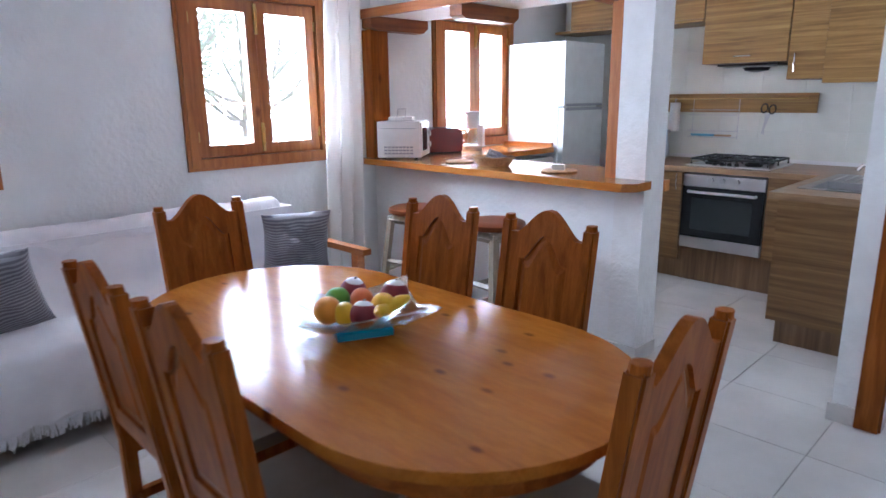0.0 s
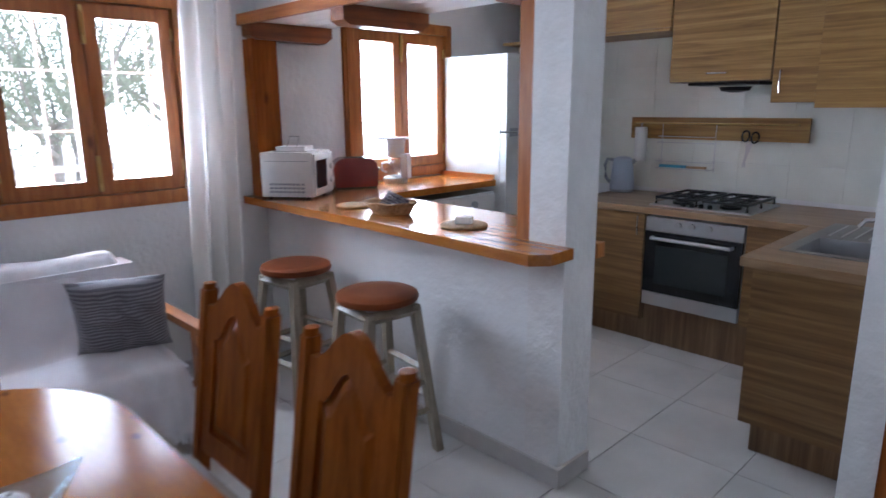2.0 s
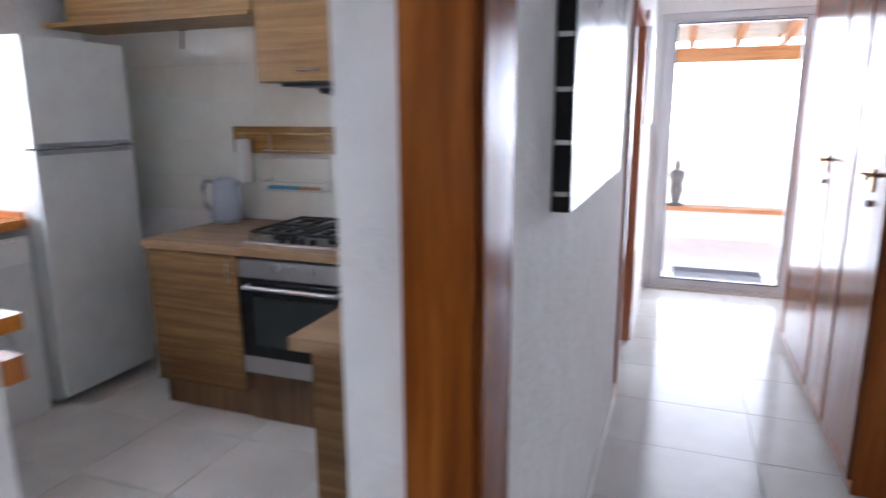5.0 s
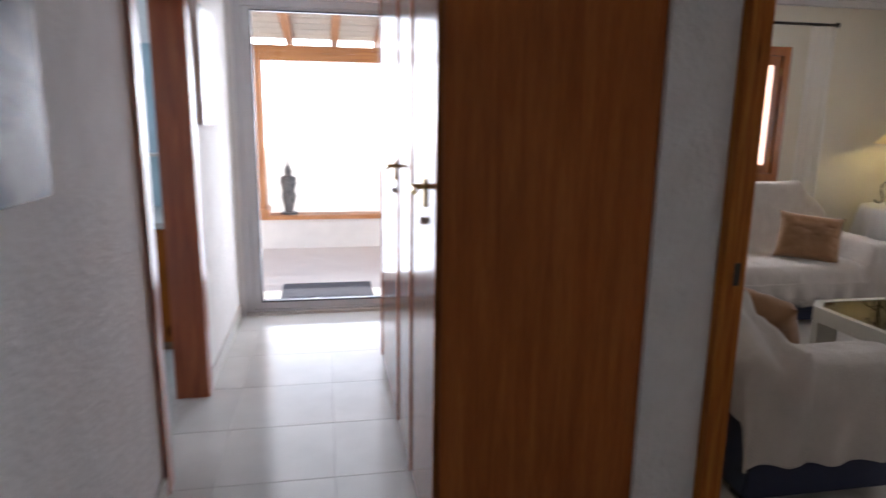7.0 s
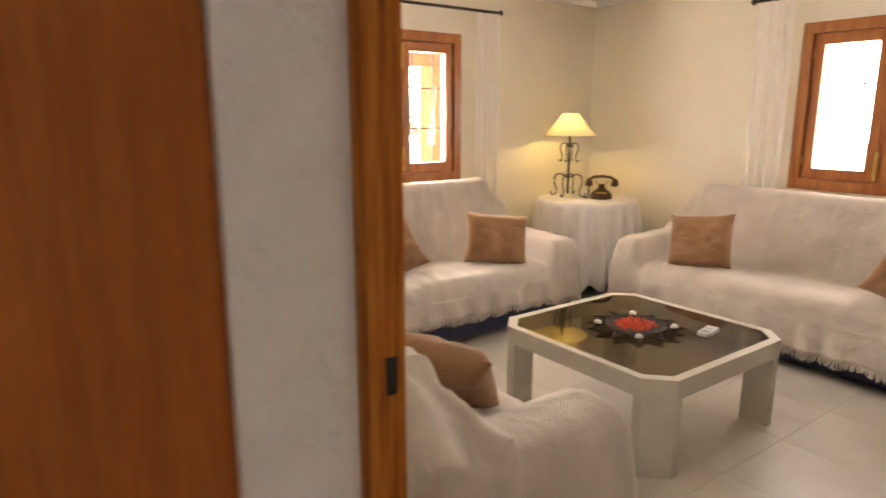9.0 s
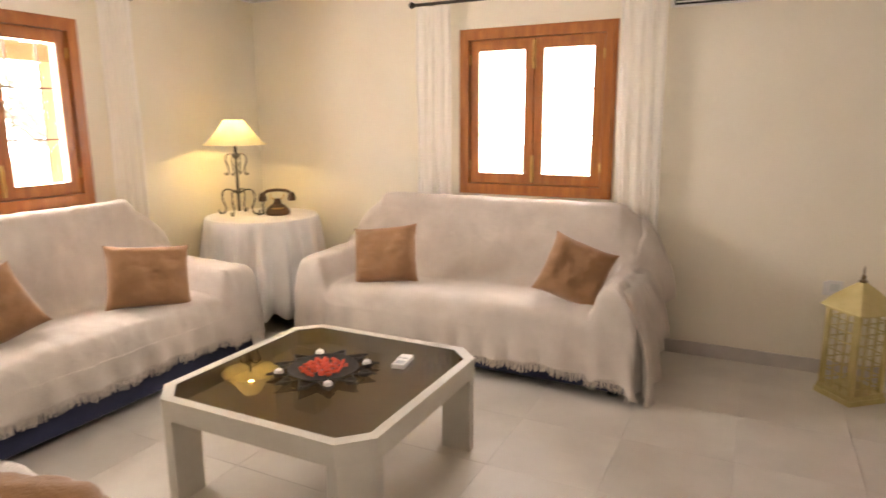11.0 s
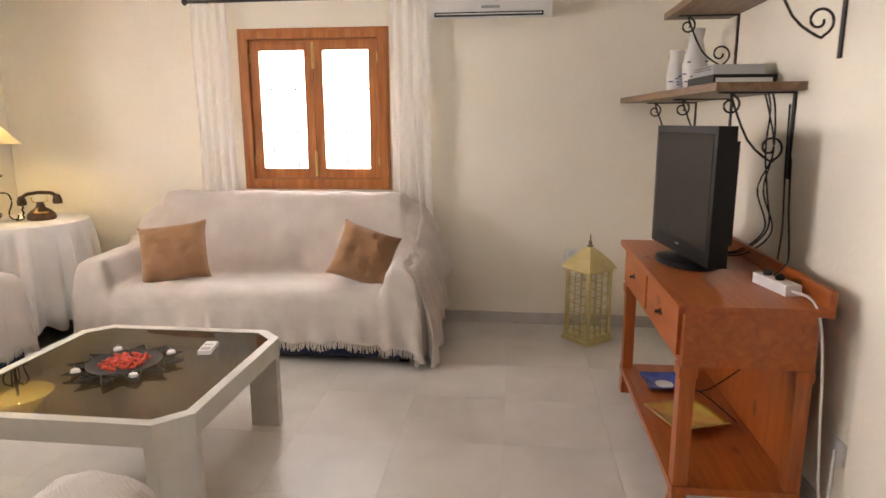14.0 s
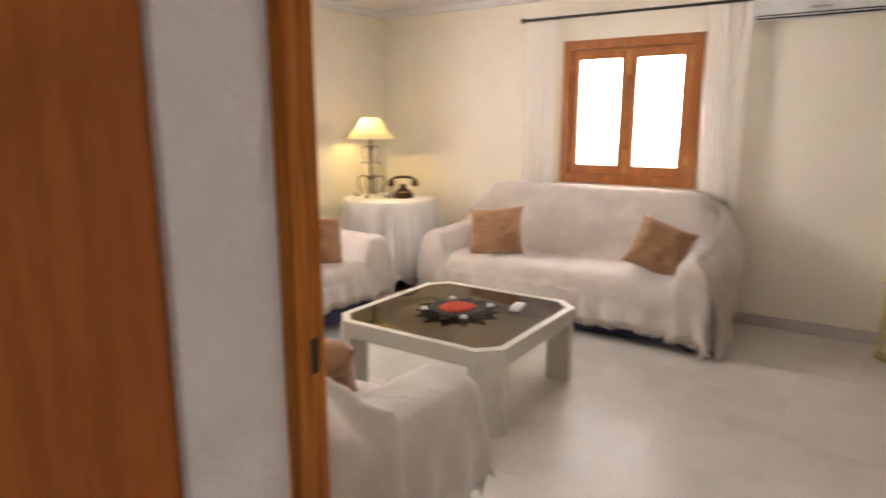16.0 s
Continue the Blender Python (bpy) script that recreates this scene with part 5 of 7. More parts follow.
hk = tagged(bar("wall_hook", [(0.82, 2.43, 1.99), (0.82, 2.40, 1.98), (0.82, 2.39, 1.90), (0.83, 2.375, 1.88)], 0.006, IRON), "small dark hook under the wall cabinet", "hook")
th = tagged(block("wooden_door_stop", (2.14, 0.211, 0.93, 2.212, 0.26, 0.99), PINE, None, 0.004), "short pine end of the counter behind the pillar", "trim")

# ---- hall ----
DOOR2 = tagged(thing("door_2", pose(0, 0, 0), "red-brown varnished pine post framing the hall entrance", "door frame"), kind="structure")
bm = bmesh.new()
box(bm, 3.25, 0.018, 0.0, 3.342, 0.033, TOP)
box(bm, 3.302, 0.0365, 0.0, 3.35, 0.115, TOP)
box(bm, 3.302, 0.118, 0.0, 3.345, 0.19, TOP)
rounded(bm, 0.006)
DARK_POST = wood("red_brown_stained_door_post", (0.17, 0.042, 0.007), (0.27, 0.075, 0.012), (0.38, 0.125, 0.022), 2, 0.24, 0.0)
DARK_POST.node_tree.nodes["Principled BSDF"].inputs["Specular IOR Level"].default_value = 0.2
part("post", bm, DARK_POST, DOOR2)
DOOR1 = tagged(thing("door_1", pose(0, 0, 0), "red-brown varnished pine frame of the living room doorway", "door frame"), kind="structure")
block("jamb", (5.192, 2.005, 0.0, 5.282, 2.028, 2.05), DOOR_PINE, DOOR1, 0.003)
block("jamb", (5.180, 0.967, 0.0, 5.282, 1.0, 2.05), DOOR_PINE, DOOR1, 0.003)
block("stop_bead", (5.196, 1.994, 0.0, 5.232, 2.0045, 2.05), DOOR_PINE, DOOR1, 0.004)
block("stop_bead", (5.184, 1.0005, 0.0, 5.226, 1.012, 2.05), DOOR_PINE, DOOR1, 0.004)
bm = bmesh.new()
box(bm, 5.172, 0.935, 0.0, 5.189, 0.9665, 2.12)
rounded(bm, 0.006)
part("casing", bm, DOOR_PINE, DOOR1)
for y0, y1 in ((2.029, 2.09), (0.905, 0.966)):
    block("casing", (5.266, y0, 0.0, 5.283, y1, 2.12), DOOR_PINE, DOOR1, 0.005)
block("head", (5.182, 1.0, 2.02, 5.282, 2.005, 2.05), DOOR_PINE, DOOR1, 0.003)
block("head_casing", (5.172, 0.935, 2.0515, 5.189, 2.028, 2.12), PINE_Y, DOOR1, 0.005)
for z in (0.30, 1.02, 1.76):
    bm = bmesh.new()
    box(bm, 5.228, 1.0002, z, 5.275, 1.0025, z + 0.11)
    tube(bm, [(5.283, 1.006, z - 0.005), (5.283, 1.006, z + 0.115)], 0.007, 10)
    part("hinge", bm, STEEL, DOOR1, "steel butt hinge")
block("mortise_patch", (5.238, 1.0002, 1.25, 5.260, 1.0016, 1.34), DARK_DOOR, DOOR1, 0, "filled hinge mortise")
bm = bmesh.new()
box(bm, 5.238, 2.0025, 0.965, 5.262, 2.0049, 1.04)
box(bm, 5.245, 2.0015, 0.985, 5.256, 2.0024, 1.02)
part("strike_plate", bm, IRON, DOOR1, "worn steel strike plate")
DOOR3 = tagged(thing("door_3", pose(0, 0, 0), "dark red-brown frame of the side room doorway", "door frame"), kind="structure")
DARK_CASING = wood("dark_red_brown_casing_pine", (0.27, 0.066, 0.022), (0.38, 0.105, 0.034), (0.48, 0.155, 0.052), 2, 0.3, 0.15)
for y0, y1 in ((2.702, 2.735), (3.565, 3.598)):
    block("jamb", (3.15, y0, 0.0, 3.316, y1, 2.05), DARK_CASING, DOOR3, 0.003)
for y0, y1 in ((2.65, 2.701), (3.599, 3.66)):
    block("casing", (3.301, y0, 0.0, 3.318, y1, 2.12), DARK_CASING, DOOR3, 0.004)
block("head", (3.15, 2.735, 2.02, 3.316, 3.565, 2.05), DARK_CASING, DOOR3, 0.003)

BLUE_WALL = mottled("pale_blue_wall_tile", (0.34, 0.46, 0.52), (0.44, 0.56, 0.62), 0.25, 5, 40, 0.05)
vanity = thing("washstand", pose(0, 0, 0), "brown wooden washstand cabinet with a cream stone top", "washstand")
block("cabinet_body", (2.02, 4.30, 0.06, 3.05, 4.97, 0.80), LAMINATE_DARK, vanity, 0.003)
block("plinth", (2.05, 4.34, 0.0, 3.02, 4.95, 0.0595), LAMINATE_DARK, vanity, 0.002)
for x0, x1 in ((2.03, 2.53), (2.535, 3.04)):
    d = block("door", (x0, 4.28, 0.07, x1, 4.299, 0.79), CHAIR_WOOD, vanity, 0.004)
    bar("knob", [((x0 + x1) / 2, 4.28, 0.70), ((x0 + x1) / 2, 4.26, 0.70)], 0.012, BRASS, d, 12)
block("stone_top", (2.01, 4.26, 0.801, 3.06, 4.98, 0.835), SKIRTING, vanity, 0.004, "cream stone top")
block("splash_panel", (2.01, 4.985, 0.84, 3.06, 4.998, 1.95), BLUE_WALL, vanity, 0.002, "pale blue tiled splash panel")
shelf_b = thing("bathroom_shelf", pose(2.55, 4.92, 1.20), "small glass-edged shelf with a dark pot above the washstand", "shelf")
block("board", (-0.40, -0.08, 0.0, 0.40, 0.063, 0.018), SKIRTING, shelf_b, 0.003)
turned("pot", [(0.04, 0.018), (0.05, 0.03), (0.05, 0.10), (0.04, 0.115)], BLACK_PLASTIC, shelf_b, 20, (0.05, 0, 0), label="dark round pot")

WARD_FRONT = wood("glossy_mahogany_door_veneer", (0.16, 0.05, 0.016), (0.22, 0.075, 0.024), (0.28, 0.105, 0.035), 2, 0.16, 0.0, 18, 1.6, False)
WARD_FRONT.node_tree.nodes["Principled BSDF"].inputs["Specular IOR Level"].default_value = 0.08
wr = thing("wardrobe", pose(0, 0, 0), "tall glossy mahogany built-in wardrobe in the hall", "wardrobe")
block("side_panel", (4.292, 2.05, 0.0, 4.965, 2.072, 2.46), DARK_DOOR, wr, 0.002)
block("body", (4.295, 2.074, 0.0, 4.963, 3.92, 2.46), DARK_DOOR, wr, 0.002)
for k, (y0, y1) in enumerate(((2.056, 2.60), (2.606, 3.05), (3.056, 3.92))):
    d = block("door", (4.272, y0, 0.06, 4.292, y1, 2.45), WARD_FRONT, wr, 0.003)
    block("edge_bead", (4.266, y1 - 0.025, 0.06, 4.2718, y1 - 0.004, 2.45), DARK_CASING, d, 0.002)
    if k != 1:
        y = 2.26 if k == 0 else 3.14
        bm = bmesh.new()
        box(bm, 4.264, y - 0.02, 1.20, 4.2718, y + 0.02, 1.29)
        tube(bm, [(4.27, y, 1.265), (4.225, y, 1.265), (4.222, y - 0.02, 1.265), (4.222, y - 0.12, 1.262)], 0.009, 8)
        part("lever_handle", bm, BRASS, d, "dull brass lever handle")
        block("key", (4.255, y - 0.004, 1.14, 4.2718, y + 0.004, 1.165), STEEL, d, 0.001)


def photo_print(name, c):
    m, nodes, links, b = shader(name, 0.25, 0, 0.0)
    mp = coords(nodes, links, (0.6, 1.4, 3.0), False)
    n = noise_node(nodes, links, mp, 1.6, 6, 1.2)
    links.new(ramp(nodes, links, n.outputs["Fac"], [(0.32, c[0]), (0.5, c[1]), (0.68, c[2])]).outputs[0], b.inputs["Base Color"])
    return m


p1 = thing("canvas_picture", pose(0, 0, 0), "large glossy dark blue-grey picture hanging in the hall", "picture")
block("stretcher", (3.302, 0.70, 1.30, 3.342, 1.80, 2.10), BLACK_PLASTIC, p1, 0.002)
block("print", (3.3425, 0.702, 1.302, 3.345, 1.798, 2.098), photo_print("grey_blue_photo_print", ((0.07, 0.085, 0.11), (0.25, 0.28, 0.33), (0.48, 0.51, 0.55))), p1, 0)
for k in range(7):
    block("edge_bar", (3.306, 0.697, 1.335 + 0.11 * k, 3.338, 0.6995, 1.345 + 0.11 * k), WHITE_PLASTIC, p1, 0, "pale bar on the picture edge")
p2 = thing("canvas_picture", pose(0, 0, 0), "pale blue-grey picture hanging near the patio door", "picture")
block("stretcher", (3.302, 3.80, 1.43, 3.330, 4.36, 2.05), WHITE_PLASTIC, p2, 0.002)
block("print", (3.3305, 3.802, 1.432, 3.333, 4.358, 2.048), photo_print("pale_photo_print", ((0.22, 0.26, 0.28), (0.45, 0.48, 0.48), (0.66, 0.66, 0.64))), p2, 0)

GD = tagged(thing("door_4", pose(0, 0, 0), "white aluminium patio door with one large glass pane", "door"), kind="structure")
bm = bmesh.new()
for x0, x1, z0, z1 in ((3.342, 3.40, 0.0, 2.278), (4.44, 4.498, 0.0, 2.278), (3.40, 4.44, 2.225, 2.278), (3.40, 4.44, 0.0, 0.035)):
    box(bm, x0, 5.02, z0, x1, 5.12, z1)
rounded(bm, 0.004)
part("frame", bm, ALU, GD)
bm = bmesh.new()
for x0, x1, z0, z1 in ((3.402, 3.458, 0.037, 2.223), (4.384, 4.438, 0.037, 2.223), (3.458, 4.384, 2.205, 2.223), (3.458, 4.384, 0.037, 0.088)):
    box(bm, x0, 5.035, z0, x1, 5.085, z1)
rounded(bm, 0.004)
lf = part("door_leaf", bm, ALU, GD)
bm = bmesh.new()
for x0, x1, z0, z1 in ((3.4585, 3.468, 0.0885, 2.2045), (4.374, 4.3835, 0.0885, 2.2045), (3.468, 4.374, 2.195, 2.2045), (3.468, 4.374, 0.0885, 0.10)):
    box(bm, x0, 5.03, z0, x1, 5.08, z1)
part("gasket", bm, ALU_DARK, lf, "dark rubber gasket")
bm = bmesh.new()
box(bm, 3.466, 5.055, 0.098, 4.376, 5.061, 2.197)
pn = part("pane", bm, GLASS, lf)
pn.visible_shadow = False
block("door_sill", (3.342, 4.985, -0.004, 4.498, 5.02, 0.02), SKIRTING, None, 0.003)
tagged(bpy.data.objects["door_sill"], "marble sill under the patio door", "sill", "", "structure")

# ---- porch ----
bm = bmesh.new()
box(bm, 1.0, 5.2, -0.5, 9.6, 8.4, -0.03)
structure("pavement", bm, PORCH_TILE, "pale terracotta tiled porch floor in sunlight", "terrace")
mt = tagged(block("door_mat", (3.56, 5.48, -0.028, 4.34, 5.96, -0.012), MAT_GREY, None, 0.004), "grey-blue ribbed door mat outside the patio door", "door mat")
lw = thing("porch_wall", pose(0, 0, -0.03), "low rendered porch wall with a pale coping", "wall")
block("wall_body", (1.2, 7.66, 0.0, 9.5, 7.84, 0.34), plain("white_render", (0.88, 0.86, 0.83), 0.9), lw, 0.005)
block("coping", (1.2, 7.62, 0.341, 9.5, 7.88, 0.39), TERRACOTTA, lw, 0.008)
for x in (3.0, 6.4, 9.3):
    pc = thing("porch_pillar", pose(x, 7.75, 0.36), "square terracotta-painted porch pillar on the low wall", "pillar", "porch pillars")
    block("shaft", (-0.02, -0.15, 0.0, 0.28, 0.15, 1.72), TERRACOTTA, pc, 0.006)
    block("base", (-0.05, -0.18, 0.0, 0.31, 0.18, 0.08), TERRACOTTA, pc, 0.006)
pr = thing("porch_roof", pose(0, 0, 0), "open porch roof with orange beams and pale boards", "roof")
block("beam", (2.5, 7.67, 2.08, 9.6, 7.83, 2.24), PORCH_WOOD, pr, 0.008)
for k in range(14):
    bm = bmesh.new()
    v = box(bm, 2.55 + 0.5 * k, 5.46, 2.52, 2.63 + 0.5 * k, 8.2, 2.64)
    for p in v:
        if p.co.y > 7:
            p.co.z -= 0.28
    part("rafter", bm, PORCH_WOOD, pr)
for k in range(11):
    y = 5.46 + 0.25 * k
    z = 2.645 - 0.28 * (y - 5.46) / 2.74
    bm = bmesh.new()
    v = box(bm, 2.5, y, z, 9.6, y + 0.235, z + 0.02)
    for p in v:
        if p.co.y > y + 0.1:
            p.co.z -= 0.024
    part("roof_board", bm, CREAM_PAINT, pr)
bm = bmesh.new()
lathe(bm, [(0.10, 0), (0.10, 0.03), (0.05, 0.035), (0.06, 0.12), (0.09, 0.25), (0.075, 0.34), (0.10, 0.45), (0.085, 0.53), (0.035, 0.55), (0.045, 0.60), (0.035, 0.66), (0.012, 0.70), (0.015, 0.74), (0.004, 0.78)], 20)
st = part("garden_statuette", bm, STONE_GREY, None, "", True)
st.matrix_basis = pose(3.53, 7.75, 0.36) @ Matrix.Diagonal((0.95, 0.95, 0.82, 1))
tagged(st, "small dark stone figurine on the porch wall", "statue")
eb = thing("side_porch", pose(0, 0, 0), "terracotta beam and post of the side porch", "porch")
block("beam", (11.0, -1.0, 2.02, 11.15, 2.35, 2.2), PORCH_WOOD, eb, 0.008)
block("post", (11.0, -1.0, -0.05, 11.15, -0.85, 2.02), PORCH_WOOD, eb, 0.008)

# ---- garden ----
def olive_tree(at, h, seed):
    rnd = random.Random(seed)
    t = thing("olive_tree", at, "olive tree with a grey trunk and fine silvery leaves", "tree", "garden olive trees")
    bm = bmesh.new()
    tips = []
    tube(bm, [(0.02 * math.sin(k), 0.03 * math.cos(k * 1.3), h * 0.4 * k / 6) for k in range(7)], 0.11, 9, lambda u: 1 - 0.4 * u)
    for k in range(9):
        a, e = k * 0.7 + rnd.random(), rnd.uniform(0.35, 0.9)
        base = Vector((0, 0, h * (0.25 + 0.15 * rnd.random())))
        pts = [base]
        for q in range(5):
            pts.append(pts[-1] + Vector((math.cos(a), math.sin(a), e + 0.2 * q)) * h * 0.10 + Vector([rnd.uniform(-0.05, 0.05) for _ in range(3)]))
        tube(bm, pts, 0.045, 6, lambda u: 1 - 0.8 * u)
        tips += pts[2:]
    part("trunk", bm, BARK, t, "", True)
    verts, faces = [], []
    for _ in range(7000):
        c = rnd.choice(tips) + Vector([rnd.gauss(0, 0.16 * h / 3) for _ in range(3)])
        d = Vector([rnd.gauss(0, 1) for _ in range(3)]).normalized() * rnd.uniform(0.06, 0.11)
        s = d.cross(Vector([rnd.gauss(0, 1) for _ in range(3)])).normalized() * 0.015
        i = len(verts)
        verts += [c, c + d * 0.5 + s, c + d, c + d * 0.5 - s]
        faces.append((i, i + 1, i + 2, i + 3))
    me = bpy.data.meshes.new("crown")
    me.from_pydata(verts, [], faces)
    me.materials.append(LEAF)
    cr = new("crown", me)
    cr.parent = t
    tagged(cr, "crown of many small grey-green leaves", kind="stuff")
    return t


for k, (x, y, h) in enumerate(((-6.2, 0.4, 3.6), (-6.8, 2.6, 3.8), (-6.5, -2.2, 3.6), (-9.0, 1.4, 4.4), (11.8, 11.5, 3.4))):
    olive_tree(pose(x, y, -0.05, 0, 0, 40 * k), h, 10 + k)
fn = thing("garden_fence", pose(-3.2, -3.0, -0.05), "white-painted slatted garden fence", "fence")
for k in range(36):
    block("slat", (-0.015, 0.16 * k, 0.0, 0.015, 0.16 * k + 0.05, 1.25), WHITE_PLASTIC, fn, 0)
for z in (0.3, 1.0):
    block("rail", (0.0155, 0.0, z, 0.04, 5.7, z + 0.06), WHITE_PLASTIC, fn, 0)

# ---- living room ----
SOFA_E = sofa("sofa", pose(9.30, 1.85, 0, 0, 0, 90), 2.18, 0.88, 0.45, 0.62, 0.965, 0.15, "three-seat sofa under a cream woven throw by the window", THROW, NAVY, 1.7, 0.22, 0.06)
sofa("sofa", pose(8.14, 5.06, 0, 0, 0, 180), 1.90, 0.92, 0.45, 0.62, 0.99, 0.22, "two-seat navy sofa under a cream woven throw", THROW, NAVY, 6.1, 0.24, 0.16)
sofa("sofa", pose(5.48, 3.80, 0, 0, 0, -90), 1.62, 0.75, 0.44, 0.60, 0.82, 0.18, "sofa under a cream woven throw, back to the wall", THROW, NAVY, 9.4, 0.26, 0.20)


# a gathered end of the throw hanging over the sofa's arm
bm = bmesh.new()
g = []
for j in range(25):
    t = j / 24
    row = []
    for i in range(65):
        u = i / 64
        y = 0.10 + 0.84 * u
        fold = (0.030 * math.sin(u * 30 + 2.0 * t) + 0.014 * math.sin(u * 71 + 4 * t)) * (0.25 + 0.75 * t)
        z = 0.655 + 0.24 * step(0.34, 0.05, u) - (0.42 + 0.21 * step(0.4, 0.95, u)) * t - 0.02 * math.sin(u * 9) * t
        out = 0.09 * (1 - t) ** 3 - 0.055 * (1 - (1 - t) ** 3) - 0.03 * math.sin(t * 1.6)
        row.append(bm.verts.new((out + fold, y + 0.03 * t * math.sin(u * 5), max(z, 0.012))))
    g.append(row)
for a, b in zip(g, g[1:]):
    for i in range(64):
        bm.faces.new((a[i], a[i + 1], b[i + 1], b[i]))
ed = part("throw_end", bm, THROW, SOFA_E, "gathered end of the throw hanging to the floor", True)
m = ed.modifiers.new("thickness", "SOLIDIFY")
m.thickness = 0.008

for x, y, z, rx, ry, rz, w, h, lab, sd in (
        (8.56, 3.43, 0.46, -20, -7, -78, 0.44, 0.38, "tan suede cushion upright on the window sofa", 1), (8.62, 2.29, 0.47, -24, 20, -84, 0.38, 0.37, "tan suede cushion tilted against the sofa arm", 2),
        (7.52, 4.34, 0.46, -18, 6, -26, 0.46, 0.36, "tan suede cushion upright on the two-seat sofa", 3), (6.80, 4.46, 0.45, -30, -22, -18, 0.46, 0.36, "tan suede cushion slumped on the two-seat sofa", 4),
        (6.0, 2.84, 0.45, -38, -6, 120, 0.44, 0.34, "tan suede cushion against the sofa arm", 5), (5.90, 3.55, 0.45, -20, 0, 95, 0.42, 0.34, "tan suede cushion on the far sofa seat", 6)):
    cushion("cushion", pose(x, y, z, rx, ry, rz), w, h, 0.15, TAN, lab, "cushion", "tan cushions", sd)

ct = thing("coffee_table", pose(7.245, 2.92, 0) @ Matrix.Diagonal((1.03, 1.03, 1, 1)), "square cream coffee table with cut corners and smoked glass", "coffee table")


def octagon(h, c):
    return [(h, -h + c), (h, h - c), (h - c, h), (-h + c, h), (-h, h - c), (-h, -h + c), (-h + c, -h), (h - c, -h)]


bm = bmesh.new()
o, i = octagon(0.495, 0.10), octagon(0.455, 0.085)
ring = [[bm.verts.new((x, y, z)) for x, y in q] for q in (o, i) for z in (0.355, 0.44)]
for k in range(8):
    j = (k + 1) % 8
    for q in ((ring[0][k], ring[0][j], ring[1][j], ring[1][k]), (ring[2][j], ring[2][k], ring[3][k], ring[3][j]), (ring[0][j], ring[0][k], ring[2][k], ring[2][j]), (ring[1][k], ring[1][j], ring[3][j], ring[3][k])):
        bm.faces.new(q)
rounded(bm, 0.005, 2, 60)
part("frame", bm, CREAM_PAINT, ct)
bm = bmesh.new()
prism(bm, octagon(0.454, 0.084), 0.428, 0.437)
part("glass_top", bm, SMOKED, ct, "smoked brown reflective glass")
for sx in (-1, 1):
    for sy in (-1, 1):
        q = [(0.355, 0.355), (0.490, 0.355), (0.490, 0.398), (0.398, 0.490), (0.355, 0.490)]
        q = [(x * sx, y * sy) for x, y in q]
        bm = bmesh.new()
        prism(bm, q if sx * sy > 0 else q[::-1], 0.0, 0.354)
        rounded(bm, 0.006, 2)
        part("leg", bm, CREAM_PAINT, ct)

tr = thing("candle_tray", pose(7.232, 2.926, 0.438, 0, 0, 12), "black metal sun-shaped candle tray with red stones", "candle holder")
turned("dish", [(0.10, 0.012), (0.135, 0.014), (0.15, 0.022), (0.148, 0.026), (0.13, 0.019), (0.02, 0.017)], IRON, tr, 40)
for k in range(12):
    a, d = 2 * math.pi * k / 12, math.pi / 12
    tip = 0.235
    bar("ray", [(0.148 * math.cos(a - d), 0.148 * math.sin(a - d), 0.02), (tip * math.cos(a), tip * math.sin(a), 0.016), (0.148 * math.cos(a + d), 0.148 * math.sin(a + d), 0.02)], 0.004, IRON, tr, 6)
    turned("cup", [(0.014, 0.004), (0.022, 0.006), (0.024, 0.02), (0.022, 0.02), (0.018, 0.010)], IRON, tr, 14, (0.185 * math.cos(a), 0.185 * math.sin(a), 0))
RED_STONE = mottled("orange_red_stones", (0.55, 0.045, 0.018), (0.75, 0.09, 0.035), 0.5, 14, 90, 0.1)
rnd = random.Random(5)
stone = bmesh.new()
bmesh.ops.create_icosphere(stone, subdivisions=1, radius=0.010)
stone_mesh = None
for k in range(110):
    r, a = 0.098 * math.sqrt(rnd.random()), rnd.uniform(0, 6.283)
    if stone_mesh is None:
        ob = part("stone", stone, RED_STONE, tr)
        stone_mesh = ob.data
    else:
        ob = new("stone", stone_mesh)
        ob.parent = tr
    ob.matrix_basis = pose(r * math.cos(a), r * math.sin(a), 0.024 + 0.010 * rnd.random() * (1 - r / 0.12), rnd.uniform(0, 180), rnd.uniform(0, 180), 0) @ Matrix.Diagonal((rnd.uniform(0.8, 1.4), rnd.uniform(0.7, 1.0), 0.8, 1))
for k in (1, 4, 7, 10):
    a = 2 * math.pi * k / 12 + 0.21
    cd = thing("tealight", pose(7.232 + 0.185 * math.cos(a), 2.926 + 0.185 * math.sin(a), 0.445), "small white unlit tealight candle in its cup", "candle", "tealights on the tray")
    turned("wax", [(0.018, 0), (0.019, 0.012), (0.016, 0.024), (0.008, 0.027), (0.003, 0.028)], WHITE_PLASTIC, cd, 16)
    bar("wick", [(0, 0, 0.027), (0.002, 0, 0.036)], 0.0015, WHITE_PLASTIC, cd, 5)
rc = thing("remote_control", pose(7.46, 2.67, 0.4395, 0, 0, 100), "small white air conditioner remote control", "remote control")
block("case", (-0.028, -0.065, 0.0, 0.028, 0.065, 0.018), WHITE_PLASTIC, rc, 0.007)
block("display", (-0.02, 0.015, 0.0183, 0.02, 0.05, 0.0195), GREY_PLASTIC, rc, 0.001, "grey display")
for k in range(3):
    block("button", (-0.018 + 0.014 * k, -0.02, 0.0183, -0.009 + 0.014 * k, -0.01, 0.021), GREY_PLASTIC, rc, 0.001)

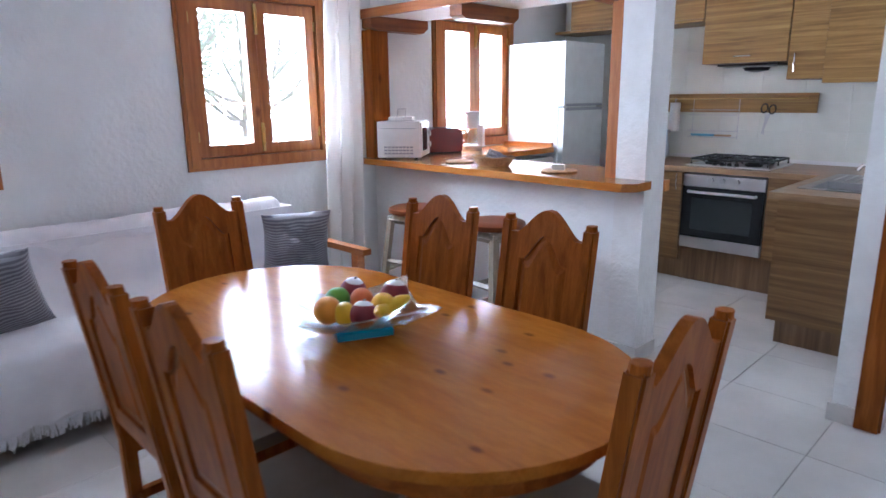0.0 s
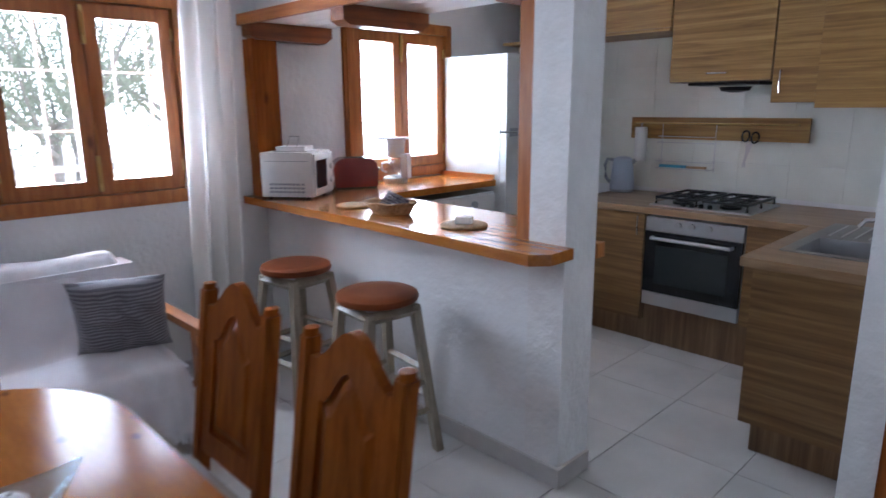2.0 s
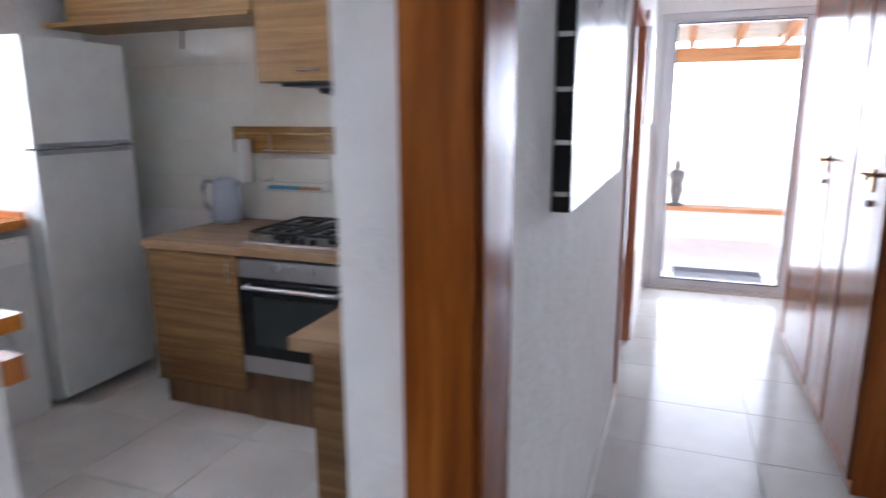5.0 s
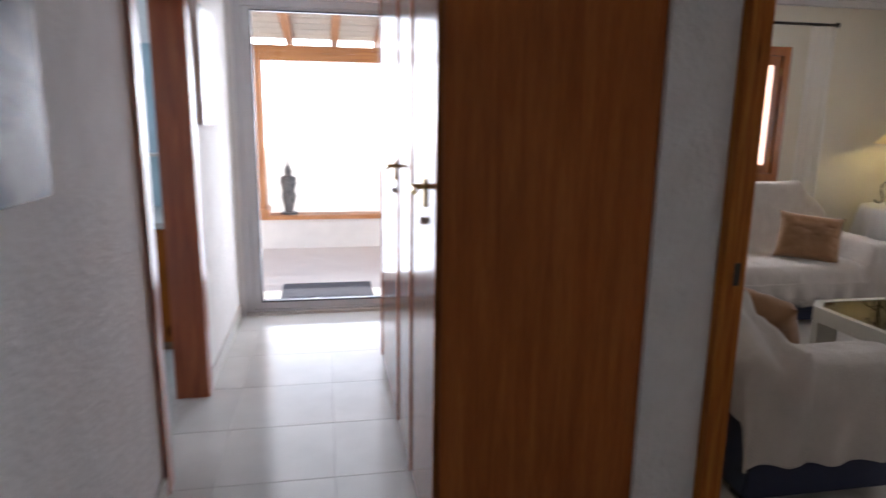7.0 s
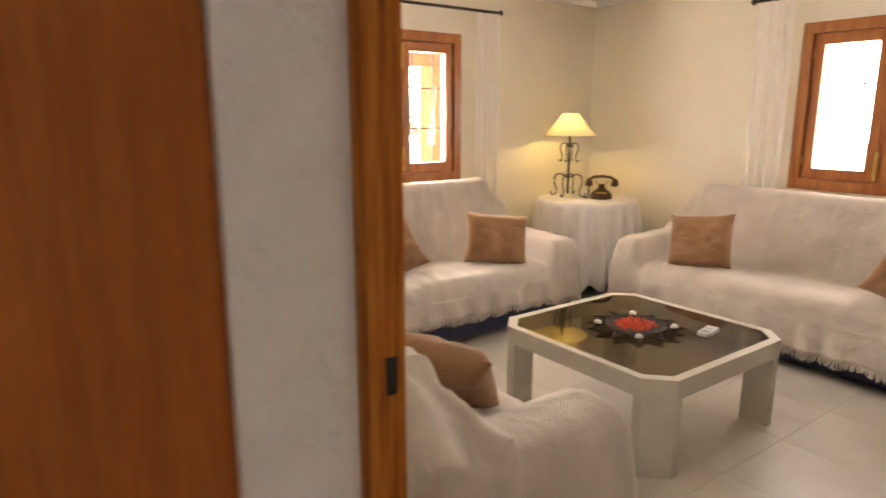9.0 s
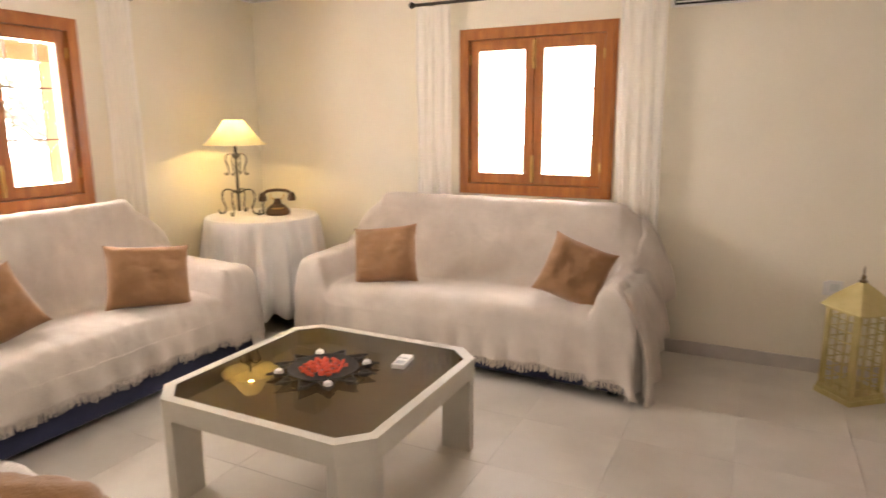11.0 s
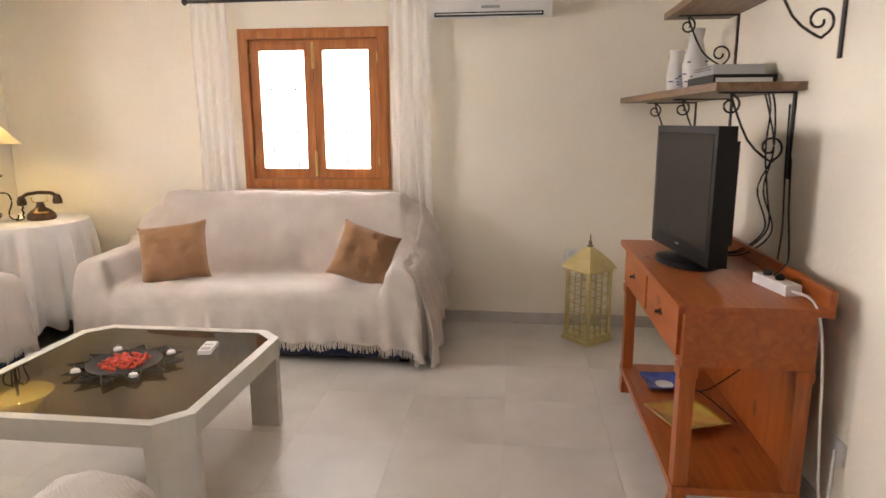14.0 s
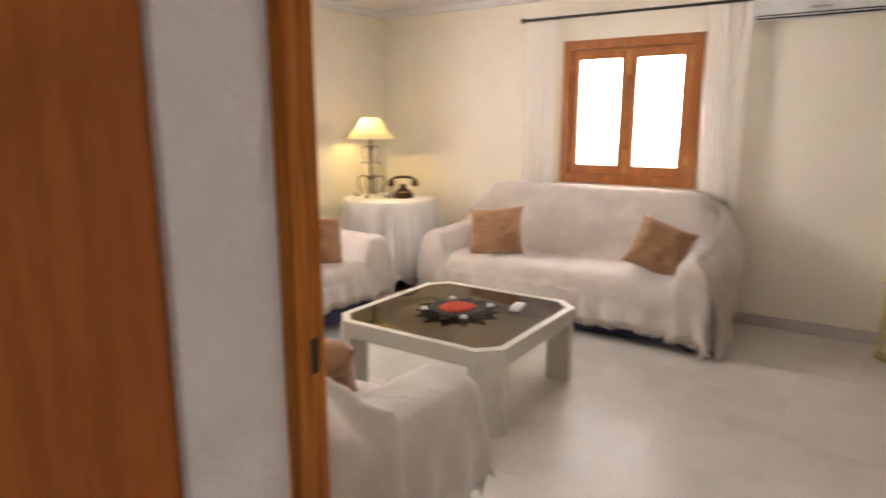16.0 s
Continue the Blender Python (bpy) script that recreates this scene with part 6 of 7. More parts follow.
# corner table, lamp and telephone
RT = (8.83, 4.68)
rt = thing("round_table", pose(*RT, 0), "small round table under a floor-length white cloth", "table")
turned("tabletop", [(0.40, 0.771), (0.41, 0.776), (0.41, 0.791)], CHAIR_WOOD, rt, 32)
for k in range(3):
    a = 2 * math.pi * k / 3 - 1.0
    bar("leg", [(0.05 * math.cos(a), 0.05 * math.sin(a), 0.7), (0.06 * math.cos(a), 0.06 * math.sin(a), 0.3), (0.20 * math.cos(a), 0.20 * math.sin(a), 0.12), (0.34 * math.cos(a), 0.34 * math.sin(a), 0.03)], 0.03, CHAIR_WOOD, rt, 8)
bm = bmesh.new()
ringv = []
prof = [(0.001, 0.798), (0.2, 0.798), (0.38, 0.798), (0.408, 0.795), (0.418, 0.78), (0.422, 0.74), (0.428, 0.68), (0.434, 0.60), (0.441, 0.51), (0.448, 0.42), (0.455, 0.32), (0.462, 0.22), (0.470, 0.12)]
for j, (r, z) in enumerate(prof):
    t = max(0, (0.77 - z) / 0.65) ** 0.55
    row = []
    for k in range(180):
        a = 2 * math.pi * k / 180
        f = 1 + t * (0.10 * math.sin(17 * a + 1.6 * math.sin(3 * a)) + 0.045 * math.sin(31 * a + 2 * math.sin(2 * a)))
        row.append(bm.verts.new((r * f * math.cos(a), r * f * math.sin(a), z - (0.06 * max(0, math.sin(4 * a + 0.7)) + 0.02 * math.sin(17 * a) if j == len(prof) - 1 else 0))))
    ringv.append(row)
for a, b in zip(ringv, ringv[1:]):
    for k in range(180):
        bm.faces.new((a[k], a[(k + 1) % 180], b[(k + 1) % 180], b[k]))
tcl = part("tablecloth", bm, TABLECLOTH, None, "", True)
tcl.matrix_basis = pose(*RT, 0)
tagged(tcl, "white cotton cloth hanging in folds from the round table", "tablecloth")
m = tcl.modifiers.new("thickness", "SOLIDIFY")
m.thickness = 0.004

LAMP = (8.74, 4.82)
SHADE = sheer("cream_lampshade_cloth", (0.95, 0.85, 0.54), 1.0, 0.28)
lp = thing("table_lamp", pose(*LAMP, 0.80) @ Matrix.Diagonal((1, 1, 0.955, 1)), "wrought-iron scroll table lamp with a lit cream shade", "lamp")


def spiral(cx, cz, r, turns, start, sense=1, n=22):
    return [(cx + r * (1 - 0.78 * k / n) * math.cos(start + sense * turns * 2 * math.pi * k / n), cz + r * (1 - 0.78 * k / n) * math.sin(start + sense * turns * 2 * math.pi * k / n)) for k in range(n + 1)]


bar("stem", [(0, 0, 0.03), (0, 0, 0.56)], 0.010, IRON, lp)
for k in range(4):
    a = k * math.pi / 2 + 0.4
    lo = [(0.01, 0.17), (0.06, 0.20), (0.11, 0.19), (0.125, 0.13), (0.10, 0.05), (0.12, 0.012), (0.15, 0.015), (0.155, 0.04)]
    up = [(0.008, 0.44), (0.03, 0.475), (0.065, 0.47), (0.08, 0.43), (0.065, 0.38), (0.06, 0.34), (0.075, 0.315), (0.09, 0.33)]
    for q, nm in ((lo, "lower_scroll"), (up, "upper_scroll")):
        q = smooth_lerp([(x, 0, z) for x, z in q], 3)
        bar(nm, [(p.x * math.cos(a), p.x * math.sin(a), p.z) for p in q], 0.0055, IRON, lp, 6)
bm = bmesh.new()
sh = [(0.225, 0.545), (0.20, 0.566), (0.155, 0.615), (0.105, 0.68), (0.068, 0.735)]
rings = [[bm.verts.new((r * math.cos(2 * math.pi * k / 40), r * math.sin(2 * math.pi * k / 40), z)) for k in range(40)] for r, z in sh]
for a, b in zip(rings, rings[1:]):
    for k in range(40):
        bm.faces.new((a[k], a[(k + 1) % 40], b[(k + 1) % 40], b[k]))
part("shade", bm, SHADE, lp, "cream cloth shade glowing yellow", True)
cap = turned("shade_ring", [(0.045, 0.728), (0.067, 0.732), (0.067, 0.735), (0.045, 0.731)], SHADE, lp, 24)
turned("bulb", [(0.01, 0.66), (0.014, 0.665), (0.026, 0.68), (0.024, 0.70), (0.006, 0.71)], glowing("warm_bulb", (1.0, 0.72, 0.30), 4.0), lp, 14)
bulb = new("lamp_bulb_light", bpy.data.lights.new("lamp_bulb_light", "POINT"))
bulb.data.energy, bulb.data.color, bulb.data.shadow_soft_size = 4.2, (1.0, 0.78, 0.34), 0.03
bulb.location = (*LAMP, 0.80 + 0.665 * 0.955)

ph = thing("telephone", pose(8.88, 4.57, 0.80, 0, 0, -50), "antique brown and brass cradle telephone", "telephone")
OLD = mottled("dark_bronze_brown", (0.05, 0.028, 0.016), (0.12, 0.07, 0.04), 0.35, 20, 90, 0.2, metal=0.6)
turned("base", [(0.085, 0.0), (0.092, 0.012), (0.085, 0.04), (0.06, 0.065), (0.03, 0.085), (0.022, 0.12)], OLD, ph, 28)
turned("dial", [(0.045, 0.0), (0.045, 0.006), (0.03, 0.008)], BRASS, ph, 20, (0.0, -0.05, 0.05))
for s in (-1, 1):
    bar("cradle", [(0, 0, 0.11), (s * 0.045, 0, 0.125), (s * 0.05, 0, 0.155)], 0.005, BRASS, ph, 6)
    turned("earpiece", [(0.018, 0.10), (0.030, 0.105), (0.030, 0.13), (0.018, 0.165)], OLD, ph, 16, (s * 0.105, 0, 0))
bar("handset", [(-0.105, 0, 0.155), (-0.07, 0, 0.178), (0, 0, 0.185), (0.07, 0, 0.178), (0.105, 0, 0.155)], 0.012, OLD, ph)
bar("cord", [(-0.105 + 0.004 * math.sin(k), 0.004 * math.cos(k), 0.10 - 0.006 * k) for k in range(16)] + [(-0.13, -0.02, 0.008), (-0.15, -0.02, 0.006)], 0.006, BLACK_PLASTIC, ph, 6)

# television wall
tc = thing("tv_console", pose(0, 0, 0), "red-orange varnished pine console table with two drawers", "console table")
bm = bmesh.new()
box(bm, 7.03, 0.245, 0.805, 8.29, 0.73, 0.832)
rounded(bm, 0.007, 2)
part("top", bm, CABINET_WOOD_X, tc)
block("end_apron", (7.06, 0.255, 0.60, 7.08, 0.70, 0.804), CABINET_WOOD_X, tc, 0.003)
block("end_apron", (8.24, 0.255, 0.60, 8.26, 0.70, 0.804), CABINET_WOOD_X, tc, 0.003)
block("back_apron", (7.08, 0.255, 0.60, 8.24, 0.275, 0.804), CABINET_WOOD_X, tc, 0.003)
block("front_apron", (7.08, 0.68, 0.60, 8.24, 0.697, 0.804), CABINET_WOOD_X, tc, 0.003)
block("back_panel", (7.08, 0.262, 0.145, 8.24, 0.274, 0.60), CABINET_WOOD, tc, 0.002)
for x0, x1 in ((7.10, 7.64), (7.68, 8.22)):
    d = block("drawer", (x0, 0.6975, 0.63, x1, 0.712, 0.79), CABINET_WOOD_X, tc, 0.004)
    bm = bmesh.new()
    xc = (x0 + x1) / 2
    plate(bm, [(xc - 0.03, 0.71), (xc, 0.695), (xc + 0.03, 0.71), (xc, 0.725)], 0.7125, 0.717)
    tube(bm, [(xc, 0.717, 0.71), (xc, 0.735, 0.71)], 0.007, 8)
    part("pull", bm, IRON, d, "dark diamond-shaped drawer pull")
for x in (7.055, 8.195):
    for y in (0.255, 0.645):
        bm = bmesh.new()
        v = box(bm, x, y, 0.0, x + 0.07, y + 0.06, 0.06)
        box(bm, x + 0.004, y + 0.004, 0.06, x + 0.066, y + 0.056, 0.56)
        box(bm, x - 0.002, y - 0.002, 0.56, x + 0.072, y + 0.062, 0.60)
        rounded(bm, 0.004)
        part("leg", bm, CABINET_WOOD, tc)
block("lower_shelf", (7.05, 0.27, 0.11, 8.27, 0.705, 0.14), CABINET_WOOD_X, tc, 0.004)
block("back_ledge", (7.035, 0.222, 0.80, 8.285, 0.2435, 0.895), CABINET_WOOD_X, tc, 0.008)
tv = thing("television", pose(7.75, 0.53, 0.833, 0, 0, 187) @ Matrix.Diagonal((0.95, 1, 1, 1)), "black flat-screen television on an oval foot", "television")
bm = bmesh.new()
box(bm, -0.355, -0.045, 0.045, 0.355, 0.03, 0.60)
rounded(bm, 0.012, 3)
part("housing", bm, TV_BLACK, tv, "", True)
bm = bmesh.new()
box(bm, -0.26, 0.03, 0.12, 0.26, 0.085, 0.54)
rounded(bm, 0.025, 3)
part("back_cover", bm, TV_BLACK, tv, "", True)
block("screen", (-0.325, -0.0475, 0.115, 0.325, -0.0455, 0.572), SCREEN, tv, 0.0005, "unlit grey-black screen")
block("maker_mark", (-0.02, -0.0475, 0.082, 0.02, -0.0455, 0.090), GREY_PLASTIC, tv, 0)
turned("foot", [(0.20, 0), (0.205, 0.006), (0.19, 0.018), (0.10, 0.024), (0.05, 0.03)], BLACK_PLASTIC, tv, 36, (0, 0, 0), (1, 0.62))
block("neck", (-0.06, -0.02, 0.024, 0.06, 0.02, 0.06), BLACK_PLASTIC, tv, 0.006)


def shelf_unit(x0, x1, z, y1, brackets, drop, label, flare=0.0):
    s = thing("wall_shelf", pose(0, 0, 0), label, "shelf", "wall shelves over the television")
    bm = bmesh.new()
    for v in box(bm, x0, 0.152, z, x1, y1, z + 0.034):
        v.co.y += flare if v.co.x > x1 - 0.01 and v.co.y > 0.3 else 0
    rounded(bm, 0.005)
    part("board", bm, SHELF_WOOD, s, "brown stained board")
    for x in brackets:
        bm = bmesh.new()
        box(bm, x - 0.012, 0.152, z - drop, x + 0.012, 0.160, z - 0.001)
        box(bm, x - 0.012, 0.160, z - 0.008, x + 0.012, y1 - 0.04, z - 0.001)
        a = spiral(y1 - 0.09, z - 0.055, 0.042, 1.4, math.pi / 2, 1)
        b = spiral(0.235, z - drop + 0.13, 0.055, 1.3, -math.pi / 2, -1)
        mid = [(y1 - 0.135, z - 0.075), (y1 - 0.17, z - drop * 0.55), (0.30, z - drop + 0.085)]
        tube(bm, smooth_lerp([(x, p, q) for p, q in a[::-1]] + [(x, p, q) for p, q in mid[1:2]] + [(x, p, q) for p, q in b], 3), 0.005, 6)
        part("bracket", bm, IRON, s, "black wrought-iron scroll bracket")
    return s


shelf_unit(7.60, 9.34, 1.572, 0.50, (7.70, 8.50, 9.20), 0.36, "lower brown shelf on black scroll brackets", 0.11)
shelf_unit(6.75, 8.66, 2.0, 0.50, (7.36, 8.5), 0.33, "upper brown shelf on black scroll brackets")
PORCELAIN = plain("white_porcelain", (0.78, 0.78, 0.76), 0.15, coat=0.5)
BLUE_GLAZE = plain("cobalt_glaze", (0.05, 0.07, 0.25), 0.2)
for x, y, h, lab, ewer in ((8.95, 0.35, 0.26, "white ceramic jug with blue flowers on the shelf", True), (8.70, 0.31, 0.35, "tall white ceramic vase with blue decoration", False)):
    j = thing("ceramic_jug" if ewer else "ceramic_vase", pose(x, y, 1.607), lab, "jug" if ewer else "vase")
    k = h / 0.24
    turned("body", [(0.045, 0), (0.05, 0.006), (0.056 * (1 if ewer else 1.25), 0.10 * k), (0.045, 0.17 * k), (0.036, 0.20 * k), (0.045, 0.235 * k), (0.042, 0.24 * k), (0.03, 0.20 * k)], PORCELAIN, j, 28)
    if ewer:
        bar("handle", [(0.042, 0.0, 0.20), (0.085, 0, 0.19), (0.09, 0, 0.12), (0.054, 0, 0.07)], 0.007, PORCELAIN, j)
    rnd = random.Random(int(x * 100))
    for q in range(12):
        a, zz = rnd.uniform(2.0, 4.6), rnd.uniform(0.04, 0.13) * k
        r = 0.0565 * (1 if ewer else 1.2)
        turned("flower", [(0.004, 0.0), (0.010, 0.001), (0.011, 0.005), (0.004, 0.008)], BLUE_GLAZE, j, 8, (r * math.cos(a), r * math.sin(a), zz), label="painted blue flower")
bx = thing("video_player", pose(8.02, 0.33, 1.607, 0, 0, 3) @ Matrix.Diagonal((0.85, 1, 1, 1)), "flat black video player on the shelf", "video player")
block("case", (-0.22, -0.14, 0.006, 0.20, 0.13, 0.045), BLACK_PLASTIC, bx, 0.004)
block("front_strip", (-0.2235, -0.12, 0.012, -0.2205, 0.12, 0.03), STEEL, bx, 0.001)
for p in (-0.18, 0.16):
    block("foot", (p, -0.12, 0, p + 0.02, 0.11, 0.006), BLACK_PLASTIC, bx, 0)
bx = thing("satellite_receiver", pose(8.05, 0.33, 1.653, 0, 0, 3) @ Matrix.Diagonal((0.9, 1, 0.85, 1)), "silver satellite receiver on top of the player", "receiver")
block("case", (-0.16, -0.11, 0.004, 0.16, 0.11, 0.055), plain("silver_metal_paint", (0.45, 0.46, 0.48), 0.35, 0.6), bx, 0.004)
for k in range(8):
    for z in (0.03, 0.042):
        block("vent_slot", (-0.12 + 0.03 * k, 0.1102, z, -0.10 + 0.03 * k, 0.1115, z + 0.005), BLACK_PLASTIC, bx, 0)
for p in (-0.14, 0.12):
    block("foot", (p, -0.09, -0.0015, p + 0.02, 0.09, 0.004), BLACK_PLASTIC, bx, 0)
ad = tagged(block("small_tray", (8.92, 0.43, 1.607, 9.06, 0.49, 1.617), plain("orange_plastic", (0.55, 0.20, 0.05), 0.4), None, 0.003), "small orange dish on the shelf edge", "dish")


def cable(points, radius, material, label):
    pts = smooth_lerp(points, 6)
    return tagged(bar("cable", pts, radius, material, None, 6), label, "cable", "cables behind the television")


for k, (d, swing) in enumerate(((0.0, 0.0), (0.05, 0.06), (0.08, -0.05))):
    cable([(7.90 + d, 0.20, 1.64), (7.88 + d, 0.165, 1.52), (7.84 + 0.6 * d + swing, 0.168, 1.32), (7.90 + 0.3 * d - swing, 0.172, 1.14), (7.74 + d, 0.18, 0.98), (7.82 + d, 0.26, 0.86), (7.90 + d, 0.36, 0.842)], 0.004, BLACK_PLASTIC, "thin black cable hanging behind the television")
cable([(7.72, 0.165, 1.52), (7.70, 0.166, 1.25), (7.66, 0.17, 1.02), (7.60, 0.20, 0.86), (7.45, 0.25, 0.838)], 0.004, BLACK_PLASTIC, "thin black cable down to the console")
cable([(7.66, 0.163, 1.30), (7.62, 0.168, 1.10), (7.52, 0.19, 0.92), (7.40, 0.25, 0.90), (7.34, 0.31, 0.876)], 0.004, BLACK_PLASTIC, "black lead into the socket strip")
sx = thing("socket_strip", pose(7.30, 0.315, 0.833, 0, 0, 10), "white plug strip lying on the console", "socket strip")
block("case", (-0.11, -0.03, 0.0, 0.11, 0.03, 0.04), WHITE_PLASTIC, sx, 0.006)
for x in (-0.02, 0.06):
    turned("plug", [(0.016, 0.04), (0.018, 0.05), (0.010, 0.062)], BLACK_PLASTIC, sx, 12, (x, 0, 0))
cable([(7.19, 0.30, 0.852), (7.06, 0.28, 0.845), (7.015, 0.26, 0.70), (7.01, 0.24, 0.40), (7.00, 0.22, 0.12), (6.98, 0.20, 0.02)], 0.0045, WHITE_PLASTIC, "white mains lead hanging down the console end")
cable([(6.98, 0.20, 0.02), (7.00, 0.19, 0.15), (7.03, 0.175, 0.28), (7.05, 0.165, 0.32)], 0.006, WHITE_PLASTIC, "white mains lead rising to the wall socket")
tagged(block("wall_socket", (7.0, 0.151, 0.28, 7.08, 0.160, 0.36), WHITE_PLASTIC, None, 0.004), "white wall socket behind the console", "socket", "white wall sockets")
tagged(block("wall_socket", (9.361, 0.87, 0.48, 9.369, 0.95, 0.56), WHITE_PLASTIC, None, 0.003), "white wall socket above the skirting", "socket", "white wall sockets")
cable([(7.60, 0.30, 0.142), (7.72, 0.42, 0.22), (7.66, 0.50, 0.26), (7.58, 0.44, 0.30), (7.62, 0.28, 0.40)], 0.003, BLACK_PLASTIC, "loose black lead over the lower shelf")
PB = mottled("blue_glazed_plate", (0.02, 0.04, 0.22), (0.06, 0.10, 0.40), 0.2, 12, 60, 0.1, coat=0.4)
PY = mottled("yellow_painted_plate", (0.50, 0.22, 0.06), (0.62, 0.50, 0.08), 0.25, 9, 60, 0.1, coat=0.4)


def square_dish(at, w, material, label, spots=()):
    d = thing("square_dish", at, label, "dish", "dishes on the console shelf")
    bm = bmesh.new()
    for i in range(13):
        for j in range(13):
            u, v = i / 6 - 1, j / 6 - 1
            bm.verts.new((u * w, v * w, 0.004 + 0.028 * max(abs(u), abs(v)) ** 3))
    bm.verts.ensure_lookup_table()
    for i in range(12):
        for j in range(12):
            bm.faces.new([bm.verts[p] for p in (i * 13 + j, (i + 1) * 13 + j, (i + 1) * 13 + j + 1, i * 13 + j + 1)])
    o = part("plate", bm, material, d, "", True)
    m = o.modifiers.new("thickness", "SOLIDIFY")
    m.thickness = 0.005
    m.offset = 0
    for x, y, r, mat in spots:
        turned("painted_spot", [(r, 0.0), (r, 0.003), (r * 0.9, 0.0035)], mat, d, 14, (x, y, 0.0075))
    return d


square_dish(pose(7.60, 0.52, 0.141, 0, 0, 20), 0.13, PY, "square yellow and orange painted dish on the lower shelf", ((-0.05, 0.04, 0.03, PB), (0.03, -0.03, 0.028, RED_STONE)))
square_dish(pose(7.98, 0.53, 0.141, 0, 0, 5), 0.10, PB, "square blue and white dish on the lower shelf", ((0.0, 0.0, 0.045, PORCELAIN),))

so = thing("wall_socket", pose(9.37, 0.892, 0.53, 0, 0, -90), "white square wall socket above the skirting", "socket")
block("plate", (-0.04, -0.010, -0.04, 0.04, -0.001, 0.04), WHITE_PLASTIC, so, 0.003)
block("insert", (-0.022, -0.0125, -0.022, 0.022, -0.0101, 0.022), WHITE_ENAMEL, so, 0.002)
# lantern
ln = thing("lantern", pose(9.06, 0.80, 0, 0, 0, 40) @ Matrix.Diagonal((0.95, 0.95, 0.965, 1)), "mustard-painted metal pagoda lantern standing on the floor", "lantern")
block("base_step", (-0.125, -0.125, 0.0, 0.125, 0.125, 0.03), LANTERN_PAINT, ln, 0.003)
block("base_step", (-0.118, -0.118, 0.0305, 0.118, 0.118, 0.055), LANTERN_PAINT, ln, 0.003)
for sx in (-1, 1):
    for sy in (-1, 1):
        block("corner_post", (sx * 0.10 - 0.012, sy * 0.10 - 0.012, 0.0555, sx * 0.10 + 0.012, sy * 0.10 + 0.012, 0.50), LANTERN_PAINT, ln, 0.002)
for f in range(4):
    bm = bmesh.new()
    for k in range(7):
        z = 0.085 + 0.062 * k
        box(bm, -0.088, -0.103, z, 0.088, -0.098, z + 0.006)
    for k in range(2):
        x = -0.03 + 0.06 * k
        box(bm, x - 0.003, -0.104, 0.056, x + 0.003, -0.0965, 0.50)
    bmesh.ops.rotate(bm, verts=bm.verts, cent=(0, 0, 0), matrix=Matrix.Rotation(f * math.pi / 2, 3, "Z"))
    part("lattice", bm, LANTERN_PAINT, ln)
block("top_rim", (-0.118, -0.118, 0.5005, 0.118, 0.118, 0.518), LANTERN_PAINT, ln, 0.003)
bm = bmesh.new()
prev = None
for h, z in ((0.138, 0.519), (0.134, 0.523), (0.10, 0.575), (0.055, 0.625), (0.015, 0.665)):
    q = [bm.verts.new((sx * h, sy * h, z)) for sx, sy in ((-1, -1), (1, -1), (1, 1), (-1, 1))]
    if prev:
        for k in range(4):
            bm.faces.new((prev[k], prev[(k + 1) % 4], q[(k + 1) % 4], q[k]))
    else:
        bm.faces.new(q[::-1])
    prev = q
bm.faces.new(prev)
part("roof", bm, LANTERN_PAINT, ln)
turned("finial", [(0.02, 0.664), (0.022, 0.675), (0.010, 0.682), (0.014, 0.695), (0.005, 0.71), (0.006, 0.73), (0.001, 0.76)], mottled("bronze_finial", (0.15, 0.10, 0.05), (0.25, 0.17, 0.08), 0.4, 20, 90, 0.1, metal=0.6), ln, 14)

# air conditioner and curtains
ac = thing("air_conditioner", pose(9.37, 1.48, 2.12, 0, 0, -90), "white split air conditioner high on the wall", "air conditioner")
bm = bmesh.new()
plate(bm, [(-0.395, 0.02), (-0.395, 0.26), (0.395, 0.26), (0.395, 0.02)], -0.19, 0.0)
for v in bm.verts:
    if v.co.y < -0.1 and v.co.z < 0.1:
        v.co.y += 0.05
        v.co.z -= 0.02
rounded(bm, 0.018, 3)
part("housing", bm, WHITE_PLASTIC, ac, "", True)
block("air_slot", (-0.37, -0.162, 0.010, 0.34, -0.11, 0.036), BLACK_PLASTIC, ac, 0.001, "dark air outlet slot")
block("flap", (-0.36, -0.170, 0.020, 0.33, -0.1622, 0.027), WHITE_PLASTIC, ac, 0.002)
block("display", (-0.06, -0.186, 0.055, 0.06, -0.178, 0.07), GREY_PLASTIC, ac, 0.001)
curtain("curtain", pose(9.27, 3.44, 0, 0, 0, -90), 0.26, 0.30, 2.26, 4, "white sheer curtain beside the living room window", 0.0, 2.0)
curtain("curtain", pose(9.27, 2.03, 0, 0, 0, -90), 0.27, 0.30, 2.26, 4, "white sheer curtain beside the living room window", 0.02, 3.0)
curtain_rod(pose(9.27, 2.73, 2.275, 0, 0, -90), 1.75, "dark iron curtain rod over the living room window")
curtain("curtain", pose(8.02, 5.05, 0), 0.24, 0.30, 2.26, 4, "white sheer curtain beside the sofa window", 0.0, 4.0)
curtain("curtain", pose(6.50, 5.05, 0), 0.34, 0.30, 2.26, 5, "white sheer curtain beside the sofa window", 0.0, 5.0)
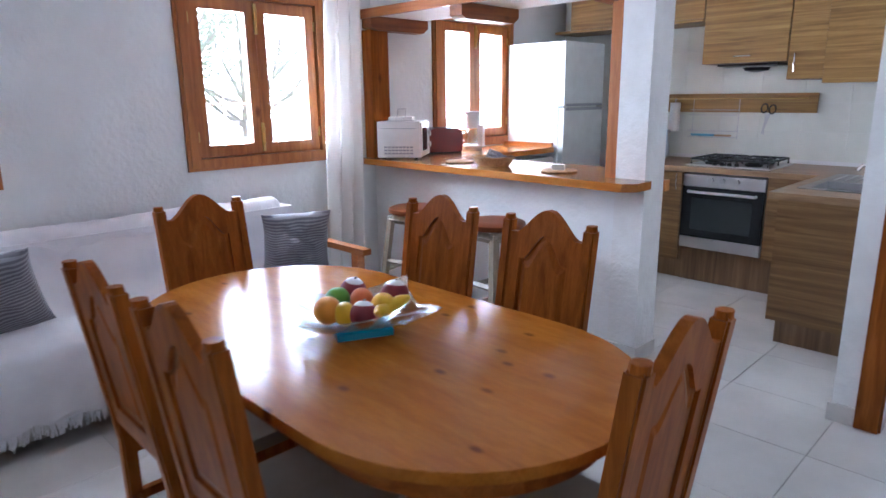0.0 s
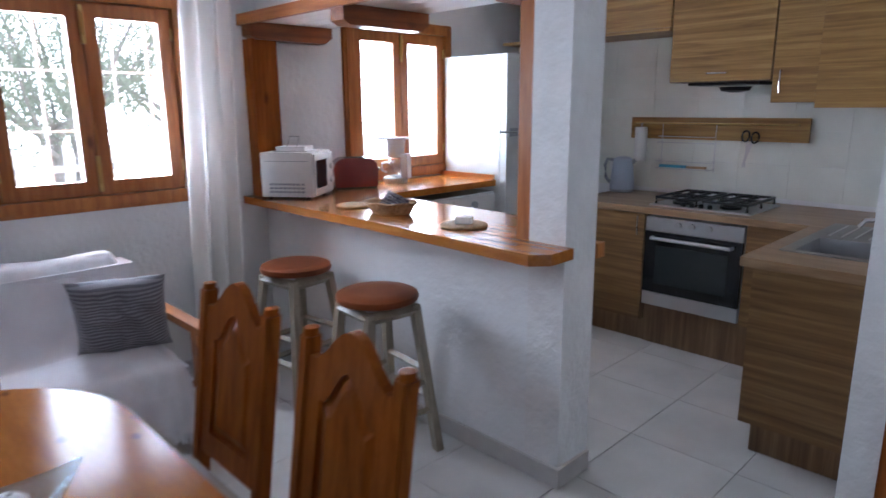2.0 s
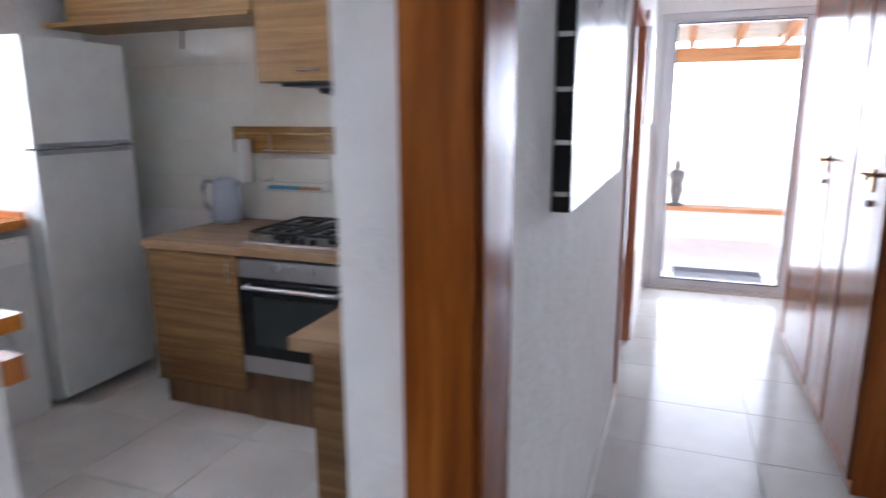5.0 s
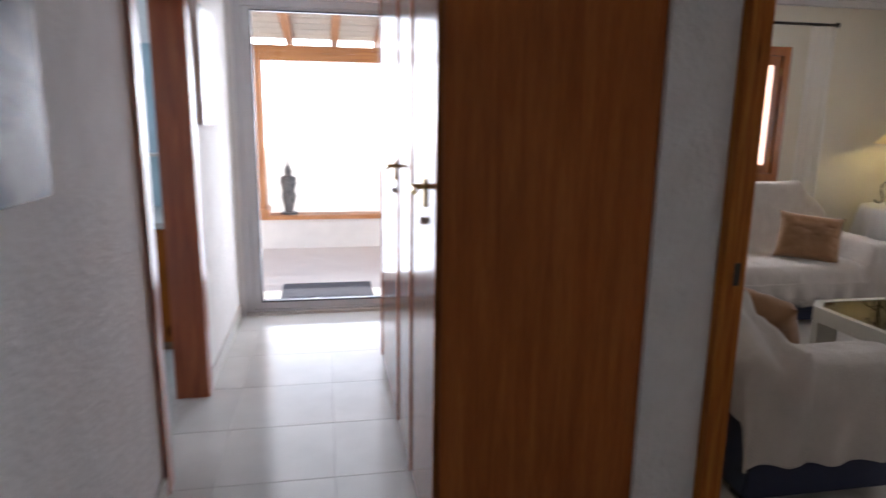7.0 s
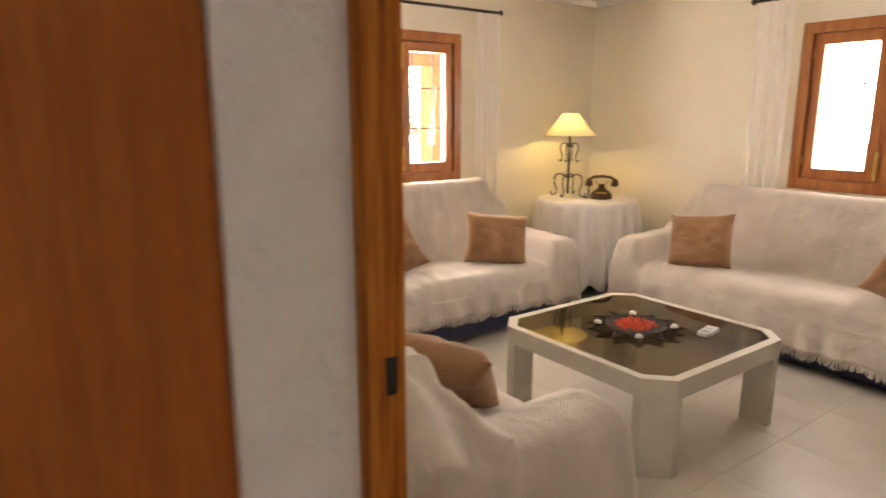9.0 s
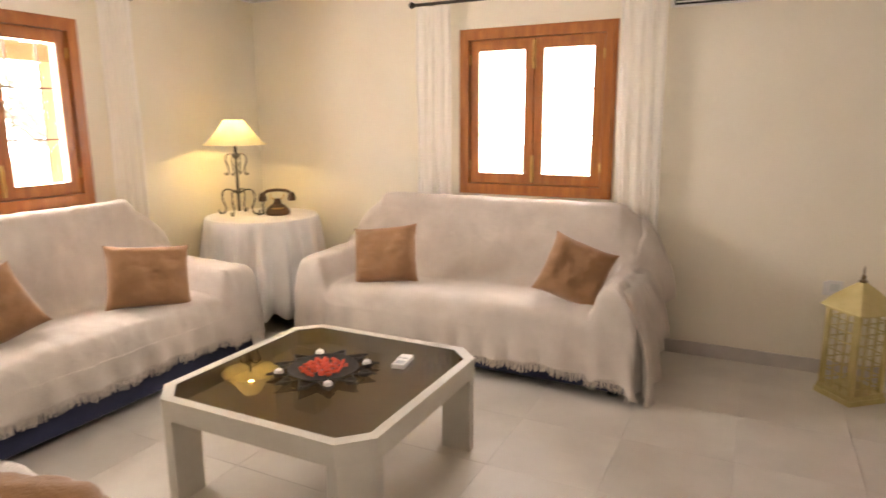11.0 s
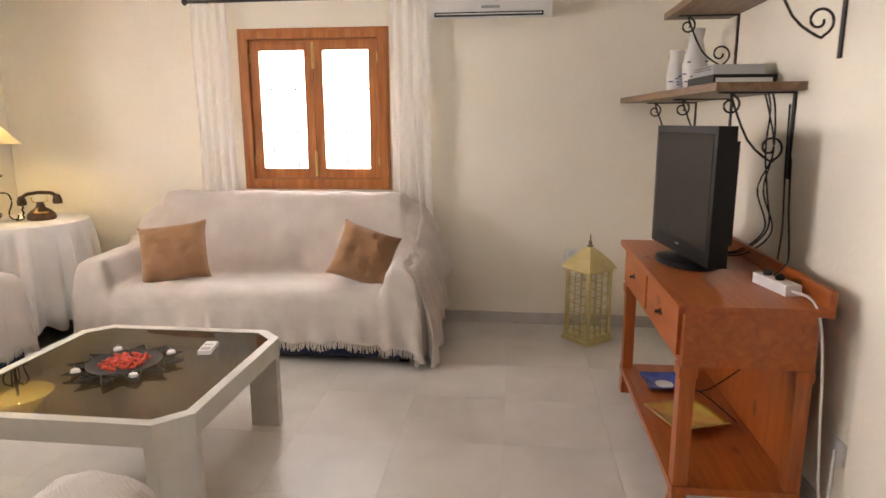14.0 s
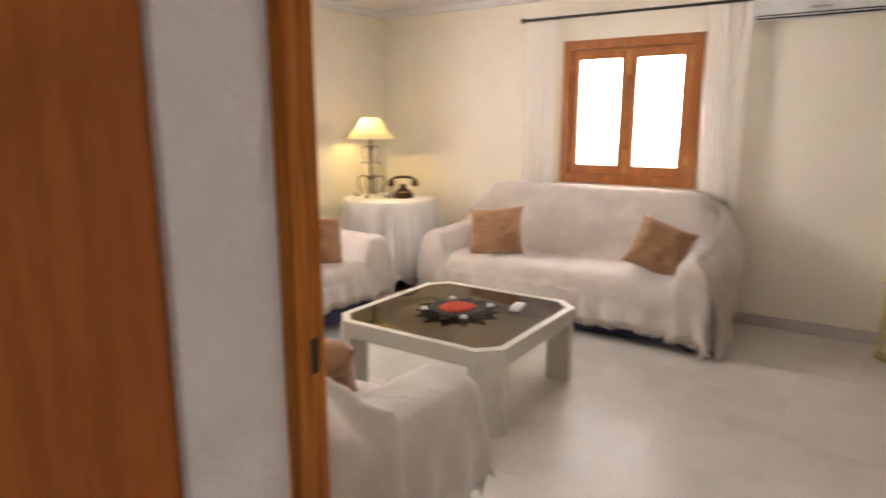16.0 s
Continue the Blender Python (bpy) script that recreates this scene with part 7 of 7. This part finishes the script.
curtain_rod(pose(7.27, 5.05, 2.275), 1.75, "dark iron curtain rod over the sofa window")

# ---- tiles ----
tile_meshes = {}


def lay(parent, x0, x1, y0, y1, ox, oy, p, material, gap=0.0025, name="tile"):
    i0, i1 = math.floor((x0 - ox) / p), math.ceil((x1 - ox) / p)
    j0, j1 = math.floor((y0 - oy) / p), math.ceil((y1 - oy) / p)
    for i in range(i0, i1):
        for j in range(j0, j1):
            a0, a1 = max(x0, ox + i * p), min(x1, ox + (i + 1) * p)
            b0, b1 = max(y0, oy + j * p), min(y1, oy + (j + 1) * p)
            w, d = round(a1 - a0 - gap, 3), round(b1 - b0 - gap, 3)
            if w < 0.02 or d < 0.02:
                continue
            key = (name, w, d, material.name)
            if key not in tile_meshes:
                bm = bmesh.new()
                v = box(bm, -w / 2, -d / 2, -0.0055, w / 2, d / 2, 0.0)
                for q in v[4:]:
                    q.co.x *= 1 - 0.4 * gap / w
                    q.co.y *= 1 - 0.4 * gap / d
                me = bpy.data.meshes.new(name)
                bmesh.ops.recalc_face_normals(bm, faces=bm.faces)
                bm.to_mesh(me)
                bm.free()
                me.materials.append(material)
                tile_meshes[key] = me
            ob = new(name, tile_meshes[key])
            ob.parent = parent
            ob.location = ((a0 + a1) / 2, (b0 + b1) / 2, 0.0)


lay(FLOOR, 0.0, 5.19, -4.6, 0.12, 0.235, 0.12, 0.49, MARBLE)
lay(FLOOR, 0.0, 3.2, 0.12, 2.45, 0.235, 0.12, 0.49, MARBLE)
lay(FLOOR, 3.2, 5.215, 0.12, 5.0, 3.475, 0.227, 0.49, MARBLE)
lay(FLOOR, 5.215, 9.37, 0.15, 5.15, 5.10, 0.35, 0.49, MARBLE_SATIN, 0.0008)
KW = bpy.data.objects["wall_kitchen_back"]
for x in range(10):
    for z in range(7):
        x0, z0 = 0.0 + 0.3155 * x, 0.93 + 0.215 * z
        block("tile", (x0 + 0.0007, 2.4435, z0 + 0.0007, x0 + 0.3148, 2.4499, z0 + 0.2143), WALL_TILE, KW, 0)
